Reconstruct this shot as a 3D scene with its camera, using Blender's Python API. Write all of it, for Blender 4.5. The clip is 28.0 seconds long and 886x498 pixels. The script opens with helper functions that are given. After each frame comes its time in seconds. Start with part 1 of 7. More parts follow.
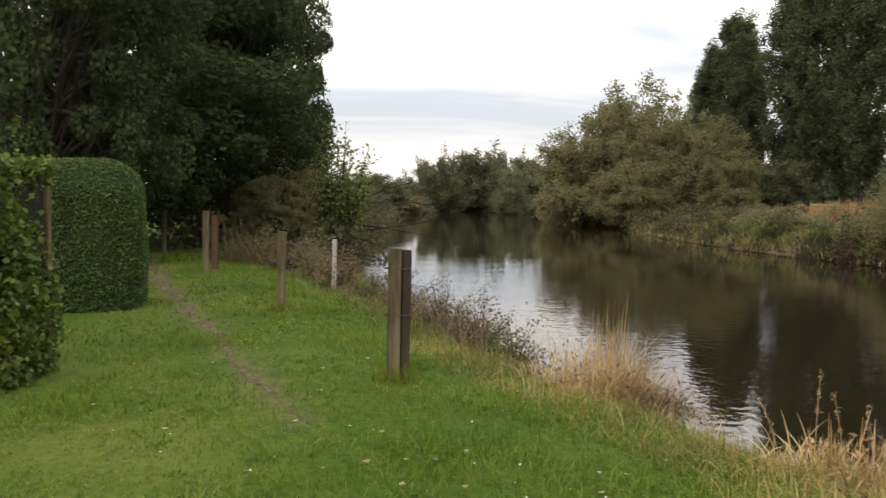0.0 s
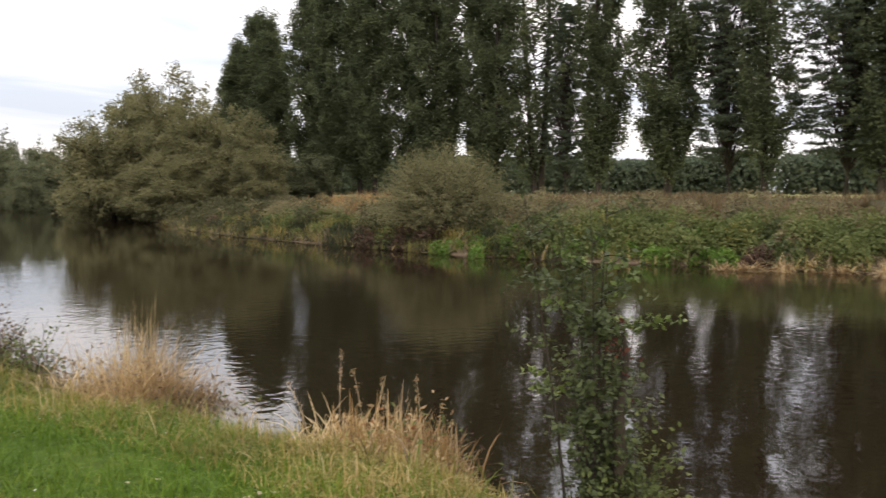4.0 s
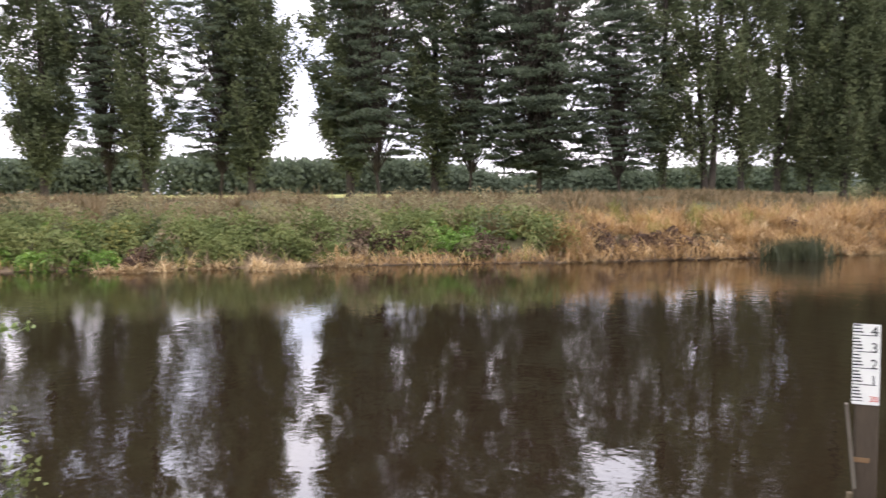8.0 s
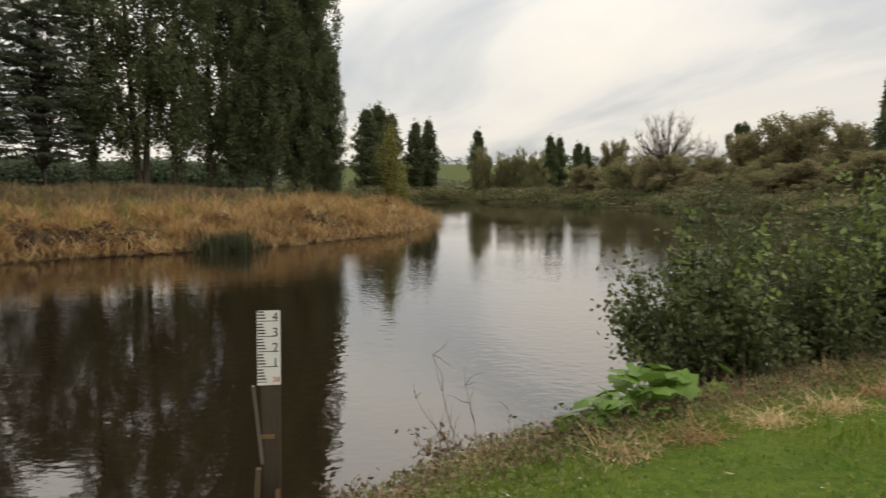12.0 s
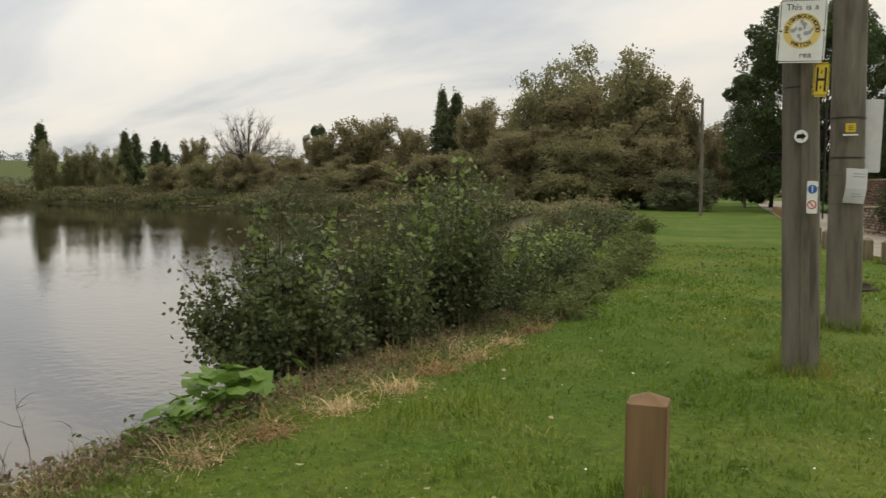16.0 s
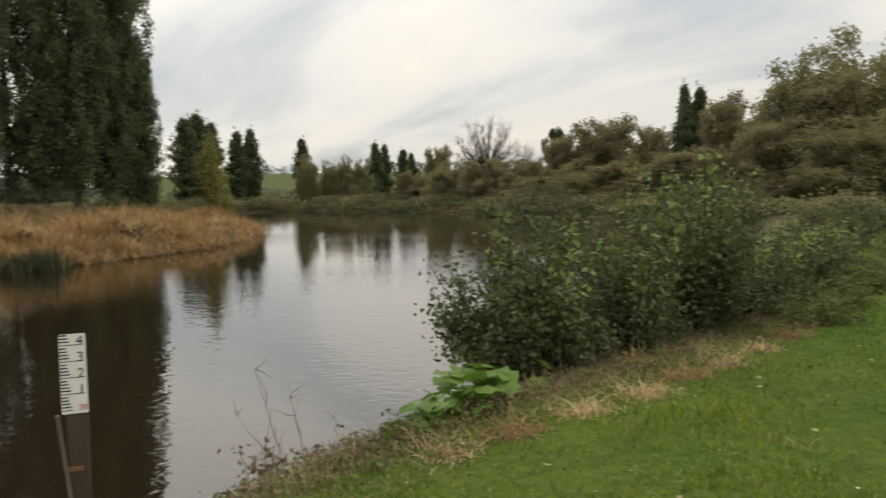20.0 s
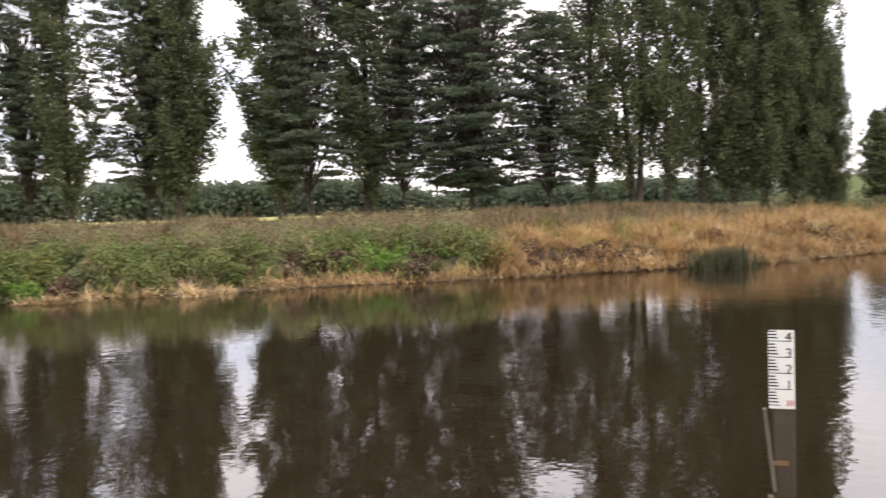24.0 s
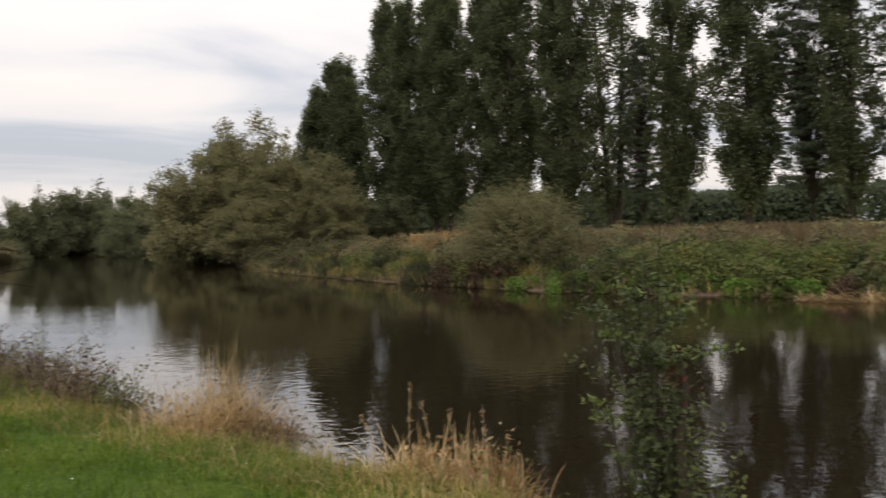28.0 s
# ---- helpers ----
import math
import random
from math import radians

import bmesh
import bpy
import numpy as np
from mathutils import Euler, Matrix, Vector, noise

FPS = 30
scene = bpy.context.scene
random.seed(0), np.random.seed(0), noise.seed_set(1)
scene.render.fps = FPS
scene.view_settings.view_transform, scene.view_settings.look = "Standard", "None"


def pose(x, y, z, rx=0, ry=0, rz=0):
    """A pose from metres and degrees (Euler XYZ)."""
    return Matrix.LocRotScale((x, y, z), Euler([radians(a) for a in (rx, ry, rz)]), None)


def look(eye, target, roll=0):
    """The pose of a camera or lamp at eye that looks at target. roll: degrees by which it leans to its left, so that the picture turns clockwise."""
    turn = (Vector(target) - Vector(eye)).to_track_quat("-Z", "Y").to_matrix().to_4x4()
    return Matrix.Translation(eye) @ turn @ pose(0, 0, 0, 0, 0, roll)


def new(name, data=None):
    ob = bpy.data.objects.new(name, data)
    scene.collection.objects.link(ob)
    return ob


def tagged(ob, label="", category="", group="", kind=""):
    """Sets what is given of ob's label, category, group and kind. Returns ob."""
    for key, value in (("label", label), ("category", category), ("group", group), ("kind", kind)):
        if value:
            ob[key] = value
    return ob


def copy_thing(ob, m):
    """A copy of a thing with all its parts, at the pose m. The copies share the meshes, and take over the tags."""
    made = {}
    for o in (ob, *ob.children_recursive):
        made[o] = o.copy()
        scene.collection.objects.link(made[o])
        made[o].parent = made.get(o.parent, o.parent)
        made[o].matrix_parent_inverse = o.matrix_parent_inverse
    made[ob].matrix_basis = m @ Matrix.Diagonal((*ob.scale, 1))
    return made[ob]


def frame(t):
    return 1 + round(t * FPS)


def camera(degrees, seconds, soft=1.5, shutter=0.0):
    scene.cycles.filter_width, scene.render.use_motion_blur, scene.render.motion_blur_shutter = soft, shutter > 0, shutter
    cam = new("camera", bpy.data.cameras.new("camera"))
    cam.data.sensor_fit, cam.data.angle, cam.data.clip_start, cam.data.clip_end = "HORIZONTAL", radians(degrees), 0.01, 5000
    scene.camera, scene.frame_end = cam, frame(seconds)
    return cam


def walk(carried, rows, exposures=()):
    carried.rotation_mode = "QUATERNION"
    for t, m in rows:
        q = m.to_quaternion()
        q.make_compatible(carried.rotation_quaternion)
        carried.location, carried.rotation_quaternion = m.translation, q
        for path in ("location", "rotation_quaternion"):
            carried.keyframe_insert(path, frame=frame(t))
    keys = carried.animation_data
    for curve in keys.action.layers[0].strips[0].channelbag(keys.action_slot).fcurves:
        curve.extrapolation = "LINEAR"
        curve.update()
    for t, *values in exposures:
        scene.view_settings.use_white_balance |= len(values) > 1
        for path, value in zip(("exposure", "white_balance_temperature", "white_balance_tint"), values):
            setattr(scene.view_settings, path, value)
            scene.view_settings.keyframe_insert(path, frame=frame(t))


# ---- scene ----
cam = camera(54.7, 28.0, soft=1.35, shutter=0.45)
PATH = [
    (0, (0.0, 0.0, 2.5), (0.0, 1.997, 2.382), 0.6),
    (0.5, (0.009, 0.011, 2.5), (0.119, 2.004, 2.381), 0.8),
    (1, (0.019, 0.02, 2.5), (0.252, 2.003, 2.381), 0.8),
    (1.5, (0.028, 0.029, 2.5), (0.379, 1.994, 2.378), 0.9),
    (2, (0.038, 0.036, 2.5), (0.504, 1.977, 2.37), 0.9),
    (2.5, (0.049, 0.042, 2.5), (0.644, 1.947, 2.366), 0.6),
    (3, (0.062, 0.046, 2.5), (0.797, 1.901, 2.367), 0.7),
    (3.5, (0.074, 0.048, 2.5), (0.949, 1.842, 2.368), 0.3),
    (5.5, (0.107, -0.019, 2.5), (1.494, 1.415, 2.352), -0.6),
    (6, (0.111, -0.054, 2.5), (1.611, 1.257, 2.328), -0.5),
    (6.5, (0.112, -0.091, 2.5), (1.713, 1.095, 2.322), -0.3),
    (7, (0.114, -0.132, 2.5), (1.823, 0.895, 2.341), -0.1),
    (7.5, (0.114, -0.175, 2.5), (1.914, 0.685, 2.361), -0.3),
    (8, (0.111, -0.218, 2.5), (1.984, 0.473, 2.367), -0.4),
    (8.5, (0.106, -0.26, 2.5), (2.031, 0.266, 2.375), 0.2),
    (9, (0.098, -0.304, 2.5), (2.064, 0.043, 2.373), 0.3),
    (9.5, (0.114, -0.323, 2.5), (2.101, -0.146, 2.36), 0.1),
    (10, (0.128, -0.338, 2.5), (2.122, -0.307, 2.355), 0.4),
    (10.5, (0.14, -0.353, 2.5), (2.132, -0.465, 2.353), 0.4),
    (11, (0.151, -0.369, 2.5), (2.129, -0.629, 2.355), 0.3),
    (11.5, (0.16, -0.383, 2.5), (2.115, -0.782, 2.357), 0.1),
    (12, (0.168, -0.4, 2.5), (2.084, -0.952, 2.354), 0.3),
    (12.5, (0.172, -0.418, 2.5), (2.032, -1.138, 2.352), 0.5),
    (13, (0.176, -0.433, 2.5), (1.975, -1.294, 2.353), 0.5),
    (13.5, (0.18, -0.445, 2.5), (1.914, -1.431, 2.355), 0.5),
    (15.5, (0.165, -0.494, 2.5), (1.666, -1.807, 2.358), 0.6),
    (16, (0.154, -0.509, 2.5), (1.603, -1.88, 2.359), 0.5),
    (16.5, (0.141, -0.525, 2.5), (1.521, -1.965, 2.362), 0.7),
    (17, (0.13, -0.538, 2.5), (1.459, -2.026, 2.365), 0.7),
    (17.5, (0.127, -0.544, 2.5), (1.462, -2.027, 2.366), 0.4),
    (18, (0.131, -0.544, 2.5), (1.513, -1.982, 2.364), -0.2),
    (18.5, (0.133, -0.535, 2.5), (1.578, -1.911, 2.37), -0.5),
    (19, (0.139, -0.519, 2.5), (1.678, -1.79, 2.373), -0.9),
    (19.5, (0.149, -0.496, 2.5), (1.81, -1.602, 2.366), -1.2),
    (20, (0.158, -0.469, 2.5), (1.928, -1.39, 2.368), -1.2),
    (20.5, (0.163, -0.443, 2.5), (2.016, -1.184, 2.374), -1.3),
    (21, (0.164, -0.419, 2.5), (2.077, -0.988, 2.377), -1.2),
    (21.5, (0.164, -0.392, 2.5), (2.123, -0.777, 2.384), -1.3),
    (23.5, (0.165, -0.311, 2.5), (2.132, 0.042, 2.408), -1.8),
    (24, (0.167, -0.296, 2.5), (2.088, 0.253, 2.408), -1.9),
    (24.5, (0.164, -0.279, 2.5), (2.015, 0.473, 2.403), -1.7),
    (25, (0.159, -0.264, 2.5), (1.918, 0.681, 2.406), -2.2),
    (25.5, (0.15, -0.251, 2.5), (1.8, 0.877, 2.414), -2.6),
    (26, (0.141, -0.241, 2.5), (1.669, 1.046, 2.413), -2.8),
    (26.5, (0.128, -0.231, 2.5), (1.514, 1.208, 2.424), -2.4),
    (27, (0.112, -0.224, 2.5), (1.334, 1.359, 2.445), -2.0),
    (27.5, (0.094, -0.218, 2.5), (1.135, 1.488, 2.455), -1.9),
    (28, (0.074, -0.216, 2.5), (0.924, 1.594, 2.46), -1.6),
]
EXPOSURES = [(0, 0.2, 6800, 12), (2.0, 0.05, 6700, 12), (3.0, -0.05, 6700, 12), (5.5, 1.03, 6150, 20), (8.0, 1.12, 6100, 21), (9.2, 0.55, 6500, 17), (10.5, 0.1, 6900, 11), (13, -0.02, 7050, 9), (17, -0.04, 6950, 8), (20, -0.02, 6950, 8), (21.5, 0.2, 6900, 12), (23.5, 0.97, 6500, 17), (26, 0.85, 6500, 21), (27, 0.6, 6700, 20), (27.5, 0.25, 6700, 16), (28, -0.22, 6700, 14)]
walk(cam, [(t, look(eye, target, roll)) for t, eye, target, roll in PATH], EXPOSURES)

# ---- sky and sun: a bright autumn overcast with thin streaks of cloud ----
SUN_UP, SUN_TURN = radians(32), radians(200)
world = bpy.data.worlds.new("overcast_sky")
scene.world = world
world.use_nodes = True
wn, wl = world.node_tree.nodes, world.node_tree.links
wn.clear()
w_out = wn.new("ShaderNodeOutputWorld")
sky = wn.new("ShaderNodeTexSky")
sky.sky_type = "NISHITA"
sky.sun_disc = False
sky.sun_elevation, sky.sun_rotation = SUN_UP, SUN_TURN
sky.air_density, sky.dust_density = 1.0, 2.0
bg_sky = wn.new("ShaderNodeBackground")
bg_sky.inputs["Strength"].default_value = 0.11
wl.new(sky.outputs["Color"], bg_sky.inputs["Color"])
geo = wn.new("ShaderNodeTexCoord")
sep = wn.new("ShaderNodeSeparateXYZ")
wl.new(geo.outputs["Generated"], sep.inputs[0])


def wmath(op, a, b=None):
    n = wn.new("ShaderNodeMath")
    n.operation = op
    for k, v in ((0, a), (1, b)):
        if v is None:
            continue
        if isinstance(v, (int, float)):
            n.inputs[k].default_value = v
        else:
            wl.new(v, n.inputs[k])
    return n.outputs[0]


up = wmath("ADD", wmath("ABSOLUTE", sep.outputs["Z"]), 0.16)
comb = wn.new("ShaderNodeCombineXYZ")
wl.new(wmath("DIVIDE", sep.outputs["X"], up), comb.inputs["X"])
wl.new(wmath("DIVIDE", sep.outputs["Y"], up), comb.inputs["Y"])
cloud_map = wn.new("ShaderNodeMapping")
cloud_map.inputs["Rotation"].default_value = (0, 0, radians(-35))
cloud_map.inputs["Scale"].default_value = (0.55, 1.25, 1)
wl.new(comb.outputs[0], cloud_map.inputs["Vector"])
cloud = wn.new("ShaderNodeTexNoise")
cloud.inputs["Scale"].default_value, cloud.inputs["Detail"].default_value = 0.9, 6.0
cloud.inputs["Roughness"].default_value = 0.5
cloud.inputs["Distortion"].default_value = 0.4
wl.new(cloud_map.outputs[0], cloud.inputs["Vector"])
tone = wn.new("ShaderNodeValToRGB")
tone.color_ramp.elements[0].position, tone.color_ramp.elements[0].color = 0.34, (0.62, 0.655, 0.72, 1)
tone.color_ramp.elements[1].position, tone.color_ramp.elements[1].color = 0.62, (0.97, 0.93, 0.88, 1)
middle = tone.color_ramp.elements.new(0.48)
middle.color = (0.85, 0.85, 0.85, 1)
wl.new(cloud.outputs["Fac"], tone.inputs["Fac"])
bg_cloud = wn.new("ShaderNodeBackground")
# an overcast sky is brighter overhead than at the horizon
overhead = wmath("ADD", wmath("MULTIPLY", wmath("MAXIMUM", sep.outputs["Z"], 0.0), 1.15), 0.88)
# thinner cloud to the north-east, heavier to the south-west
toward = wmath("ADD", wmath("MULTIPLY", sep.outputs["X"], 0.35), wmath("MULTIPLY", sep.outputs["Y"], 0.94))
overhead = wmath("MULTIPLY", overhead, wmath("ADD", wmath("MULTIPLY", toward, 0.18), 1.0))
wl.new(overhead, bg_cloud.inputs["Strength"])
wl.new(tone.outputs["Color"], bg_cloud.inputs["Color"])
cover = wn.new("ShaderNodeMapRange")
cover.inputs["From Min"].default_value, cover.inputs["From Max"].default_value = 0.30, 0.5
cover.inputs["To Min"].default_value, cover.inputs["To Max"].default_value = 0.72, 0.97
wl.new(cloud.outputs["Fac"], cover.inputs["Value"])
mixed = wn.new("ShaderNodeMixShader")
wl.new(cover.outputs[0], mixed.inputs["Fac"])
wl.new(bg_sky.outputs[0], mixed.inputs[1])
wl.new(bg_cloud.outputs[0], mixed.inputs[2])
wl.new(mixed.outputs[0], w_out.inputs["Surface"])

sun_data = bpy.data.lights.new("sun", "SUN")
sun_data.energy, sun_data.angle, sun_data.color = 0.7, radians(25), (1.0, 0.95, 0.88)
sun = new("sun", sun_data)
sun.rotation_euler = (radians(90) - SUN_UP, 0, math.pi - SUN_TURN)

# ---- materials ----
def mat(name, rough=0.8, spec=0.3):
    m = bpy.data.materials.new(name)
    m.use_nodes = True
    b = m.node_tree.nodes["Principled BSDF"]
    b.inputs["Roughness"].default_value = rough
    b.inputs["Specular IOR Level"].default_value = spec
    return m, m.node_tree.nodes, m.node_tree.links, b


def ramp(nodes, stops):
    r = nodes.new("ShaderNodeValToRGB")
    e = r.color_ramp.elements
    while len(e) < len(stops):
        e.new(0.5)
    for k, (p, c) in enumerate(stops):
        e[k].position, e[k].color = p, (*c, 1)
    return r


def noise_node(nodes, links, scale, detail=4.0, rough=0.55, coords="Object", stretch=None):
    n = nodes.new("ShaderNodeTexNoise")
    n.inputs["Scale"].default_value, n.inputs["Detail"].default_value, n.inputs["Roughness"].default_value = scale, detail, rough
    tc = nodes.new("ShaderNodeTexCoord")
    if stretch:
        mp = nodes.new("ShaderNodeMapping")
        mp.inputs["Scale"].default_value = stretch
        links.new(tc.outputs[coords], mp.inputs[0])
        links.new(mp.outputs[0], n.inputs["Vector"])
    else:
        links.new(tc.outputs[coords], n.inputs["Vector"])
    return n


def bump(nodes, links, src, target, strength=0.4, distance=0.02):
    b = nodes.new("ShaderNodeBump")
    b.inputs["Strength"].default_value, b.inputs["Distance"].default_value = strength, distance
    links.new(src, b.inputs["Height"])
    links.new(b.outputs[0], target.inputs["Normal"])


def mixed_colour(nodes, links, fac, a, b):
    m = nodes.new("ShaderNodeMix")
    m.data_type = "RGBA"
    for sock, v in ((m.inputs[0], fac), (m.inputs[6], a), (m.inputs[7], b)):
        if isinstance(v, (int, float)):
            sock.default_value = v
        elif isinstance(v, tuple):
            sock.default_value = (*v, 1)
        else:
            links.new(v, sock)
    return m.outputs[2]


def leaf_mat(name, stops, rough=0.55, through_light=0.3, spec=0.25, each=0.5):
    """Leaves or blades: each one takes its own shade along the stops; some light passes through."""
    m, nodes, links, b = mat(name, rough, spec)
    g = nodes.new("ShaderNodeNewGeometry")
    r = ramp(nodes, stops)
    big = noise_node(nodes, links, 0.7, 3.0)
    mix = nodes.new("ShaderNodeMath")
    mix.operation = "MULTIPLY_ADD"
    links.new(g.outputs["Random Per Island"], mix.inputs[0])
    mix.inputs[1].default_value = each
    half = nodes.new("ShaderNodeMath")
    half.operation = "MULTIPLY_ADD"
    links.new(big.outputs["Fac"], half.inputs[0])
    half.inputs[1].default_value, half.inputs[2].default_value = 1.5, -0.25 - each / 2
    links.new(half.outputs[0], mix.inputs[2])
    links.new(mix.outputs[0], r.inputs["Fac"])
    links.new(r.outputs["Color"], b.inputs["Base Color"])
    t = nodes.new("ShaderNodeBsdfTranslucent")
    links.new(r.outputs["Color"], t.inputs["Color"])
    mx = nodes.new("ShaderNodeMixShader")
    mx.inputs["Fac"].default_value = through_light
    links.new(b.outputs[0], mx.inputs[1])
    links.new(t.outputs[0], mx.inputs[2])
    links.new(mx.outputs[0], nodes["Material Output"].inputs["Surface"])
    return m


def rough_mat(name, stops, scale=6.0, rough=0.85, bump_strength=0.5, bump_scale=30.0, stretch=None, spec=0.25, distance=0.01):
    m, nodes, links, b = mat(name, rough, spec)
    n = noise_node(nodes, links, scale, 6.0, 0.62, stretch=stretch)
    r = ramp(nodes, stops)
    links.new(n.outputs["Fac"], r.inputs["Fac"])
    links.new(r.outputs["Color"], b.inputs["Base Color"])
    f = noise_node(nodes, links, bump_scale, 5.0, 0.65, stretch=stretch)
    bump(nodes, links, f.outputs["Fac"], b, bump_strength, distance)
    return m


LEAF_POPLAR = leaf_mat("poplar_leaf", [(0.0, (0.085, 0.106, 0.060)), (0.5, (0.130, 0.152, 0.078)), (0.85, (0.170, 0.188, 0.088)), (1.0, (0.22, 0.22, 0.092))], rough=0.75, through_light=0.45, spec=0.1, each=0.2)
LEAF_MAPLE = leaf_mat("maple_leaf", [(0.0, (0.080, 0.102, 0.072)), (0.6, (0.124, 0.152, 0.098)), (1.0, (0.168, 0.190, 0.11))], rough=0.75, through_light=0.45, spec=0.1, each=0.2)
LEAF_WILLOW = leaf_mat("willow_leaf", [(0.0, (0.140, 0.138, 0.074)), (0.5, (0.240, 0.230, 0.116)), (1.0, (0.360, 0.325, 0.165))], rough=0.75, through_light=0.45, spec=0.1, each=0.2)
LEAF_RUSSET = leaf_mat("russet_leaf", [(0.0, (0.150, 0.136, 0.078)), (0.5, (0.255, 0.226, 0.122)), (1.0, (0.370, 0.318, 0.172))], rough=0.75, through_light=0.45, spec=0.1, each=0.2)
LEAF_SALLOW = leaf_mat("sallow_leaf", [(0.0, (0.100, 0.112, 0.066)), (0.5, (0.165, 0.176, 0.098)), (1.0, (0.245, 0.242, 0.130))], rough=0.75, through_light=0.4, spec=0.1, each=0.2)
LEAF_OAK = leaf_mat("oak_leaf", [(0.0, (0.038, 0.054, 0.025)), (0.6, (0.068, 0.096, 0.037)), (1.0, (0.125, 0.152, 0.054))], rough=0.7, through_light=0.3, spec=0.12, each=0.3)
LEAF_YELLOW = leaf_mat("yellowing_leaf", [(0.0, (0.130, 0.150, 0.045)), (0.6, (0.230, 0.225, 0.068)), (1.0, (0.340, 0.290, 0.090))], spec=0.12, each=0.3)
LEAF_BUSH = leaf_mat("bush_leaf", [(0.0, (0.050, 0.066, 0.026)), (0.55, (0.098, 0.122, 0.046)), (0.9, (0.165, 0.185, 0.066)), (1.0, (0.30, 0.27, 0.09))], rough=0.5, each=0.4)
LEAF_FRESH = leaf_mat("fresh_leaf", [(0.0, (0.091, 0.160, 0.029)), (0.6, (0.143, 0.246, 0.044)), (1.0, (0.232, 0.342, 0.069))], rough=0.4)
LEAF_HEDGE = leaf_mat("hedge_leaf", [(0.0, (0.061, 0.099, 0.032)), (0.6, (0.111, 0.167, 0.046)), (1.0, (0.189, 0.255, 0.071))], rough=0.5)
LEAF_IVY = leaf_mat("ivy_leaf", [(0.0, (0.062, 0.094, 0.023)), (0.5, (0.133, 0.186, 0.039)), (0.85, (0.234, 0.272, 0.058)), (1.0, (0.374, 0.343, 0.078))], rough=0.4)
LEAF_NETTLE = leaf_mat("nettle_leaf", [(0.0, (0.080, 0.100, 0.038)), (0.5, (0.145, 0.172, 0.060)), (1.0, (0.240, 0.250, 0.090))], rough=0.7, spec=0.12, each=0.25)
LEAF_CONIFER = leaf_mat("conifer_needle", [(0.0, (0.018, 0.031, 0.021)), (1.0, (0.042, 0.060, 0.036))])
BLADE_GREEN = leaf_mat("lawn_blade", [(0.0, (0.055, 0.106, 0.009)), (0.4, (0.115, 0.186, 0.015)), (0.62, (0.180, 0.240, 0.028)), (0.8, (0.265, 0.262, 0.050)), (1.0, (0.395, 0.310, 0.110))], rough=0.5)
BLADE_BANK = leaf_mat("bank_blade", [(0.0, (0.113, 0.139, 0.033)), (0.45, (0.224, 0.215, 0.053)), (0.8, (0.448, 0.329, 0.120)), (1.0, (0.627, 0.430, 0.191))], rough=0.55)
BLADE_DRY = leaf_mat("dry_reed", [(0.0, (0.183, 0.122, 0.062)), (0.35, (0.415, 0.296, 0.150)), (0.75, (0.683, 0.522, 0.285)), (1.0, (0.878, 0.708, 0.420))], rough=0.6)
BLADE_TAN = leaf_mat("tan_reed", [(0.0, (0.152, 0.097, 0.046)), (0.35, (0.323, 0.202, 0.092)), (0.75, (0.486, 0.322, 0.139)), (1.0, (0.648, 0.442, 0.208))], rough=0.6)
BLADE_MEADOW = leaf_mat("meadow_grass", [(0.0, (0.092, 0.077, 0.040)), (0.5, (0.185, 0.139, 0.071)), (1.0, (0.311, 0.218, 0.122))], rough=0.6)
BLADE_RUSH = leaf_mat("dark_rush", [(0.0, (0.030, 0.038, 0.020)), (1.0, (0.075, 0.080, 0.036))], rough=0.5)
STEM_BROWN = leaf_mat("dead_bramble", [(0.0, (0.081, 0.058, 0.036)), (0.6, (0.190, 0.138, 0.086)), (1.0, (0.368, 0.282, 0.169))], rough=0.7, through_light=0.15)
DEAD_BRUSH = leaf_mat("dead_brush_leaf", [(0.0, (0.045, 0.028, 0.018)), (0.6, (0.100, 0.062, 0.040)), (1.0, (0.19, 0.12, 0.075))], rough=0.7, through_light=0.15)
RED_LEAF = leaf_mat("red_withered_leaf", [(0.0, (0.07, 0.022, 0.014)), (1.0, (0.18, 0.062, 0.035))], each=0.8)
ORANGE_LEAF = leaf_mat("orange_leaf", [(0.0, (0.20, 0.085, 0.03)), (1.0, (0.42, 0.20, 0.09))])
BLADE_LONG = leaf_mat("long_turf_blade", [(0.0, (0.058, 0.118, 0.010)), (0.6, (0.128, 0.210, 0.018)), (1.0, (0.235, 0.295, 0.040))], rough=0.5)
# distance haze is put into this colour: greyer and bluer than nearby leaves
HAZED_LEAF = leaf_mat("hazed_leaf", [(0.0, (0.075, 0.098, 0.085)), (1.0, (0.135, 0.160, 0.130))])
LEAF_THICKET = leaf_mat("thicket_leaf", [(0.0, (0.070, 0.070, 0.038)), (0.6, (0.120, 0.118, 0.060)), (1.0, (0.190, 0.180, 0.085))], rough=0.75, through_light=0.4, spec=0.1, each=0.2)
LEAF_SHOOT = leaf_mat("shoot_leaf", [(0.0, (0.115, 0.165, 0.045)), (0.6, (0.185, 0.240, 0.065)), (0.95, (0.29, 0.32, 0.085)), (1.0, (0.40, 0.26, 0.07))], rough=0.45)
BARK = rough_mat("bark", [(0.3, (0.028, 0.023, 0.018)), (0.7, (0.085, 0.070, 0.052))], 3.0, 0.9, 0.8, 12.0, (1, 1, 0.25), distance=0.04)
POST_WOOD = rough_mat("weathered_post_wood", [(0.28, (0.035, 0.027, 0.016)), (0.45, (0.115, 0.090, 0.052)), (0.6, (0.185, 0.150, 0.090)), (0.8, (0.300, 0.250, 0.165))], 11.0, 0.85, 0.9, 60.0, (1, 1, 0.10))
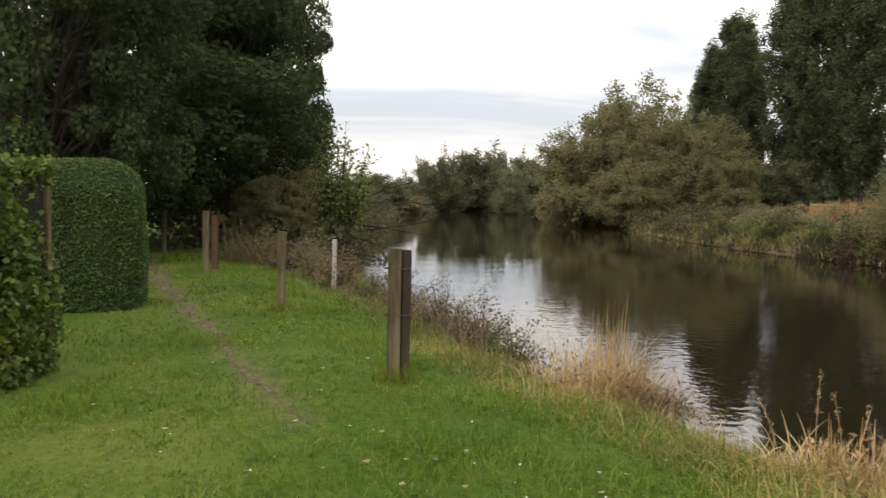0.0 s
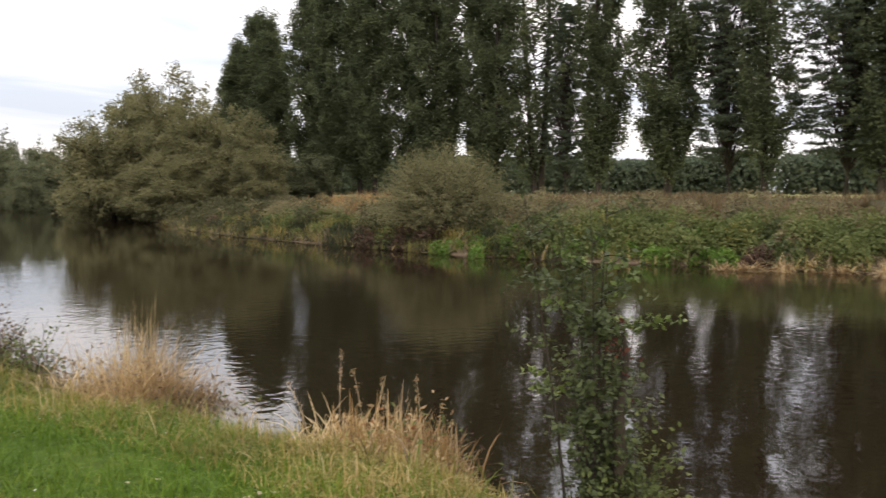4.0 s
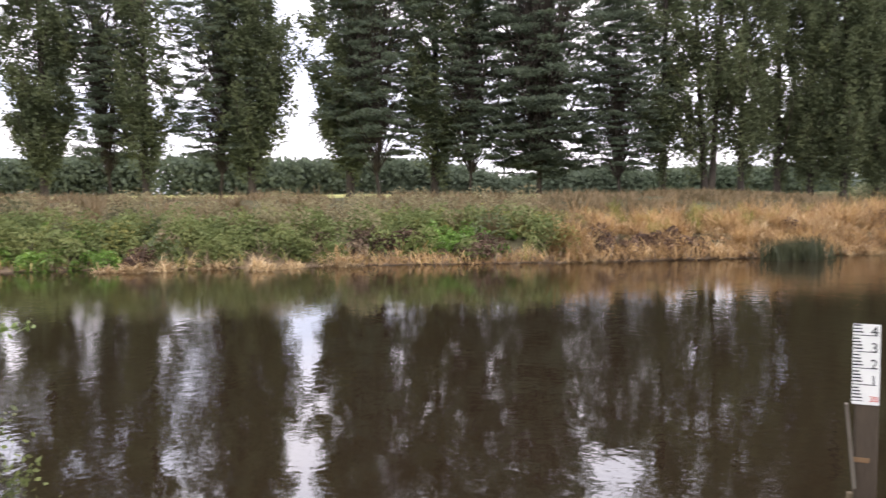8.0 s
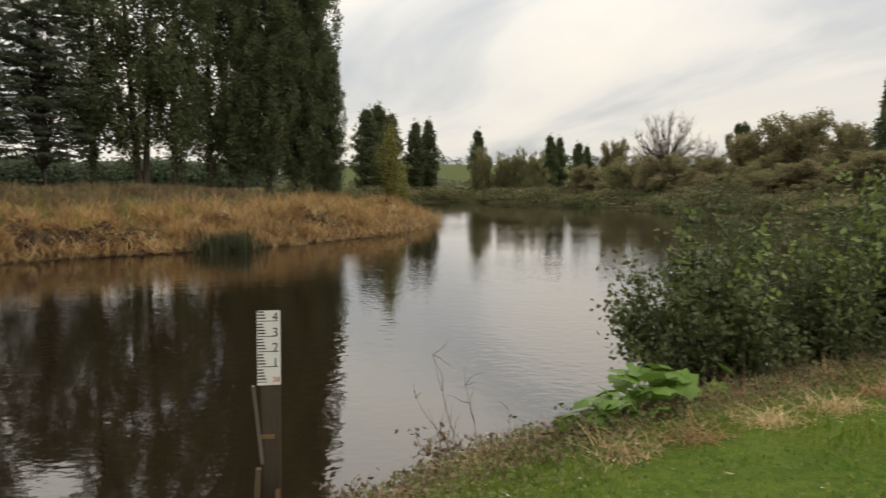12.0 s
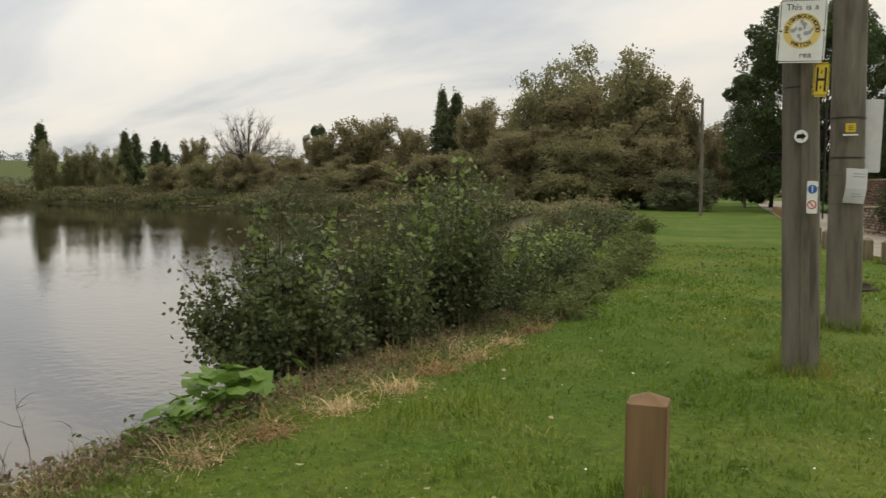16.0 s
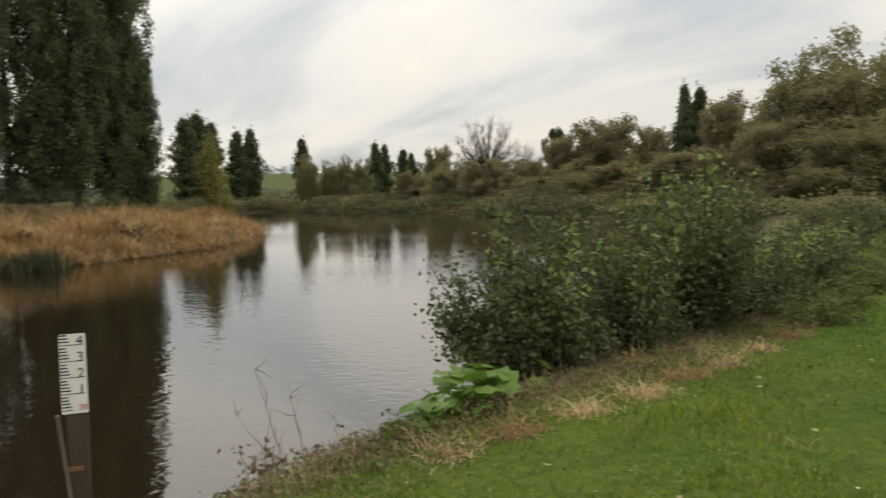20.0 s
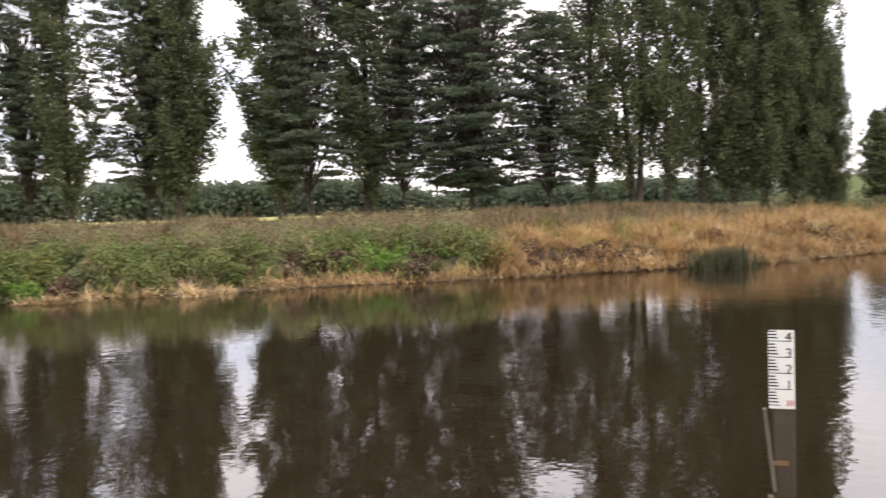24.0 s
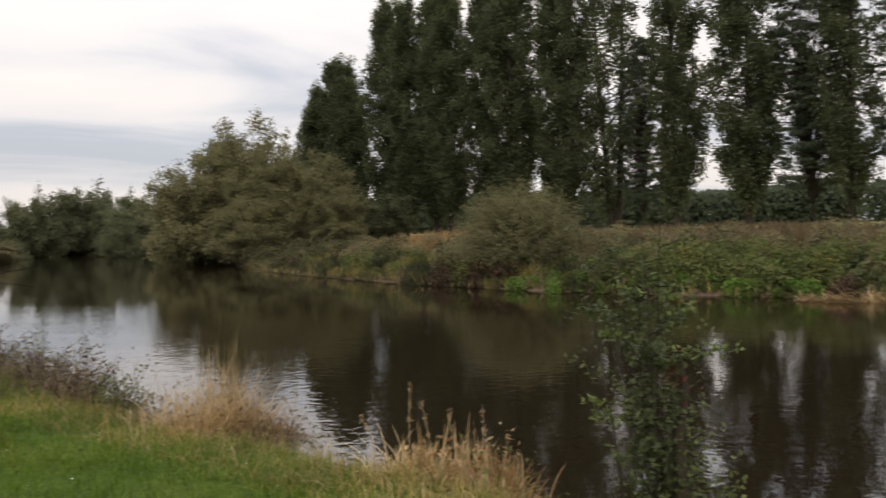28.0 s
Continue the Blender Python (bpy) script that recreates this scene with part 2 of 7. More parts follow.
POLE_WOOD = rough_mat("grey_pole_wood", [(0.28, (0.055, 0.046, 0.035)), (0.5, (0.135, 0.118, 0.09)), (0.66, (0.17, 0.155, 0.12)), (0.8, (0.27, 0.25, 0.20))], 7.0, 0.85, 0.9, 40.0, (1, 1, 0.16))
BOLLARD_WOOD = rough_mat("stained_bollard_wood", [(0.3, (0.12, 0.072, 0.034)), (0.55, (0.20, 0.125, 0.062)), (0.75, (0.29, 0.20, 0.11))], 5.0, 0.75, 0.5, 40.0, (1, 1, 0.07))
RUSSET_WOOD = rough_mat("rust_brown_wood", [(0.3, (0.085, 0.040, 0.022)), (0.7, (0.14, 0.070, 0.040))], 4.0, 0.85, 0.5, 30.0, (1, 1, 0.08))
WET_WOOD = rough_mat("wet_dark_wood", [(0.3, (0.025, 0.020, 0.014)), (0.6, (0.075, 0.058, 0.039)), (0.85, (0.19, 0.155, 0.11))], 5.0, 0.7, 0.8, 25.0, (1, 1, 0.2))
SOIL = rough_mat("bank_soil", [(0.3, (0.027, 0.020, 0.014)), (0.7, (0.078, 0.060, 0.042))], 2.5, 0.95, 0.8, 14.0, distance=0.03)


def plain(name, colour, rough=0.6, metal=0.0, spec=0.4):
    m, nodes, links, b = mat(name, rough, spec)
    n = noise_node(nodes, links, 9.0, 5.0)
    c = mixed_colour(nodes, links, n.outputs["Fac"], tuple(v * 0.82 for v in colour), tuple(min(1, v * 1.15) for v in colour))
    links.new(c, b.inputs["Base Color"])
    b.inputs["Metallic"].default_value = metal
    return m


SIGN_WHITE = plain("sign_white_enamel", (0.72, 0.72, 0.68), 0.35)
SIGN_YELLOW = plain("sign_yellow", (0.62, 0.44, 0.03), 0.4)
SIGN_PALE_YELLOW = plain("sign_pale_yellow", (0.70, 0.52, 0.16), 0.4)
SIGN_BLACK = plain("sign_black", (0.012, 0.012, 0.012), 0.5)
SIGN_BLUE = plain("sign_blue", (0.02, 0.10, 0.34), 0.4)
SIGN_RED = plain("sign_red", (0.50, 0.05, 0.025), 0.4)
PAPER = plain("paper_sheet", (0.70, 0.70, 0.70), 0.7)
WIRE = plain("steel_wire", (0.10, 0.095, 0.09), 0.5, 0.8)
BAND = plain("black_band", (0.02, 0.02, 0.02), 0.5)

# water: dark, peaty, with slow ripples
WATER, nodes, links, b = mat("river_water", 0.03, 0.5)
b.inputs["Base Color"].default_value = (0.017, 0.011, 0.006, 1)
b.inputs["IOR"].default_value = 2.0
n1 = noise_node(nodes, links, 0.55, 3.0, 0.5, stretch=(1, 1, 1))
n2 = noise_node(nodes, links, 4.5, 2.0, 0.5)
calm = noise_node(nodes, links, 0.055, 2.0)
calm_r = ramp(nodes, [(0.40, (0.25, 0.25, 0.25)), (0.62, (1, 1, 1))])
links.new(calm.outputs["Fac"], calm_r.inputs["Fac"])
mul = nodes.new("ShaderNodeMath")
mul.operation = "MULTIPLY"
links.new(n2.outputs["Fac"], mul.inputs[0])
links.new(calm_r.outputs["Color"], mul.inputs[1])
bp1 = nodes.new("ShaderNodeBump")
bp1.inputs["Strength"].default_value, bp1.inputs["Distance"].default_value = 0.5, 0.015
# the reaches up and down stream are ruffled by wind
place = nodes.new("ShaderNodeTexCoord")
axes = nodes.new("ShaderNodeSeparateXYZ")
links.new(place.outputs["Object"], axes.inputs[0])
reach = []
for axis, lo, hi in (("Y", 18, 38), ("X", 48, 75)):
    r_ = nodes.new("ShaderNodeMapRange")
    r_.inputs["From Min"].default_value, r_.inputs["From Max"].default_value = lo, hi
    r_.inputs["To Min"].default_value, r_.inputs["To Max"].default_value = 0.0, 1.0
    links.new(axes.outputs[axis], r_.inputs["Value"])
    reach.append(r_.outputs[0])
wind = nodes.new("ShaderNodeMath")
wind.operation = "MAXIMUM"
links.new(reach[0], wind.inputs[0])
links.new(reach[1], wind.inputs[1])
ruffle = nodes.new("ShaderNodeMath")
ruffle.operation = "MULTIPLY_ADD"
links.new(n2.outputs["Fac"], ruffle.inputs[0])
soften = nodes.new("ShaderNodeMath")
soften.operation = "MULTIPLY"
links.new(wind.outputs[0], soften.inputs[0])
soften.inputs[1].default_value = 0.1
links.new(soften.outputs[0], ruffle.inputs[1])
links.new(mul.outputs[0], ruffle.inputs[2])
still = nodes.new("ShaderNodeMath")
still.operation = "MULTIPLY_ADD"
links.new(wind.outputs[0], still.inputs[0])
still.inputs[1].default_value, still.inputs[2].default_value = -0.72, 1.0
height_ = nodes.new("ShaderNodeMath")
height_.operation = "MULTIPLY"
links.new(ruffle.outputs[0], height_.inputs[0])
links.new(still.outputs[0], height_.inputs[1])
links.new(height_.outputs[0], bp1.inputs["Height"])
bp2 = nodes.new("ShaderNodeBump")
bp2.inputs["Strength"].default_value, bp2.inputs["Distance"].default_value = 0.5, 0.012
links.new(n1.outputs["Fac"], bp2.inputs["Height"])
links.new(bp1.outputs[0], bp2.inputs["Normal"])
links.new(bp2.outputs[0], b.inputs["Normal"])

# ground: lawn near the path, soil on the bank face, rough meadow and fields beyond
GROUND, nodes, links, b = mat("turf_and_soil", 0.95, 0.15)
fine = noise_node(nodes, links, 14.0, 8.0, 0.7)
broad = noise_node(nodes, links, 0.5, 4.0, 0.6)
turf = ramp(nodes, [(0.34, (0.018, 0.038, 0.004)), (0.5, (0.058, 0.108, 0.009)), (0.68, (0.13, 0.175, 0.024))])
links.new(fine.outputs["Fac"], turf.inputs["Fac"])
worn = ramp(nodes, [(0.44, (0.050, 0.096, 0.009)), (0.68, (0.17, 0.185, 0.040))])
links.new(broad.outputs["Fac"], worn.inputs["Fac"])
lawn_c = mixed_colour(nodes, links, 0.45, turf.outputs["Color"], worn.outputs["Color"])
soil_n = ramp(nodes, [(0.3, (0.07, 0.050, 0.032)), (0.7, (0.27, 0.20, 0.13))])
links.new(fine.outputs["Fac"], soil_n.inputs["Fac"])
att = nodes.new("ShaderNodeAttribute")
att.attribute_name = "soil"
field = nodes.new("ShaderNodeAttribute")
field.attribute_name = "field"
lawn_c = mixed_colour(nodes, links, field.outputs["Fac"], lawn_c, (0.30, 0.29, 0.10))
# rank growth by the river; far off, the same mix dulls the hills for haze
rank = nodes.new("ShaderNodeAttribute")
rank.attribute_name = "rank_and_haze"
litter = ramp(nodes, [(0.3, (0.040, 0.038, 0.019)), (0.7, (0.105, 0.092, 0.046))])
links.new(fine.outputs["Fac"], litter.inputs["Fac"])
lawn_c = mixed_colour(nodes, links, rank.outputs["Fac"], lawn_c, litter.outputs["Color"])
links.new(mixed_colour(nodes, links, att.outputs["Fac"], lawn_c, soil_n.outputs["Color"]), b.inputs["Base Color"])
bump(nodes, links, fine.outputs["Fac"], b, 0.8, 0.03)

# ---- mesh helpers ----
def mesh_np(name, verts, faces_list, material=None, smooth=False):
    """A mesh from arrays: verts (n, 3) and a list of face arrays, each (m, 3) or (m, 4)."""
    me = bpy.data.meshes.new(name)
    verts = np.asarray(verts, np.float32)
    faces_list = [np.asarray(f, np.int32) for f in faces_list if len(f)]
    me.vertices.add(len(verts))
    me.vertices.foreach_set("co", verts.ravel())
    loops = np.concatenate([f.ravel() for f in faces_list])
    sizes = np.concatenate([np.full(len(f), f.shape[1], np.int32) for f in faces_list])
    me.loops.add(len(loops))
    me.loops.foreach_set("vertex_index", loops)
    me.polygons.add(len(sizes))
    me.polygons.foreach_set("loop_start", np.r_[0, np.cumsum(sizes)[:-1]].astype(np.int32))
    if smooth:
        me.polygons.foreach_set("use_smooth", np.ones(len(sizes), bool))
    me.update(calc_edges=True)
    if material:
        me.materials.append(material)
    return me


def part(name, mesh, material=None, parent=None, label="", bevel=0.0):
    """Links a mesh (or a bmesh) as one object under its thing."""
    if isinstance(mesh, bmesh.types.BMesh):
        if bevel:
            bmesh.ops.bevel(mesh, geom=mesh.edges[:], offset=bevel, segments=2, affect="EDGES", profile=0.6)
        me = bpy.data.meshes.new(name)
        mesh.to_mesh(me)
        mesh.free()
        mesh = me
    if material and not mesh.materials:
        mesh.materials.append(material)
    ob = new(name, mesh)
    if parent:
        ob.parent = parent
    if label:
        ob["label"] = label
    return ob


def thing(name, m, label, category, group="", kind=""):
    ob = new(name)
    ob.empty_display_size = 0.2
    ob.matrix_basis = m
    return tagged(ob, label, category, group, kind)


def box(sx, sy, sz, x=0.0, y=0.0, z=0.0):
    """A bmesh box of that size, its base centred on x, y at z."""
    bm = bmesh.new()
    bmesh.ops.create_cube(bm, size=1.0, matrix=Matrix.Translation((x, y, z + sz / 2)) @ Matrix.Diagonal((sx, sy, sz, 1)))
    return bm


def tubes(paths, sides=6):
    """Verts and quads of round tubes; each path is a list of (point, radius)."""
    verts, quads, at = [], [], 0
    ang = np.linspace(0, 2 * np.pi, sides, endpoint=False)
    for path in paths:
        pts = np.array([p for p, _ in path], float)
        rad = np.array([r for _, r in path], float)
        tan = np.gradient(pts, axis=0)
        tan /= np.linalg.norm(tan, axis=1, keepdims=True) + 1e-9
        ref = np.where(np.abs(tan[:, 2:3]) > 0.9, [[1.0, 0, 0]], [[0, 0, 1.0]])
        a = np.cross(tan, ref)
        a /= np.linalg.norm(a, axis=1, keepdims=True) + 1e-9
        b = np.cross(tan, a)
        ring = pts[:, None] + rad[:, None, None] * (np.cos(ang)[None, :, None] * a[:, None] + np.sin(ang)[None, :, None] * b[:, None])
        verts.append(ring.reshape(-1, 3))
        n = len(pts)
        i, j = np.meshgrid(np.arange(n - 1), np.arange(sides), indexing="ij")
        k = (j + 1) % sides
        quads.append((at + np.stack([i * sides + j, i * sides + k, (i + 1) * sides + k, (i + 1) * sides + j], -1)).reshape(-1, 4))
        at += n * sides
    return np.concatenate(verts), np.concatenate(quads)


def tube_mesh(name, paths, material, sides=6):
    v, q = tubes(paths, sides)
    return mesh_np(name, v, [q], material, True)


def unit(v):
    return v / (np.linalg.norm(v, axis=-1, keepdims=True) + 1e-9)


def leaf_arrays(rng, centres, size, aspect=0.6, hang=0.0, face_up=0.0):
    """Pointed leaves, one each at the centres."""
    n = len(centres)
    a = rng.normal(size=(n, 3))
    a[:, 2] = a[:, 2] * (1 - face_up * 0.7) - hang
    a = unit(a)
    nrm = rng.normal(size=(n, 3))
    nrm[:, 2] += face_up * 2.5
    b = unit(np.cross(a, nrm))
    c = np.cross(a, b)
    s = (np.asarray(size) * np.ones(n))[:, None] * rng.uniform(0.7, 1.3, (n, 1))
    side = b * s * aspect * 0.5
    fold = c * s * 0.10
    v = np.stack([centres - a * s * 0.5, centres + side - a * s * 0.05 + fold, centres + a * s * 0.5, centres - side - a * s * 0.05 + fold], 1).reshape(-1, 3)
    return v, np.arange(4 * n).reshape(-1, 4)


def leaf_mesh(name, rng, centres, size, material, aspect=0.6, hang=0.0, face_up=0.0):
    v, q = leaf_arrays(rng, centres, size, aspect, hang, face_up)
    return mesh_np(name, v, [q], material)


def blade_mesh(name, rng, base, height, width, lean, material):
    """Grass blades or reeds: tapered strips that bend over to a point."""
    n = len(base)
    h = np.asarray(height) * np.ones(n)
    w = np.asarray(width) * np.ones(n)
    turn = rng.uniform(0, 2 * np.pi, n)
    side = np.stack([np.cos(turn), np.sin(turn), 0 * turn], 1) * w[:, None] * 0.5
    way = rng.uniform(0, 2 * np.pi, n)
    reach = np.abs(rng.normal(size=n)) * lean * h
    out = np.stack([np.cos(way) * reach, np.sin(way) * reach, 0 * way], 1)
    upz = np.stack([0 * h, 0 * h, h], 1)
    drop = np.clip(reach / (h + 1e-6), 0, 1.2)[:, None] * upz * 0.35
    v = np.stack([base - side, base + side, base + upz * 0.55 + out * 0.3 + side * 0.75, base + upz * 0.55 + out * 0.3 - side * 0.75, base + upz + out - drop], 1).reshape(-1, 3)
    k = np.arange(n)[:, None] * 5
    return mesh_np(name, v, [k + [0, 1, 2, 3], k + [3, 2, 4]], material)


def arch_mesh(name, rng, base, length, width, way, lift, material):
    """Fine dead grass: strips of four joints that rise, bend over and droop."""
    n = len(base)
    length, width, lift = length * np.ones(n), width * np.ones(n), lift * np.ones(n)
    out = np.stack([np.cos(way), np.sin(way), 0 * way], 1)
    side = np.stack([-np.sin(way + rng.normal(size=n) * 0.6), np.cos(way + rng.normal(size=n) * 0.6), 0 * way], 1)
    curl = rng.uniform(0.5, 1.3, n)
    rows_ = []
    for k, u in enumerate((0.0, 0.3, 0.6, 0.85, 1.0)):
        horiz = length * (u ** 1.25) * np.cos(lift) * (0.6 + 0.4 * u)
        z = length * (np.sin(lift) * u - 0.55 * curl * np.cos(lift) * u**2.2)
        c = base + out * horiz[:, None] + np.stack([0 * z, 0 * z, z], 1)
        w = width * (1, 1, 0.8, 0.5, 0.12)[k] * 0.5
        rows_ += [c - side * w[:, None], c + side * w[:, None]]
    v = np.stack(rows_, 1).reshape(-1, 3)
    k0 = np.arange(n)[:, None] * 10
    return mesh_np(name, v, [k0 + [2 * j, 2 * j + 1, 2 * j + 3, 2 * j + 2] for j in range(4)], material)


# ---- the lie of the land: the river's outline in plan, water level at 0 ----
RIVER_NEAR = [(-60, 172), (-22, 158), (-9, 132), (-6.5, 100), (-5.5, 69), (-5, 50), (-4, 34), (-2.6, 25), (-0.8, 18), (0.5, 13.5), (1.3, 10), (1.9, 8.2), (2.5, 7), (3.0, 6), (3.5, 4.6),
              (3.8, 3.2), (4.2, 1.7), (4.8, 0.2), (5.5, -0.9), (6.2, -2), (6.8, -3.2), (7.4, -5), (7.9, -6.3), (8.6, -8), (10.5, -11.5), (14, -17), (22, -27), (34, -37),
              (48, -43.5), (56, -43.4), (64, -43.4), (70, -43.6), (78, -49), (90, -51.5), (99, -49), (109, -46.6), (118, -44.5), (130, -43),
              (130, -36), (124, -28), (122, -14), (132, 4), (180, 32), (320, 75)]
RIVER_FAR = [(320, 105), (180, 60), (122, 22), (104, 2), (82, -8), (68, -12), (62, -16.3), (57, -16), (50, -13), (42, -9), (34.7, -1.8), (29.8, 6.2), (26.5, 13.3), (23, 19.5), (20, 25), (18, 30),
             (16.5, 38), (15.2, 48), (15, 59), (16.3, 75), (17, 85), (19, 110), (24, 140), (20, 156), (8, 167), (-10, 178), (-60, 196)]


def seg_dist(p, line):
    best = np.full(len(p), 1e9)
    for (ax, ay), (bx, by) in zip(line[:-1], line[1:]):
        d = np.array([bx - ax, by - ay])
        q = p - [ax, ay]
        s = np.clip(q @ d / (d @ d), 0, 1)
        best = np.minimum(best, np.hypot(*(q - s[:, None] * d).T))
    return best


def inside(p, poly):
    hit = np.zeros(len(p), bool)
    for (ax, ay), (bx, by) in zip(poly, poly[1:] + poly[:1]):
        cross = (ay > p[:, 1]) != (by > p[:, 1])
        hit ^= cross & (p[:, 0] < (bx - ax) * (p[:, 1] - ay) / (by - ay + 1e-12) + ax)
    return hit


def smooth01(v):
    v = np.clip(v, 0, 1)
    return v * v * (3 - 2 * v)


def wavy(p, f, seed=0.0):
    x, y = p[:, 0] * f + seed, p[:, 1] * f - seed * 1.7
    return (np.sin(x * 1.3 + 0.7 * np.sin(y * 0.9)) + np.sin(y * 1.7 + 1.1 * np.sin(x * 0.6 + 2)) + np.sin((x + y) * 0.8 + 3.1)) / 3


def shore(p):
    """Distance from the waterline, positive on land, and whether the far side is nearer."""
    p = np.atleast_2d(np.asarray(p, float))[:, :2]
    dn, df = seg_dist(p, RIVER_NEAR), seg_dist(p, RIVER_FAR)
    d = np.minimum(dn, df) * np.where(inside(p, RIVER_NEAR + RIVER_FAR), -1, 1)
    return d, df < dn


def land(p):
    """Height of the ground."""
    p = np.atleast_2d(np.asarray(p, float))[:, :2]
    d, far_side = shore(p)
    d = d + 0.16 * wavy(p, 1.9) * np.clip(1 - np.abs(d) / 3, 0, 1)
    near_z = 0.82 * smooth01(d / 1.15) + 0.16 * smooth01((d - 0.9) / 2.5)
    far_z = 0.75 * smooth01(d / 2.2) + 1.4 * smooth01((d - 1.0) / 16)
    z = np.where(far_side, far_z, near_z)
    z = np.where(d < 0, -0.9 * smooth01(-d / 2.5), z)
    rise = np.hypot(p[:, 0], p[:, 1])
    z += np.where(d > 0.6, 0.018 * wavy(p, 2.4, 5) + 0.03 * wavy(p, 0.5, 9), 0)
    # low hills to the east and south-east, more than half a kilometre off
    z += 24 * smooth01((rise - 420) / 500) * smooth01((p[:, 0] - 100) / 400) * smooth01((-p[:, 1] - 20) / 160)
    # the path is trodden a little below the turf
    return z


PATH_LINE = [(-9.8, 27), (-6.76, 19.6), (-5.05, 15.25), (-3.43, 11.4), (-2.66, 9.7), (-2.04, 8.2), (-1.6, 7.2), (-1.16, 6.2), (-0.9, 5.65)]


def warp(n, near, far):
    """Grid lines that crowd round the middle."""
    u = np.linspace(-1, 1, n)
    k = math.asinh(far / near)
    return near * np.sinh(u * k)


gx, gy = warp(420, 6.0, 1900.0) + 2.0, warp(420, 6.0, 1900.0) + 1.0
mx, my = np.meshgrid(gx, gy, indexing="ij")
flat = np.stack([mx.ravel(), my.ravel()], 1)
gz = land(flat)
sd, sfar = shore(flat)
pd = seg_dist(flat, PATH_LINE)
trod = np.clip(1.6 - 1.6 * pd / (0.17 + 0.010 * np.clip(flat[:, 1] - 6, 0, 14) + 0.03 * wavy(flat, 3.0)), 0, 1) * (0.7 + 0.3 * (wavy(flat, 1.1, 4) > -0.35))
ny_ = len(gy)
i, j = np.meshgrid(np.arange(len(gx) - 1), np.arange(ny_ - 1), indexing="ij")
quads = np.stack([i * ny_ + j, (i + 1) * ny_ + j, (i + 1) * ny_ + j + 1, i * ny_ + j + 1], -1).reshape(-1, 4)
ground_mesh = mesh_np("ground", np.c_[flat, gz], [quads], GROUND, True)
soil = ground_mesh.attributes.new("soil", "FLOAT", "POINT")
soil.data.foreach_set("value", np.clip(np.maximum((1 - (sd - 0.5) / 0.7) * (np.hypot(flat[:, 0], flat[:, 1]) < 48), trod * 0.45), 0, 1).astype(np.float32))
meadow = ground_mesh.attributes.new("field", "FLOAT", "POINT")
meadow.data.foreach_set("value", (smooth01((sd - 24) / 4) * sfar * (flat[:, 0] > 0) * smooth01((260 - np.hypot(flat[:, 0], flat[:, 1])) / 40)).astype(np.float32))
# last term: ground past 250 m is dulled to put haze into its colour
rank = ground_mesh.attributes.new("rank_and_haze", "FLOAT", "POINT")
rank.data.foreach_set("value", (np.maximum(smooth01((27 - sd) / 4) * sfar, (np.hypot(flat[:, 0], flat[:, 1]) > 46) * (sd < 9) * ((flat[:, 0] > 26) | (flat[:, 1] > 0)) * (np.hypot(flat[:, 0], flat[:, 1]) < 300)) + 0.55 * smooth01((np.hypot(flat[:, 0], flat[:, 1]) - 250) / 150)).clip(0, 1).astype(np.float32))
ground = tagged(new("ground", ground_mesh), "mown riverside grass with a bare trodden path and soft banks", "ground", kind="structure")

# water surface, one sheet over the river's outline and a little under the banks
wx0, wx1, wy0, wy1 = -65, 330, -60, 205
bm = bmesh.new()
bmesh.ops.create_grid(bm, x_segments=40, y_segments=30, size=0.5, matrix=Matrix.Translation(((wx0 + wx1) / 2, (wy0 + wy1) / 2, 0)) @ Matrix.Diagonal((wx1 - wx0, wy1 - wy0, 1, 1)))
water = part("water", bm, WATER)
tagged(water, "calm dark brown river with soft ripples and tree reflections", "river", kind="structure")


# the trodden line of the path: a narrow strip of bare earth with ragged edges and a few stones
g = np.random.default_rng(17)
line = np.array(PATH_LINE[:-1] + [(-0.95, 5.75)], float)
along_ = np.r_[0, np.cumsum(np.hypot(*np.diff(line, axis=0).T))]
s_ = np.linspace(0, along_[-1], 260)
mid = np.stack([np.interp(s_, along_, line[:, 0]), np.interp(s_, along_, line[:, 1])], 1) + 0.04 * np.stack([np.sin(s_ * 1.7), np.sin(s_ * 2.3 + 1)], 1)
way = unit(np.gradient(mid, axis=0))
across = np.stack([way[:, 1], -way[:, 0]], 1)
fade = np.clip(s_[::-1] / 1.0, 0.15, 1)
gaps_ = np.clip(0.75 + 0.9 * np.sin(s_ * 1.9) * np.sin(s_ * 0.83 + 1.0) + 0.25 * np.sin(s_ * 7.0), 0.3, 1.2)
left_ = gaps_ * (0.062 + 0.09 * np.clip(mid[:, 1] - 8, 0, 8) / 8 + 0.045 * np.sin(s_ * 5.1) * np.sin(s_ * 1.3) + g.normal(size=260) * 0.014) * fade
right_ = gaps_ * (0.062 + 0.09 * np.clip(mid[:, 1] - 8, 0, 8) / 8 + 0.045 * np.sin(s_ * 4.3 + 2) * np.sin(s_ * 1.9) + g.normal(size=260) * 0.014) * fade
cols = [mid - across * np.maximum(left_, 0.015)[:, None], mid, mid + across * np.maximum(right_, 0.015)[:, None]]
pts = np.stack([np.c_[c, land(c) + (0.002, 0.012, 0.002)[k]] for k, c in enumerate(cols)], 1).reshape(-1, 3)
r_ = np.arange(259)[:, None] * 3
PATH_EARTH = rough_mat("path_earth", [(0.3, (0.045, 0.036, 0.018)), (0.55, (0.120, 0.096, 0.050)), (0.75, (0.28, 0.235, 0.150))], 9.0, 0.95, 0.8, 40.0)
tagged(new("footpath", mesh_np("footpath", pts, [r_ + [0, 1, 4, 3], r_ + [1, 2, 5, 4]], PATH_EARTH, True)), "narrow bare earth footpath worn through the grass", "path", kind="structure")

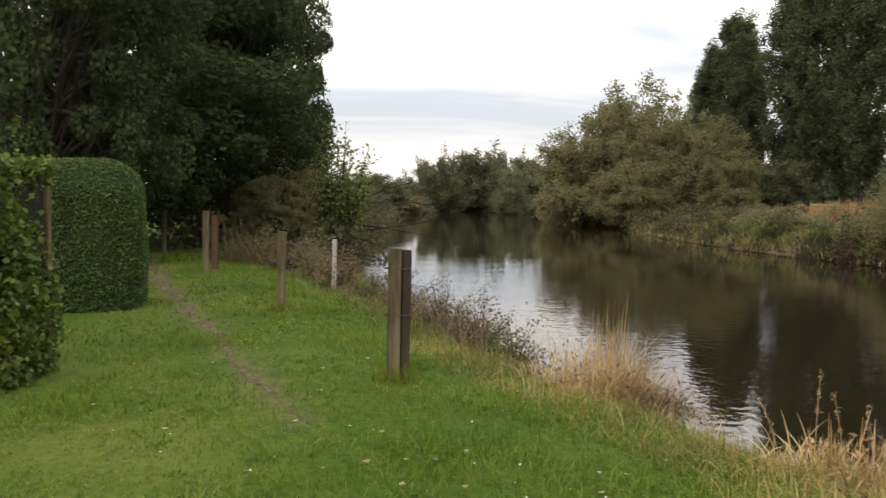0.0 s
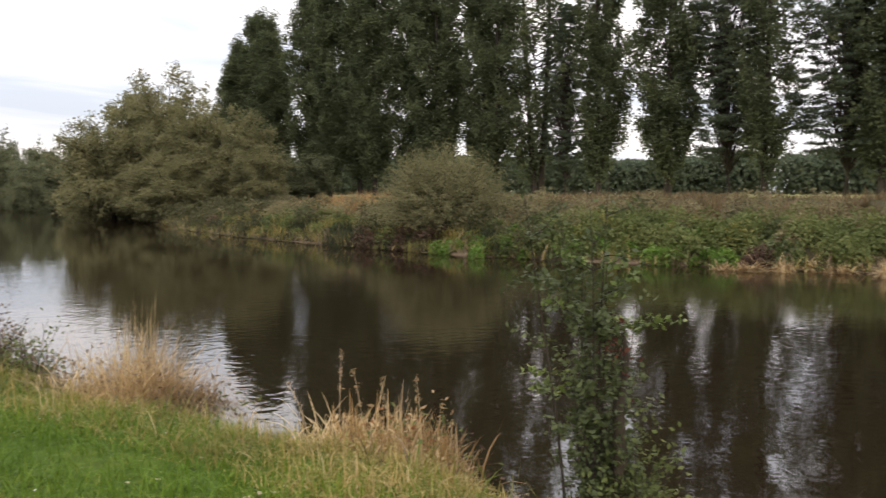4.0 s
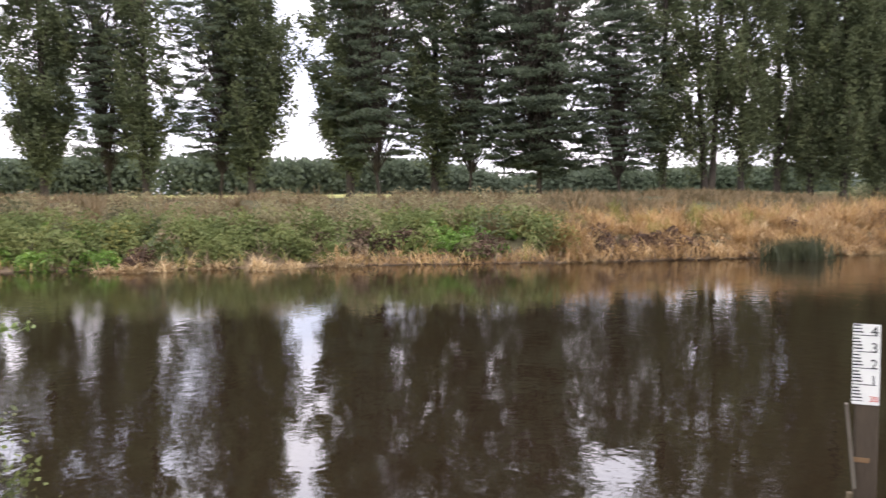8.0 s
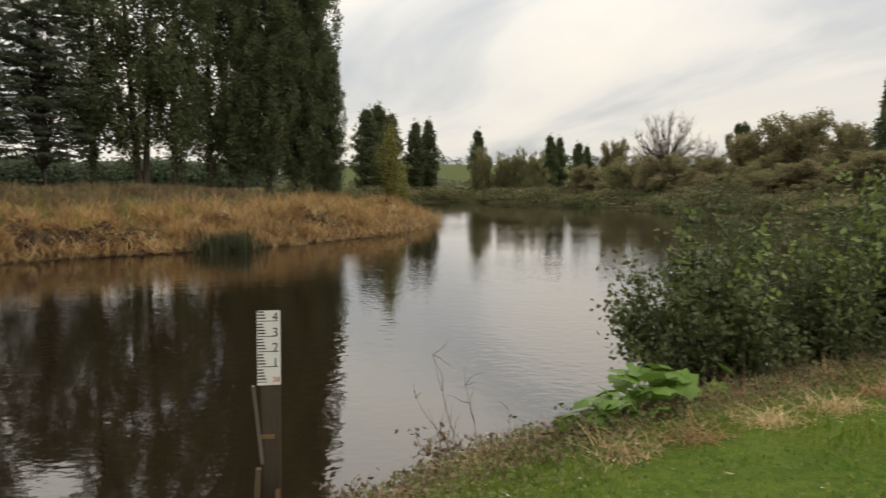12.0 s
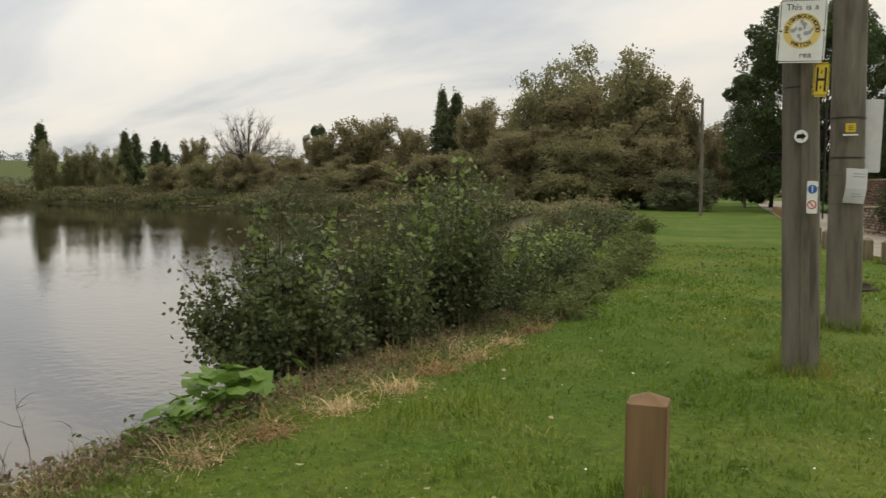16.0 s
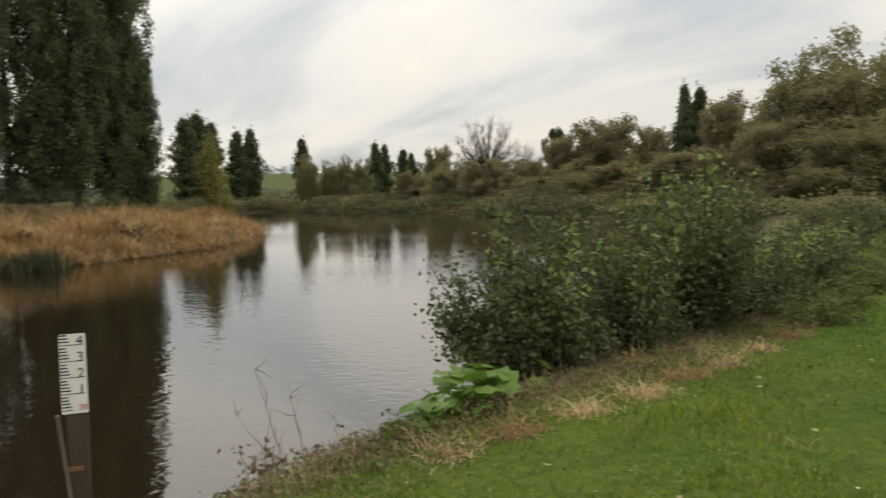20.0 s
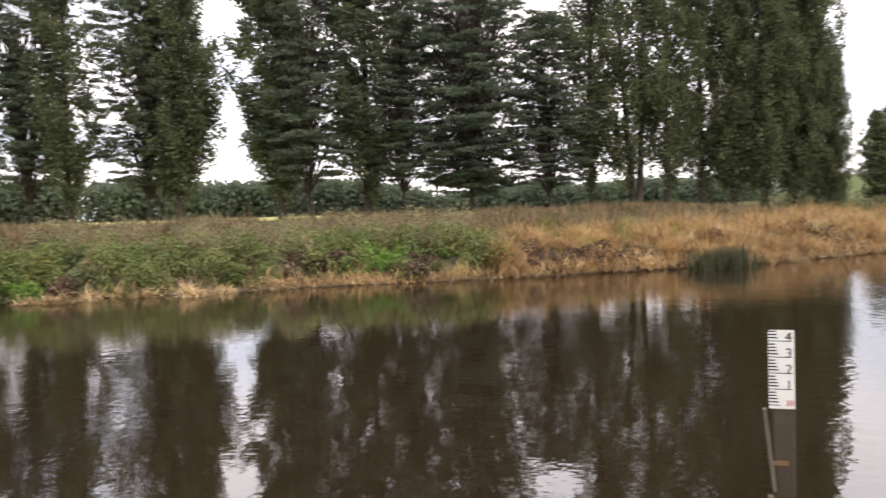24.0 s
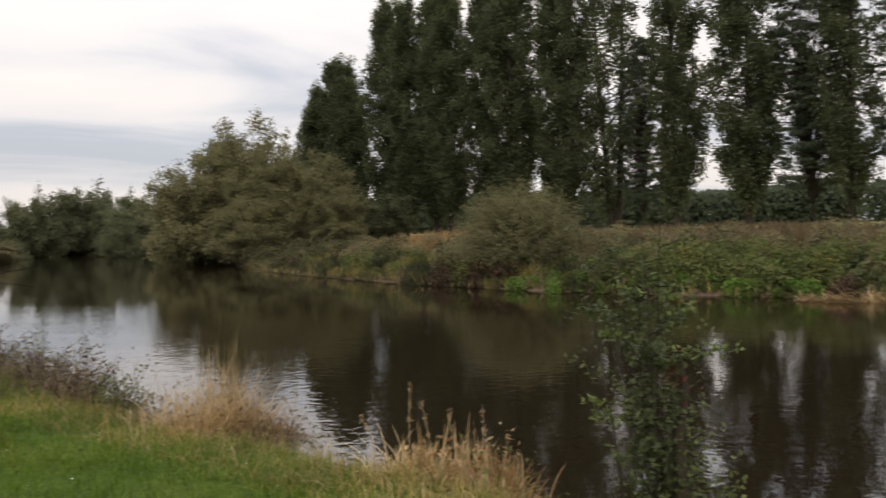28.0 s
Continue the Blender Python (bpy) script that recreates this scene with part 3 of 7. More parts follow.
# ---- trees ----
def limb(rng, start, way, length, radius, bend=0.25, n=6, up=0.0):
    pts, p, d = [], np.array(start, float), unit(np.array(way, float))
    for k in range(n):
        pts.append((p.copy(), radius * (1 - 0.85 * k / (n - 1))))
        d = unit(d + rng.normal(size=3) * bend / n * 2 + np.array([0, 0, up / n]))
        p = p + d * length / (n - 1)
    return pts


def columnar_tree(seed, height, radius, leaves, leaf, material, clear=1.2, open_=0.0, name="poplar_tree", label="tall columnar poplar with dense dark green upswept branches", stems=1):
    """A Lombardy poplar: upswept branches hug the stem, so that the crown is a rough column."""
    rng = np.random.default_rng(seed)
    tree = thing(name, Matrix(), label, "tree")
    trunk = [limb(rng, (0.35 * k, 0, -0.3), (0.06 * (k - (stems - 1) / 2), rng.normal() * 0.02, 1), height * (0.93 - 0.05 * k), 0.13 + height * 0.004, 0.03, 9) for k in range(stems)]
    part("trunk", tube_mesh("trunk", trunk, BARK, 9), None, tree)
    branches, cen = [], []
    count = int(40 + height * 3.2)
    for k in range(count):
        u = (k + rng.uniform()) / count
        h0 = clear + (height * 0.9 - clear) * u**1.15
        prof = radius * (0.26 + 1.02 * math.sin(math.pi * min(1, 0.07 + u * 0.9)) ** 0.75) * rng.uniform(0.6, 1.25) * (1 - 0.55 * u**3)
        az = rng.uniform(0, 2 * np.pi)
        rise = rng.uniform(1.6, 4.6) * (1 - 0.35 * u)
        c = np.array([0.0, 0.0, h0])
        e = c + [prof * math.cos(az), prof * math.sin(az), rise]
        m = c + [prof * 0.75 * math.cos(az), prof * 0.75 * math.sin(az), rise * 0.38]
        s = np.linspace(0, 1, 6)[:, None]
        path = (1 - s) ** 2 * c + 2 * s * (1 - s) * m + s**2 * e
        if k % 2 == 0:
            branches.append([(p, 0.055 * (1 - 0.8 * q)) for p, q in zip(path, s[:, 0])])
        if rng.uniform() < open_:
            continue
        # leaves sit in tufts along the bough, with light between the tufts
        tuft = rng.uniform(0.15, 1.0, 9)[:, None]
        spot = (1 - tuft) ** 2 * c + 2 * tuft * (1 - tuft) * m + tuft**2 * e + rng.normal(size=(9, 3)) * np.array([0.24, 0.24, 0.55]) * min(1, radius / 2)
        pick = rng.integers(0, 9, int(leaves / count))
        cen.append(spot[pick] + rng.normal(size=(len(pick), 3)) * np.array([0.17, 0.17, 0.34]))
    part("bough_frame", tube_mesh("bough_frame", branches, BARK, 5), None, tree)
    part("crown", leaf_mesh("crown", rng, np.concatenate(cen), leaf, material, 0.8), None, tree)
    return tree


def spreading_tree(seed, height, radius, leaves, leaf, material, name, label, clear=2.0, lumps=60, hang=0.0, gap=0.5, flat_=1.0, trunk_r=0.35, low=0.0, hollow=0.55, bare=False, squash=0.75, soft=False):
    """A broad tree: forked limbs that carry many leafy clumps over an uneven dome."""
    rng = np.random.default_rng(seed)
    tree = thing(name, Matrix(), label, "tree")
    mid = (clear + height) / 2
    forks = [limb(rng, (0, 0, -0.3), (rng.normal() * 0.06, rng.normal() * 0.06, 1), clear + (height - clear) * 0.55, trunk_r, 0.12, 7)]
    top = forks[0][3][0]
    cen, tips = [], []
    for k in range(lumps):
        az, zz = rng.uniform(0, 2 * np.pi), rng.uniform(max(-0.97, -0.55 - low), 0.98)
        wide = math.sqrt(1 - abs(zz) ** (2.2 if zz > 0 else 4)) * rng.uniform(hollow, 1.0) ** 0.6 * rng.uniform(0.84, 1.06)
        c = np.array([math.cos(az) * radius * wide, math.sin(az) * radius * wide, zz * (height - clear) / 2 * flat_ * rng.uniform(0.9, 1.0) + mid])
        c[2] = max(c[2], 0.35 + 0.25 * radius * gap)
        tips.append(c)
        if bare:
            continue
        n = int(leaves / lumps * rng.uniform(0.6, 1.4))
        lr = radius * gap * rng.uniform(0.24, 0.5)
        if soft:
            q = rng.normal(size=(n, 3)) * lr * 0.62 * [1, 1, squash]
        else:
            q = unit(rng.normal(size=(n, 3))) * (rng.uniform(0.25, 1, (n, 1)) ** 0.5) * lr * [1, 1, squash]
        if hang:
            q[:, 2] -= np.abs(rng.normal(size=n)) * hang * lr * 1.6
        cen.append(c + q)
    for k, c in enumerate(tips):
        if k % (1 if bare else 2):
            continue
        s = forks[0][int(rng.integers(1, 6))][0]
        m = s + (c - s) * 0.5 + np.array([0, 0, 0.10 * height]) * rng.uniform(0.1, 1.0)
        t = np.linspace(0, 1, 6)[:, None]
        path = (1 - t) ** 2 * s + 2 * t * (1 - t) * m + t**2 * c
        forks.append([(p, trunk_r * 0.36 * (1 - 0.9 * q)) for p, q in zip(path, t[:, 0])])
        if bare:
            for _ in range(20):
                f = path[int(rng.integers(2, 6))]
                forks.append(limb(rng, f, unit(c - s) + rng.normal(size=3) * 0.6 + [0, 0, 0.3], radius * rng.uniform(0.15, 0.34), trunk_r * 0.085, 0.6, 5))
    part("trunk", tube_mesh("trunk", forks[:1], BARK, 9), None, tree)
    part("bough_frame", tube_mesh("bough_frame", forks[1:], BARK, 5), None, tree)
    if cen:
        part("crown", leaf_mesh("crown", rng, np.concatenate(cen), leaf, material, 0.6, hang * 0.3), None, tree)
    return tree


def sprayed_tree(seed, height, radius, leaves, leaf, material, name, label, limbs=60, sides=12, low=-0.85, trunk_r=0.3, fluff=0.075):
    """A willow-like tree: long limbs fan out to an uneven dome, each with leafy side sprays."""
    rng = np.random.default_rng(seed)
    tree = thing(name, Matrix(), label, "tree")
    hub = 0.34 * height
    trunk = limb(rng, (0, 0, -0.3), (rng.normal() * 0.05, rng.normal() * 0.05, 1), hub * 1.5, trunk_r, 0.12, 7)
    boughs, cen = [], []
    each = max(4, int(leaves / (limbs * sides)))
    for k in range(limbs):
        az = rng.uniform(0, 2 * np.pi)
        el = math.asin(low + (0.98 - low) * ((k * 0.618 + 0.3) % 1.0))
        reach_ = rng.uniform(0.74, 0.98) + 0.08 * math.sin(3 * az + seed) * math.cos(el)
        wide = math.cos(el) ** 0.75 * radius * reach_
        end = np.array([math.cos(az) * wide, math.sin(az) * wide,
                        hub + (math.sin(el) * (height - hub) * reach_ if el > 0 else math.sin(el) * hub * 0.9)])
        foot = trunk[int(rng.integers(2, 6))][0]
        mid_ = foot + (end - foot) * 0.45 + np.array([0, 0, 0.10 * height]) * rng.uniform(0.3, 1.2)
        t = np.linspace(0, 1, 8)[:, None]
        path = (1 - t) ** 2 * foot + 2 * t * (1 - t) * mid_ + t**2 * end
        boughs.append([(p_, trunk_r * 0.4 * (1 - 0.88 * q)) for p_, q in zip(path, t[:, 0])])
        out_ = unit(end - foot)
        for j in range(sides):
            q = rng.uniform(0.28, 1.0)
            f = (1 - q) ** 2 * foot + 2 * q * (1 - q) * mid_ + q**2 * end
            tip = f + unit(out_ * 0.6 + rng.normal(size=3) * 0.8 + [0, 0, 0.1]) * radius * rng.uniform(0.10, 0.28)
            tip[2] = max(tip[2], 0.25)
            if j % 3 == 0:
                boughs.append([(f + (tip - f) * w, trunk_r * 0.09 * (1 - 0.7 * w)) for w in (0.0, 0.5, 1.0)])
            w = rng.uniform(0.1, 1.08, (each, 1))
            cen.append(f + (tip - f) * w + rng.normal(size=(each, 3)) * fluff * radius * (1.15 - 0.6 * np.clip(w, 0, 1)))
    part("trunk", tube_mesh("trunk", [trunk], BARK, 9), None, tree)
    part("bough_frame", tube_mesh("bough_frame", boughs, BARK, 5), None, tree)
    c = np.concatenate(cen)
    c[:, 2] = np.maximum(c[:, 2], rng.uniform(0.05, 0.4, len(c)))
    part("crown", leaf_mesh("crown", rng, c, leaf, material, 0.55, 0.05), None, tree)
    return tree


def plant(tree, x, y, z=None, turn=0.0, s=1.0, sz=None):
    """Sets a tree in the ground, turned and scaled."""
    z = float(land([(x, y)])[0]) if z is None else z
    return Matrix.Translation((x, y, z)) @ Matrix.Rotation(radians(turn), 4, "Z") @ Matrix.Diagonal((s, s, sz or s, 1))


def row_point(u):
    """A place along the poplar row on the far bank: 0 at its northern end, 1 at its southern."""
    return 31 + (67 - 31) * u, 97 + (-11 - 97) * u


poplar_kinds = [columnar_tree(11, 27, 1.95, 44000, 0.20, LEAF_POPLAR, clear=1.4), columnar_tree(12, 27, 2.05, 36000, 0.195, LEAF_POPLAR, clear=1.3, open_=0.1),
                columnar_tree(13, 26, 2.3, 25000, 0.20, LEAF_POPLAR, clear=1.5, open_=0.2, label="airy poplar with light gaps between upswept limbs", stems=2)]
maple_kind = spreading_tree(21, 21, 5.3, 84000, 0.205, LEAF_MAPLE, "maple_tree", "dense dark maple with layered leafy boughs", clear=0.8, lumps=1000, gap=0.27, trunk_r=0.2, hollow=0.08, low=0.45, squash=0.22, soft=True)
airy_kind = spreading_tree(22, 20, 4.7, 44000, 0.20, LEAF_MAPLE, "maple_tree", "airy maple with thin layered boughs and much light between", clear=1.4, lumps=560, gap=0.30, trunk_r=0.15, hollow=0.1, low=0.35, squash=0.2, soft=True)
# along the row: place, kind, scale, height scale
ROW = [(-0.02, 0, 1.0, 0.60), (-0.008, 0, 1.1, 0.70), (0.010, 0, 1.5, 0.80), (0.026, 0, 1.3, 0.78), (0.045, 0, 1.1, 0.70), (0.09, 0, 1.3, 0.98), (0.13, 0, 1.2, 0.95), (0.155, 0, 1.35, 1.02), (0.19, 0, 1.25, 1.0), (0.222, 0, 1.3, 1.0), (0.263, 0, 1.35, 1.05), (0.297, 0, 1.0, 1.0)]
ROW += [(0.321, 1, 1.22, 1.02), (0.350, 2, 1.28, 1.0), (0.377, 4, 0.5, 0.8), (0.409, 0, 1.07, 1.0), (0.464, 0, 1.28, 1.0), (0.498, 4, 0.8, 1.0), (0.526, 1, 1.10, 1.0), (0.566, 4, 0.85, 1.0), (0.591, 0, 1.28, 1.0), (0.649, 0, 1.28, 1.0), (0.672, 4, 0.95, 1.0), (0.701, 1, 1.28, 1.02)]
ROW += [(0.724, 4, 0.8, 0.95), (0.766, 3, 1.08, 1.0), (0.817, 4, 0.75, 0.7), (0.841, 1, 1.15, 1.0), (0.868, 2, 1.1, 1.0), (0.889, 1, 1.0, 1.0), (0.911, 1, 1.10, 1.0), (0.931, 0, 1.00, 1.0), (0.950, 0, 1.10, 1.03), (0.970, 0, 1.05, 1.0), (0.984, 0, 0.85, 0.95), (0.996, 0, 0.55, 0.46)]
placed = {}
for u, kind, s, sz in ROW:
    x, y = row_point(u)
    src = (poplar_kinds + [maple_kind, airy_kind])[kind]
    m = plant(src, x + math.sin(u * 91) * 0.7, y, None, u * 2000 % 360, s, sz)
    if kind not in placed:
        src.matrix_basis = m
        placed[kind] = src
        src["group"] = "row of trees along the far bank"
    else:
        copy_thing(src, m @ Matrix.Diagonal((1 / src.scale[0], 1 / src.scale[1], 1 / src.scale[2], 1)))

# ---- the other trees: kind, place, width scale, height scale ----
UPSTREAM_TREES = [
    ("willow", 19.5, 89.9, 1.23, 1.32), ("willow", 14.4, 86.8, 1.06, 1.08), ("willow", 20.4, 81.5, 0.91, 1.01), ("willow", 22.8, 76.7, 0.86, 0.89),
    ("willow", 17.2, 76.1, 0.89, 0.52), ("mound", 15.1, 149.2, 1.15, 0.96), ("willow", 23.9, 72.2, 0.58, 0.52), ("mound", 30.4, 79.4, 0.65, 0.48),
    ("willow", 14.5, 98.9, 0.69, 0.79), ("mound", -0.6, 165.0, 1.09, 1.22), ("mound", 7.1, 169.9, 1.21, 1.23), ("mound", 15.0, 164.3, 1.0, 1.06),
    ("mound", 11.0, 139.6, 0.54, 0.73), ("mound", -9.5, 119.6, 0.79, 0.55)]
PATH_TREES = [
    ("russet", -7.3, 129.8, 1.13, 0.47), ("mound", -9.0, 94.6, 0.42, 0.28), ("mound", -5.4, 149.9, 0.66, 0.38), ("mound", -4.9, 164.9, 1.0, 0.81),
    ("russet", -12.6, 119.3, 0.85, 0.44), ("oak", -8.8, 29.7, 0.45, 0.6), ("oak", -10.7, 25.9, 0.74, 0.58), ("oak", -8.2, 35.1, 0.41, 0.64),
    ("oak", -8.5, 18.1, 0.35, 0.45), ("shrub", -5.2, 33.6, 0.47, 0.86), ("shrub", -5.3, 26.5, 0.51, 0.66), ("shrub", -6.0, 49.6, 0.51, 0.71),
    ("shrub", -7.0, 29.2, 0.65, 0.76)]
LANE_TREES = [
    ("yellow", 58.7, -13.4, 0.79, 0.75), ("yellow", 64.4, -15.6, 0.5, 0.52), ("oak", 28.0, -64.8, 0.7, 0.78), ("conifer", 23.5, -74.9, 0.76, 0.88),
    ("conifer", 26.3, -78.2, 0.68, 0.73), ("willow", 16.6, -60.3, 0.51, 0.61), ("mound", 29.1, -80.5, 0.51, 0.85), ("conifer", 20.7, -71.6, 0.53, 0.7),
    ("oak", 50.6, -98.3, 0.46, 0.4), ("oak", 37.0, -77.1, 0.44, 0.67)]
DOWNSTREAM_TREES = [
    ("poplar", 131.7, -26.0, 1.06, 0.54), ("poplar", 135.3, -28.6, 1.2, 0.58), ("poplar", 138.8, -31.3, 0.96, 0.54), ("poplar", 135.9, -34.7, 0.78, 0.48),
    ("poplar", 137.3, -37.3, 0.85, 0.5), ("poplar", 180.5, -60.3, 0.9, 0.56), ("willow", 142.3, -48.4, 0.43, 0.79), ("willow", 143.0, -52.5, 0.37, 0.71),
    ("willow", 140.1, -54.6, 0.43, 0.76), ("willow", 136.2, -56.1, 0.43, 0.71), ("poplar", 188.7, -81.0, 0.89, 0.55), ("poplar", 190.6, -84.2, 0.91, 0.54),
    ("poplar", 195.1, -91.1, 0.94, 0.5), ("poplar", 196.9, -94.3, 0.87, 0.47)]
DOWNSTREAM_SCRUB = [
    ("russet", 113.9, -59.2, 0.59, 0.94), ("bare", 107.8, -64.0, 0.73, 0.9), ("bare", 113.4, -74.0, 0.38, 0.67), ("russet", 110.2, -53.1, 0.72, 0.51),
    ("willow", 103.5, -55.4, 0.69, 0.53), ("russet", 96.7, -57.2, 0.92, 0.65), ("russet", 87.4, -57.1, 0.81, 0.58), ("oak", 91.8, -64.8, 0.21, 0.47)]
BEND_TREES = [
    ("russet", 81.2, -59.0, 0.85, 0.86), ("russet", 77.0, -61.3, 1.09, 1.06), ("russet", 78.7, -68.7, 0.84, 0.97), ("willow", 70.5, -53.3, 0.85, 0.37),
    ("russet", 64.7, -54.3, 1.12, 0.44), ("russet", 60.0, -56.6, 0.96, 0.55), ("willow", 52.6, -55.5, 0.78, 0.50), ("poplar", 77.3, -73.2, 0.72, 0.55),
    ("poplar", 76.9, -75.1, 0.72, 0.54), ("russet", 62.3, -65.6, 1.01, 1.16), ("russet", 78.1, -53.1, 0.92, 0.35)]
BIG_WILLOWS = [
    ("willow", 51.0, -62.3, 0.98, 1.23), ("willow", 48.4, -68.0, 1.38, 1.41), ("russet", 43.9, -69.9, 0.85, 1.34), ("russet", 47.6, -54.7, 0.96, 0.73),
    ("willow", 42.6, -56.2, 0.90, 0.61), ("russet", 39.8, -60.6, 1.09, 0.65), ("russet", 45.9, -80.3, 0.82, 0.98), ("russet", 46.1, -63.6, 1.67, 1.12),
    ("mound", 34.0, -57.2, 0.48, 0.33)]
TREES = UPSTREAM_TREES + PATH_TREES + LANE_TREES + DOWNSTREAM_TREES + DOWNSTREAM_SCRUB + BEND_TREES + BIG_WILLOWS
SOURCES = {
    "willow": lambda: sprayed_tree(31, 11, 5.2, 64000, 0.25, LEAF_WILLOW, "willow_tree", "broad willow with olive sprays on fanned limbs", 80, 12),
    "russet": lambda: sprayed_tree(32, 10, 4.2, 54000, 0.25, LEAF_RUSSET, "russet_tree", "rounded tree turning olive brown in autumn", 64, 12),
    "oak": lambda: spreading_tree(33, 20, 9.5, 70000, 0.31, LEAF_OAK, "oak_tree", "large dark green oak with a heavy dense crown", clear=0.5, lumps=200, gap=0.40, trunk_r=0.5, low=0.45, hollow=0.45),
    "poplar": lambda: columnar_tree(14, 25, 1.75, 20000, 0.34, LEAF_POPLAR),
    "yellow": lambda: columnar_tree(15, 6, 0.95, 5000, 0.16, LEAF_YELLOW, clear=0.3, name="young_tree", label="slim young tree with yellow autumn leaves"),
    "bare": lambda: spreading_tree(35, 13, 7.0, 0, 0.3, LEAF_RUSSET, "bare_tree", "leafless tree with a fan of thin grey branches", clear=1.0, lumps=150, trunk_r=0.26, bare=True, hollow=0.55, low=0.3),
    "shrub": lambda: spreading_tree(36, 3.2, 2.6, 46000, 0.10, LEAF_WILLOW, "shrub", "rounded brownish green willow shrub by the water", clear=0.1, lumps=260, gap=0.3, trunk_r=0.06, low=0.5, hollow=0.5),
    "conifer": lambda: columnar_tree(16, 12, 2.6, 12000, 0.36, LEAF_CONIFER, clear=0.5, name="conifer_tree", label="dark evergreen conifer with a pointed top"),
    "mound": lambda: sprayed_tree(37, 10, 6.0, 56000, 0.33, LEAF_SALLOW, "willow_thicket", "low rounded thicket of grey green willows", 80, 12, -0.9, 0.25, 0.075),
}
made_trees = {}
for n, (kind, x, y, s, sz) in enumerate(TREES):
    first = kind not in made_trees
    if first:
        made_trees[kind] = SOURCES[kind]()
    src = made_trees[kind]
    m = plant(src, x, y, None, n * 77 % 360, s, sz)
    if first:
        src.matrix_basis = m
    else:
        copy_thing(src, m @ Matrix.Diagonal((1 / src.scale[0], 1 / src.scale[1], 1 / src.scale[2], 1)))

def osier(x, y, height, radius, seed):
    """A dome of thin upswept withies that carry narrow leaves towards their ends."""
    g = np.random.default_rng(seed)
    ob = thing("osier_bush", plant(None, x, y), "rounded osier bush of fine olive brown twigs by the water", "bush")
    withies, cen = [], []
    for k in range(900):
        az, tilt = g.uniform(0, 2 * np.pi), math.acos(g.uniform(0.02, 1.0))
        ln = g.uniform(0.75, 1.05)
        end = np.array([math.cos(az) * math.sin(tilt) * radius * ln, math.sin(az) * math.sin(tilt) * radius * ln, 0.15 + math.cos(tilt) * height * ln])
        foot = np.array([g.normal() * 0.4, g.normal() * 0.4, 0.0])
        mid_ = foot + (end - foot) * 0.5 + np.array([0, 0, 0.18 * height])
        t = np.linspace(0, 1, 5)[:, None]
        path = (1 - t) ** 2 * foot + 2 * t * (1 - t) * mid_ + t**2 * end
        if k % 2 == 0:
            withies.append([(p_, 0.02 * (1 - 0.8 * q)) for p_, q in zip(path, t[:, 0])])
        q = g.uniform(0.45, 1.06, 50)[:, None]
        cen.append((1 - q) ** 2 * foot + 2 * q * (1 - q) * mid_ + q**2 * end + g.normal(size=(50, 3)) * 0.09)
    part("stem_frame", tube_mesh("stem_frame", withies, BARK, 4), None, ob)
    part("foliage", leaf_mesh("foliage", g, np.concatenate(cen), 0.12, LEAF_WILLOW, 0.35, -0.5), None, ob)
    return ob


osier(20.3, 34.3, 3.75, 3.5, 61)

# ---- growth on the far bank and round the water ----
def along(line, n, rng, lo=-1e9, hi=1e9):
    """Random places on a plan line between two y values."""
    segs = [(np.array(a, float), np.array(b, float)) for a, b in zip(line[:-1], line[1:]) if max(a[1], b[1]) > lo and min(a[1], b[1]) < hi]
    w = np.array([np.linalg.norm(b - a) for a, b in segs])
    k = rng.choice(len(segs), n, p=w / w.sum())
    t = rng.uniform(0, 1, n)[:, None]
    a, b = np.array([s[0] for s in segs])[k], np.array([s[1] for s in segs])[k]
    d = unit(b - a)
    return a + (b - a) * t, np.stack([d[:, 1], -d[:, 0]], 1)


def strip(line, n, rng, d0, d1, lo=-1e9, hi=1e9, bias=1.0):
    """Places on land between d0 and d1 from the waterline, on its land side, with their ground height."""
    p, nrm = along(line, n * 2, rng, lo, hi)
    q = p + nrm * (rng.choice([-1, 1], 2 * n) * (d0 + (d1 - d0) * rng.uniform(0, 1, 2 * n) ** bias))[:, None]
    d, _ = shore(q)
    q = q[(d > d0 * 0.7) & (d < d1 * 1.1) & (q[:, 1] > lo) & (q[:, 1] < hi)][:n]
    return np.c_[q, land(q)]


def stuff(name, mesh, label, category):
    return tagged(new(name, mesh), label, category, kind="stuff")


def tussocks(name, centres, per, height, r, lean, width, material, label, category, seed):
    """Mounded clumps: blades spring from each clump's foot and arch outwards."""
    g = np.random.default_rng(seed)
    n = len(centres) * per
    tall = np.repeat(height * g.uniform(0.55, 1.2, len(centres)), per)
    foot = np.repeat(centres, per, 0) + np.c_[g.normal(size=(n, 2)) * r, np.zeros(n)]
    return stuff(name, blade_mesh(name, g, foot, tall * g.uniform(0.45, 1.05, n), width, lean, material), label, category)


rng = np.random.default_rng(5)
BANK = RIVER_FAR[6:22]
# tan reeds from the point upstream, in uneven drifts
tussocks("reed_bed", strip(BANK, 380, rng, 0.3, 6.5, -18, 7.0), 70, 0.55, 0.34, 1.5, 0.032, BLADE_TAN, "bed of tan dry reeds slumped over the far waterline", "reeds", 1)
tussocks("meadow_grass", strip(BANK, 1050, rng, 4.0, 19, -18, 62), 34, 0.62, 0.4, 0.9, 0.05, BLADE_MEADOW, "tall seeding brown meadow grass on the far bank", "grass", 2)
tussocks("bank_grass", strip(BANK, 110, rng, 2.6, 7.5, 5.0, 62), 44, 0.6, 0.25, 1.0, 0.04, BLADE_BANK, "long mixed green and straw grass on the far bank", "grass", 3)
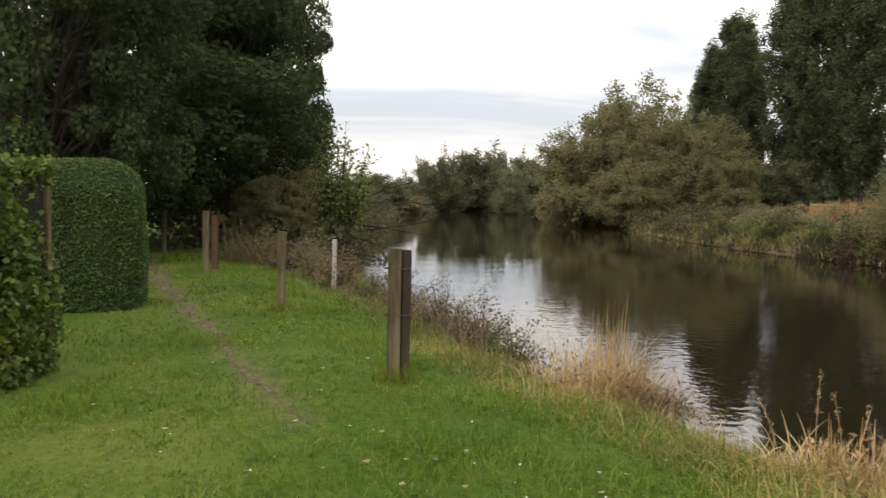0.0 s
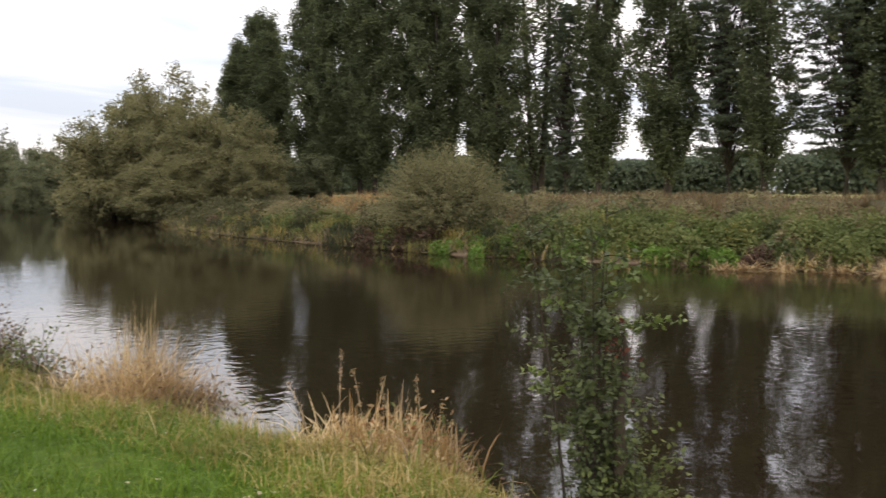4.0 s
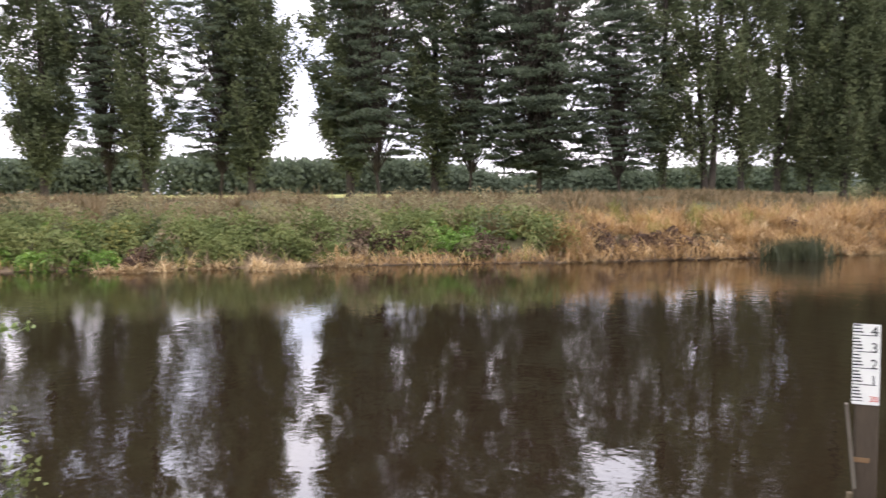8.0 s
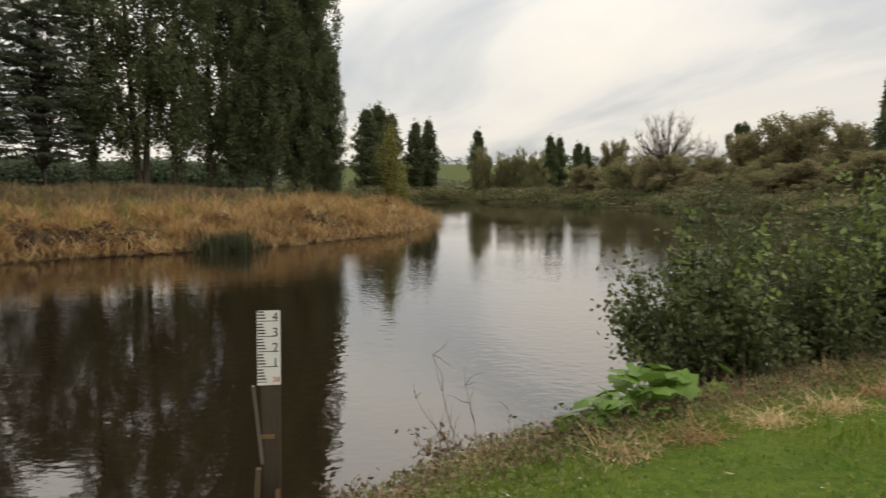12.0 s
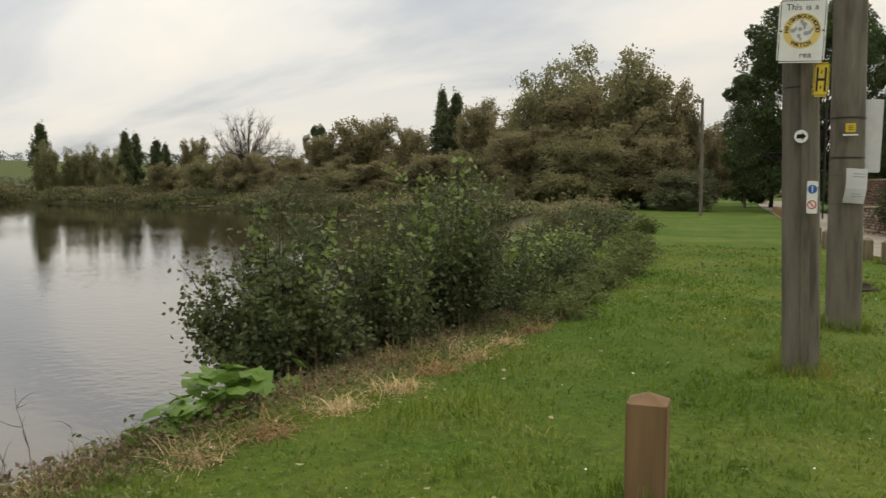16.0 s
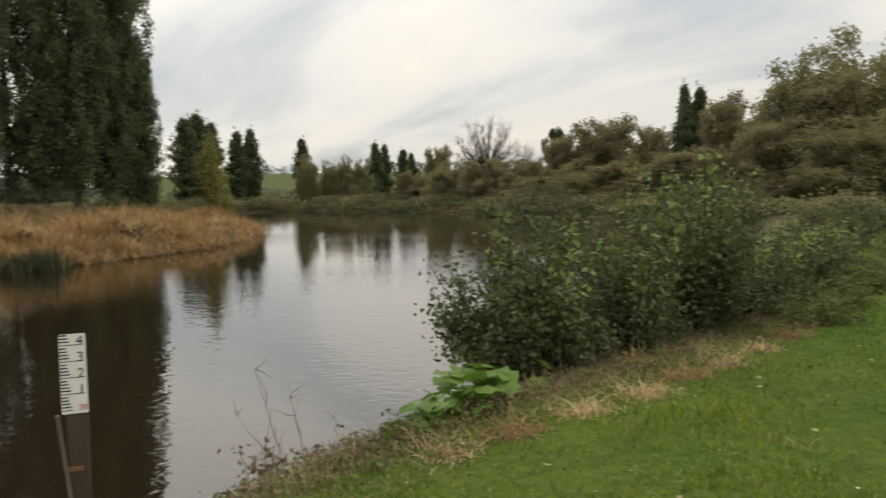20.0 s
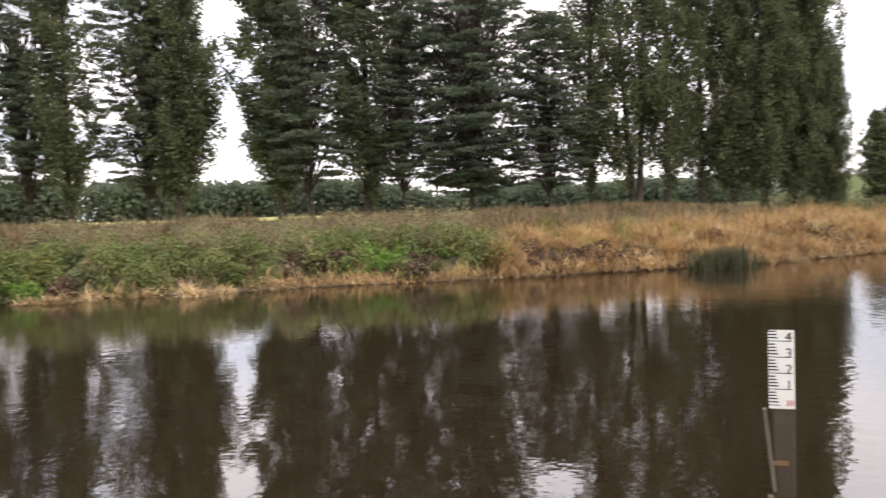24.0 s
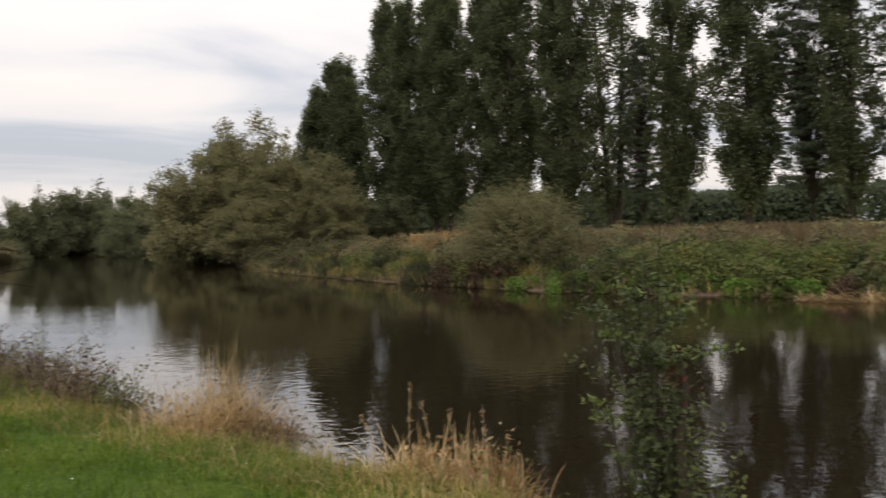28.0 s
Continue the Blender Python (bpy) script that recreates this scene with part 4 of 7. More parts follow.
# mounded clumps along the bank, each one a dome of leaves or of drooping strands
def leaf_mounds(name, centres, rad, per, leaf, material, label, seed):
    g = np.random.default_rng(seed)
    n = len(centres) * per
    r = np.repeat(rad * g.uniform(0.55, 1.35, len(centres)), per)
    d = unit(g.normal(size=(n, 3)))
    d[:, 2] = np.abs(d[:, 2])
    c = np.repeat(centres, per, 0) + d * (r * g.uniform(0.75, 1.08, n))[:, None] * [1, 1, 1.5]
    return stuff(name, leaf_mesh(name, g, c, leaf, material, 0.55, 0.15, 0.4), label, "plants")


def strand_mounds(name, centres, length, per, width, material, label, seed, lift=1.0):
    g = np.random.default_rng(seed)
    n = len(centres) * per
    ln = np.repeat(length * g.uniform(0.5, 1.3, len(centres)), per) * g.uniform(0.6, 1.1, n)
    foot = np.repeat(centres, per, 0) + np.c_[g.normal(size=(n, 2)) * 0.12, np.zeros(n)]
    return stuff(name, arch_mesh(name, g, foot, ln, width, g.uniform(0, 6.28, n), np.clip(lift + g.normal(size=n) * 0.25, 0.2, 1.5), material), label, "reeds")


for nm, n, d0, d1, lo, hi, rad, per, leaf, mt, sd_, lab in (
    ("nettle_mound", 190, 0.3, 4.2, 6.5, 27, 0.62, 300, 0.15, LEAF_NETTLE, 21, "mounds of green nettles on the far bank"),
    ("weed_mound", 46, 0.2, 4.0, 6.0, 62, 0.6, 260, 0.15, LEAF_BUSH, 22, "mounds of dark green weeds on the far bank"),
    ("olive_mound", 130, 1.8, 9.0, 6, 62, 0.75, 280, 0.15, LEAF_RUSSET, 23, "mounds of olive brown growth on the far bank"),
    ("sallow_mound", 60, 0.3, 6.0, 22, 62, 0.8, 230, 0.19, LEAF_THICKET, 29, "mounds of grey green growth on the far bank"),
    ("yellow_mound", 48, 0.8, 5.0, 6, 26, 0.55, 220, 0.14, LEAF_YELLOW, 24, "yellowing weeds on the far bank"),
    ("dark_mound", 16, 0.0, 1.2, -16, 60, 0.45, 200, 0.15, STEM_BROWN, 25, "dark withered brush at the far waterline"),
):
    leaf_mounds(nm, strip(BANK, n, rng, d0, d1, lo, hi), rad, per, leaf, mt, lab, sd_)
strand_mounds("reed_mound", strip(BANK, 300, rng, 0.1, 6.0, -17, 7.5), 1.3, 110, 0.035, BLADE_TAN, "slumped domes of tan reed on the far bank", 26, 0.85)
strand_mounds("pale_reed_mound", strip(BANK, 60, rng, 0.1, 3.0, -17, 9), 1.0, 110, 0.035, BLADE_DRY, "pale straw domes at the far waterline", 27, 0.7)
strand_mounds("green_grass_mound", strip(BANK, 70, rng, 1.5, 8.0, -17, 9), 0.9, 100, 0.035, BLADE_BANK, "straw-green grass domes among the reeds", 30)
leaf_mounds("withered_mound", strip(BANK, 9, rng, 0.2, 3.0, -16, 3), 0.42, 200, 0.13, DEAD_BRUSH, "dark withered docks among the reeds", 31)
strand_mounds("grass_mound", strip(BANK, 300, rng, 2.2, 11.0, 5, 62), 1.0, 90, 0.035, BLADE_MEADOW, "drooping domes of brown grass on the far bank", 28)
# overhanging fringe: slumped pale and brown strands along the waterline
for nm, n, lo, hi, mt, lab in (("reed_fringe", 5000, -18, 7.5, BLADE_TAN, "slumped tan reeds hanging to the far water"), ("grass_fringe", 900, 7.5, 62, BLADE_BANK, "straw and green grass hanging to the far water"), ("brown_fringe", 2000, -18, 62, STEM_BROWN, "dark dead strands hanging to the far water")):
    p, nrm_ = along(BANK, n, rng, lo, hi)
    clump = 0.5 + 0.5 * wavy(p, 1.1, len(nm))
    p = p + rng.normal(size=p.shape) * 0.35
    p = np.c_[p, np.maximum(land(p), 0.02) + rng.uniform(0, 0.25, len(p)) * clump]
    stuff(nm, arch_mesh(nm, rng, p, rng.uniform(0.35, 0.95, len(p)) * (0.5 + clump), 0.035, rng.uniform(0, 6.28, len(p)), rng.uniform(0.35, 1.2, len(p)), mt), lab, "reeds")
def spots(places, r, n):
    q = np.repeat(np.array(places, float), n, 0) + rng.normal(size=(len(places) * n, 2)) * r
    return np.c_[q, np.maximum(land(q), 0.0)]


# sedges and rank grass along the waterline by the osier and further upstream
tussocks("sedge_bed", strip(BANK, 150, rng, 0.0, 2.0, 27, 62), 60, 0.9, 0.25, 0.5, 0.035, BLADE_RUSH, "dark sedge along the far waterline", "sedge", 33)
tussocks("sedge_bed", strip(BANK, 170, rng, 0.2, 3.5, 27, 62), 60, 0.75, 0.3, 0.8, 0.035, BLADE_BANK, "yellowing sedge along the far waterline", "sedge", 34)
leaf_mounds("nettle_mound", strip(BANK, 60, rng, 0.2, 3.0, 26, 50), 0.5, 240, 0.15, LEAF_NETTLE, "mounds of green nettles on the far bank", 35)
# added dark clumps: their colour stands in for the overhang's shade at the waterline
leaf_mounds("dark_mound", spots([(17.9, 33.6), (18.3, 32.6), (17.6, 34.8), (17.4, 35.9)], 0.35, 4), 0.5, 240, 0.13, DEAD_BRUSH, "dark brush standing in for shade under the osier bush", 36)
# dark rush clumps at the water's edge
for x, y, r, n, h in ((33.0, -1.0, 0.55, 420, 1.0), (33.4, -1.9, 0.6, 420, 1.15), (16.9, 37.6, 0.8, 500, 1.1), (20.3, 25.6, 0.6, 300, 0.6)):
    q = np.c_[x + rng.normal(size=n) * r * 0.6, y + rng.normal(size=n) * r * 0.6, np.full(n, -0.05)]
    ob = stuff("rush_clump", blade_mesh("rush_clump", rng, q, h * rng.uniform(0.3, 1.0, n), 0.04, 0.4, BLADE_RUSH), "dark green rush clump standing in the shallows", "rushes")
# heaps of dead brush, straw patches and fresh green patches that stand out along the waterline
leaf_mounds("dead_brush", spots([(23.0, 19.0), (28.0, 12.8), (28.7, 12.0), (31.6, 4.9), (32.1, 4.2), (32.6, 3.3), (32.9, 2.6), (29.2, 9.0)], 0.45, 6), 0.40, 220, 0.13, DEAD_BRUSH, "heap of dark dead brush at the waterline", 51)
strand_mounds("straw_patch", spots([(23.4, 18.0), (24.0, 17.3), (25.0, 14.9), (26.3, 13.6), (30.4, 6.1), (30.9, 5.4), (33.4, 1.2), (36.4, -3.0), (37.4, -4.2), (22.4, 18.6), (24.6, 15.2)], 0.35, 3), 0.8, 130, 0.04, BLADE_DRY, "slumped pale straw at the far waterline", 52, 0.5)
leaf_mounds("fresh_growth", spots([(22.8, 23.0), (24.0, 22.4), (28.9, 11.2), (30.4, 9.4), (19.2, 28.4), (20.0, 27.1), (21.9, 22.4), (22.9, 20.4), (21.2, 24.6), (18.4, 30.2), (21.0, 25.8), (29.6, 10.4)], 0.55, 6), 0.36, 190, 0.13, LEAF_FRESH, "low patch of fresh bright green growth", 53)
# a bleached fallen trunk end by the shrub, and broken straw on the waterline
log_v = tube_mesh("log", [limb(np.random.default_rng(3), (18.5, 32.4, 0.12), (0.35, -1, 0.05), 2.2, 0.16, 0.1, 6)], plain("pale_log", (0.42, 0.30, 0.20), 0.85), 9)
tagged(new("driftwood_log", log_v), "pale stripped log lying at the far waterline", "log")
# pink-brown seed plumes
p = np.c_[rng.normal(size=700) * 1.6 + 22.5, rng.normal(size=700) * 2.2 + 50, np.zeros(700)]
p[:, 2] = land(p)
stuff("plume_patch", blade_mesh("plume_patch", rng, p, rng.uniform(0.9, 1.5, 700), 0.09, 0.3, BLADE_TAN), "patch of pale seed plumes on the far bank", "reeds")
# undergrowth below the trees on the further shores
for line, lo, hi, n, spread, tall_, mt in ((RIVER_NEAR[27:42], -60, 10, 620, 5, 1.5, LEAF_THICKET), (RIVER_NEAR[27:42], -60, 10, 420, 5, 1.3, LEAF_RUSSET), (RIVER_NEAR[27:42], -60, 10, 260, 4, 0.8, LEAF_BUSH), (RIVER_NEAR[27:42], -60, 10, 200, 3, 0.6, LEAF_NETTLE),
                                          (RIVER_NEAR[1:8], 22, 190, 420, 5, 1.3, LEAF_THICKET), (RIVER_NEAR[1:8], 60, 190, 160, 5, 0.7, LEAF_NETTLE), (RIVER_FAR[18:26], 60, 190, 420, 8, 1.3, LEAF_THICKET), (RIVER_FAR[1:6], -14, 30, 160, 6, 0.7, LEAF_THICKET)):
    c = strip(line, n, rng, 0.2, spread, lo, hi)
    # the mown lawn stays clear of it
    c = c[~((c[:, 1] < -14) & (c[:, 0] < 13 + (c[:, 1] + 17) * -0.64))]
    k = 90
    big = np.repeat(np.clip(0.55 + 0.9 * wavy(c, 0.35, n) + rng.uniform(-0.2, 0.3, len(c)), 0.12, 1.5) * tall_, k)
    cen = np.repeat(c, k, 0) + rng.normal(size=(len(c) * k, 3)) * [0.8, 0.8, 0] + np.c_[np.zeros((len(c) * k, 2)), rng.uniform(0, 1, len(c) * k) * big]
    stuff("shore_thicket", leaf_mesh("shore_thicket", rng, cen, 0.26, mt, 0.6), "tangled bank growth below the trees", "undergrowth")
# hedge and trees far behind the row, across the field
g2 = np.random.default_rng(91)
u = g2.uniform(0, 1, 520)
c = np.stack([60 + 150 * u + g2.normal(size=520) * 1.5, 190 - 205 * u + g2.normal(size=520) * 1.5], 1)
k = 230
hgt = np.repeat(6.6 + 1.6 * wavy(c, 0.12) + rng.uniform(-0.5, 0.9, len(c)), k)
cen = np.repeat(np.c_[c, land(c)], k, 0) + rng.normal(size=(len(c) * k, 3)) * [1.8, 1.8, 0] + np.c_[np.zeros((len(c) * k, 2)), rng.uniform(0, 1, len(c) * k) ** 0.8 * hgt]
stuff("field_hedge", leaf_mesh("field_hedge", rng, cen, 0.8, LEAF_MAPLE, 0.7), "dark field hedge across the meadow", "hedge")

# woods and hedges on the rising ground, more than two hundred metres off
# those past 400 m have haze mixed into their leaf colour
for name, r0, a0, a1, n, h, mt in (("far_woods", 250, 96, 128, 90, 3, LEAF_SALLOW), ("far_woods", 430, 92, 132, 110, 5, HAZED_LEAF), ("far_woods", 860, 85, 170, 260, 9, HAZED_LEAF), ("far_woods", 240, 150, 172, 90, 8, LEAF_SALLOW)):
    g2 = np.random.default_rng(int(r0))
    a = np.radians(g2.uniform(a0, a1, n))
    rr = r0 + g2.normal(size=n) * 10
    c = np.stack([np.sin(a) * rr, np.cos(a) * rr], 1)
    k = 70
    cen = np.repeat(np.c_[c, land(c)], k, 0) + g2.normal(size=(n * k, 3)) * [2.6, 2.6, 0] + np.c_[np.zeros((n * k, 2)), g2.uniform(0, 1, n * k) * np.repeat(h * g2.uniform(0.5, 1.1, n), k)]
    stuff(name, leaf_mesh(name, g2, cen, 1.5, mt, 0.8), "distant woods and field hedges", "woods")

# ---- lawn, near bank and its plants ----
def bush(name, label, seed, x, y, height, radius, stems, leaves, leaf, material, base=None, spread=1.0, up=0.6, aspect=0.6, category="bush", sink=0.05, fluff=0.05, low=0.2, stem_r=0.012, shoots=0):
    """A bush of many arching stems with leaves set along them."""
    g = np.random.default_rng(seed)
    z = (float(land([(x, y)])[0]) if base is None else base) - sink
    ob = thing(name, Matrix.Translation((x, y, z)), label, category)
    paths, cen = [], []
    for k in range(stems):
        az = g.uniform(0, 2 * np.pi)
        out = radius * math.sqrt(g.uniform(0.02, 1)) * spread
        h = height * (g.uniform(0.5, 0.9) if k % 6 else g.uniform(1.0, 1.2)) * (1 - 0.25 * (out / radius) ** 2)
        s = np.array([math.cos(az) * out * 0.25, math.sin(az) * out * 0.25, 0])
        m = np.array([math.cos(az) * out * 0.55, math.sin(az) * out * 0.55, h * up])
        e = np.array([math.cos(az) * out, math.sin(az) * out, h]) + g.normal(size=3) * 0.05
        t = np.linspace(0, 1, 7)[:, None]
        path = (1 - t) ** 2 * s + 2 * t * (1 - t) * m + t**2 * e
        paths.append([(p, stem_r * (1 - 0.8 * q)) for p, q in zip(path, t[:, 0])])
        n = max(3, int(leaves / stems))
        for side in range(3):
            t0 = g.uniform(low, 0.9)
            f = (1 - t0) ** 2 * s + 2 * t0 * (1 - t0) * m + t0**2 * e
            tip = f + unit(g.normal(size=3) + [0, 0, 0.5]) * radius * g.uniform(0.15, 0.4)
            paths.append([(f + (tip - f) * q, stem_r * 0.4 * (1 - 0.7 * q)) for q in (0, 0.5, 1)])
            q = g.uniform(0, 1, n // 4)[:, None]
            cen.append(f + (tip - f) * q + g.normal(size=(n // 4, 3)) * fluff)
        q = g.uniform(low, 1, n // 4)[:, None]
        cen.append((1 - q) ** 2 * s + 2 * q * (1 - q) * m + q**2 * e + g.normal(size=(n // 4, 3)) * fluff)
    tips = []
    for k in range(shoots):
        az, out = g.uniform(0, 2 * np.pi), radius * math.sqrt(g.uniform(0.02, 0.9))
        s = np.array([math.cos(az) * out * 0.6, math.sin(az) * out * 0.6, height * 0.45])
        p = limb(g, s, (math.cos(az) * 0.35 * out / radius + g.normal() * 0.1, math.sin(az) * 0.35 * out / radius + g.normal() * 0.1, 1), height * g.uniform(0.4, 0.68), 0.006, 0.18, 10)
        paths.append(p)
        for q, _ in p[2:]:
            tips.append(q + g.normal(size=(5, 3)) * 0.05)
    part("stem_frame", tube_mesh("stem_frame", paths, BARK, 5), None, ob)
    if tips:
        part("shoot_leaves", leaf_mesh("shoot_leaves", g, np.concatenate(tips), 0.085, LEAF_SHOOT, 0.6, 0.1, 0.5), None, ob, "pale young leaves on upright shoots")
    part("foliage", leaf_mesh("foliage", g, np.concatenate(cen), leaf, material, aspect, 0.15, 0.3), None, ob)
    return ob



# pale alder on the bank upstream, beside the dark oaks
bush("alder_tree", "light green alder leaning over the bank", 81, -3.55, 28.5, 4.6, 1.3, 60, 5200, 0.13, LEAF_SHOOT, low=0.45, stem_r=0.03, fluff=0.12, category="tree")
bush("sallow_bush", "dark olive sallow bush hanging over the water", 82, -4.9, 26.8, 2.7, 1.2, 60, 5500, 0.10, LEAF_RUSSET, low=0.05, stem_r=0.02, fluff=0.15)
bush("sallow_bush", "dark olive sallow bush hanging over the water", 83, -4.7, 31.5, 2.6, 1.1, 60, 5500, 0.10, LEAF_RUSSET, low=0.05, stem_r=0.02, fluff=0.15)

# the two edges of the lane
LANE_LEFT = [(-2, -11.5), (3.2, -17.6), (4.95, -19.2), (8.4, -22.4), (14, -31.5), (22.2, -47.5), (40, -81), (62, -124)]
LANE_RIGHT = [(-4.5, -14.5), (0.5, -20.5), (4.2, -24), (8.0, -29.0), (12.0, -36.0), (19.8, -50), (37, -84), (59, -127)]
rng = np.random.default_rng(8)
# lawn blades, thinning with distance from where one stands
n = 470000
ang = rng.uniform(0, 2 * np.pi, n)
ang2 = rng.uniform(radians(-80), radians(172), n)
rad = 25 * rng.uniform(0, 1, n) ** 1.2
ang = np.where(rng.uniform(0, 1, n) < smooth01((rad - 2.0) / 6.0) * 0.85, ang2, ang)
p = np.stack([np.sin(ang) * rad, np.cos(ang) * rad], 1)
n = len(p)
d, _ = shore(p)
path_d = seg_dist(p, PATH_LINE)
ok = (d > 1.0) & ~inside(p, LANE_LEFT + LANE_RIGHT[::-1]) & ((path_d > 0.10 + 0.010 * np.clip(p[:, 1] - 6, 0, 14) + 0.06 * wavy(p, 3.0)) | (rng.uniform(0, 1, n) < 0.32)) & ~((p[:, 0] < -2.9) & (p[:, 1] > 6.4) & (p[:, 1] < 7.5))
p, rad, d = p[ok], np.hypot(*p[ok].T), d[ok]
tuft = 0.62 + 0.55 * wavy(p, 1.7, 2) + 0.5 * wavy(p, 5.3, 7)
tall = np.clip(tuft, 0.25, 1.5) * rng.uniform(0.03, 0.085, len(p)) * (1 + 1.0 * np.clip(1.9 - d, 0, 1))
stuff("lawn_grass", blade_mesh("lawn_grass", rng, np.c_[p, land(p)], tall, 0.0065 * np.maximum(1, rad / 6), 1.15, BLADE_GREEN), "short mown lawn grass", "grass")

c = np.c_[p, land(p)][:: 9]
c = c[wavy(c, 0.9, 3) + 0.5 * wavy(c, 2.7, 1) > 0.0][:24000]
c[:, 2] += rng.uniform(0.02, 0.06, len(c))
stuff("lawn_weeds", leaf_mesh("lawn_weeds", rng, c, 0.028 * np.maximum(1, np.hypot(c[:, 0], c[:, 1]) / 8), LEAF_NETTLE, 0.8, 0, 0.9), "clover and small weeds in the lawn", "weeds")
EDGE = RIVER_NEAR[5:27]
NEAR_EDGE = RIVER_NEAR[8:24]
# long grass along the top of the bank, green to straw
p = strip(NEAR_EDGE, 7000, rng, 0.75, 1.9, 0.5, 14, 0.9)
stuff("bank_edge_grass", blade_mesh("bank_edge_grass", rng, p, rng.uniform(0.05, 0.16, len(p)), 0.006, 1.7, BLADE_BANK), "longer straw-tipped grass along the bank top", "grass")
p = strip(EDGE, 12000, rng, 0.5, 1.9, 12, 48)
stuff("bank_edge_grass", blade_mesh("bank_edge_grass", rng, p, rng.uniform(0.08, 0.24, len(p)), 0.007, 1.2, BLADE_BANK), "longer straw-tipped grass along the bank top", "grass")
for mt, n, nm, lab in ((BLADE_BANK, 4200, "bent_grass", "bent yellowing grass along the bank top"), (BLADE_DRY, 500, "bent_straw", "bent straw along the bank top")):
    p = strip(NEAR_EDGE, n, rng, 0.65, 1.75, 1.2, 9.5, 1.2)
    stuff(nm, arch_mesh(nm, rng, p, rng.uniform(0.12, 0.34, len(p)), 0.0065, rng.uniform(0, 6.28, len(p)), np.clip(0.65 + rng.normal(size=len(p)) * 0.35, 0.15, 1.4), mt), lab, "grass")
# dead bramble tangle on the bank face
p = strip(NEAR_EDGE, 1000, rng, 0.05, 0.9, 6.9, 16)
stuff("bramble_tangle", blade_mesh("bramble_tangle", rng, p, rng.uniform(0.12, 0.42, len(p)), 0.008, 1.0, STEM_BROWN), "brown dead bramble tangle on the bank face", "brambles")
c = strip(NEAR_EDGE, 4200, rng, 0.1, 1.0, 7.6, 16)
c[:, 2] += rng.uniform(0.02, 0.38, len(c))
stuff("bramble_leaves", leaf_mesh("bramble_leaves", rng, c, 0.045, STEM_BROWN, 0.6), "withered bramble leaves on the bank face", "brambles")
p = strip(NEAR_EDGE, 5200, rng, 0.25, 1.45, -9, 1.0)
stuff("bramble_tangle", blade_mesh("bramble_tangle", rng, p, rng.uniform(0.05, 0.22, len(p)), 0.006, 1.1, STEM_BROWN), "brown dead bramble tangle on the bank face", "brambles")


def reed_clump(name, x, y, z, n, height, r, lift, width, material, label, seed, bias=None):
    """A clump of fine dead strands; lift is their mean rise in radians, bias the way that most lean."""
    g = np.random.default_rng(seed)
    q = np.c_[x + g.normal(size=n) * r, y + g.normal(size=n) * r, np.full(n, z)]
    q[:, 2] = np.maximum(land(q), z)
    way_ = g.uniform(0, 2 * np.pi, n) if bias is None else bias + g.normal(size=n) * 0.9
    up_ = np.clip(lift + g.normal(size=n) * 0.3, 0.1, 1.52)
    return stuff(name, arch_mesh(name, g, q, height * g.uniform(0.35, 1.0, n), width, way_, up_, material), label, "dry grass")


DRY, EDGE_LAB = "pale dry grass clump bent over the bank", "flattened straw along the bank top"
TATTER = "upright straw-coloured dead grass with leaf tatters"
for k, (x, y, n, h, r, lift, mt) in enumerate([(1.35, 7.95, 900, 0.85, 0.2, 0.7, BLADE_DRY), (1.6, 7.85, 1100, 0.95, 0.18, 0.75, BLADE_DRY), (1.2, 8.1, 500, 0.5, 0.22, 0.5, STEM_BROWN), (1.75, 7.7, 900, 0.8, 0.2, 0.45, BLADE_TAN), (1.5, 7.7, 1000, 0.7, 0.25, 0.4, BLADE_TAN), (1.9, 7.5, 500, 0.5, 0.15, 0.5, STEM_BROWN), (1.62, 7.95, 90, 1.05, 0.10, 1.4, BLADE_DRY)]):
    reed_clump("dry_grass_clump", x, y, 0.62, n, h, r, lift, 0.007, mt, DRY, k)
for k, (x, y, n, h, r, lift, mt) in enumerate([(2.50, 5.5, 560, 0.58, 0.13, 0.85, BLADE_DRY), (2.66, 5.35, 620, 0.62, 0.13, 1.0, BLADE_TAN), (2.82, 5.2, 640, 0.62, 0.14, 1.0, BLADE_DRY), (2.96, 5.1, 520, 0.58, 0.12, 1.05, BLADE_TAN), (2.75, 5.25, 340, 0.42, 0.2, 0.8, STEM_BROWN), (2.8, 5.2, 200, 0.4, 0.2, 0.9, BLADE_LONG), (2.75, 5.3, 30, 0.8, 0.15, 1.42, BLADE_DRY)]):
    reed_clump("dry_grass_clump", x, y, 0.45, n, h, r, lift, 0.011, mt, TATTER, 10 + k)
for k, (x, y, z0, r, hh, mt) in enumerate([(1.5, 7.8, 0.62, 0.30, 0.5, STEM_BROWN), (1.85, 7.55, 0.5, 0.25, 0.35, STEM_BROWN), (2.75, 5.3, 0.5, 0.22, 0.5, BLADE_DRY), (2.85, 5.2, 0.5, 0.2, 0.45, LEAF_NETTLE), (2.7, 5.3, 0.6, 0.1, 0.4, ORANGE_LEAF), (2.9, 5.15, 0.6, 0.06, 0.35, ORANGE_LEAF), (1.95, 7.35, 0.45, 0.25, 0.3, LEAF_NETTLE), (2.8, 5.2, 0.45, 0.25, 0.3, DEAD_BRUSH)]):
    g = np.random.default_rng(300 + k)
    m_ = 40 if mt is ORANGE_LEAF else 200
    c = np.c_[g.normal(size=(m_, 2)) * r + [x, y], g.uniform(0.02, hh, m_) + z0]
    stuff("tattered_leaves", leaf_mesh("tattered_leaves", g, c, 0.06, mt, 0.35, 0.5), "tattered leaves among dead grass stems", "dead leaves")
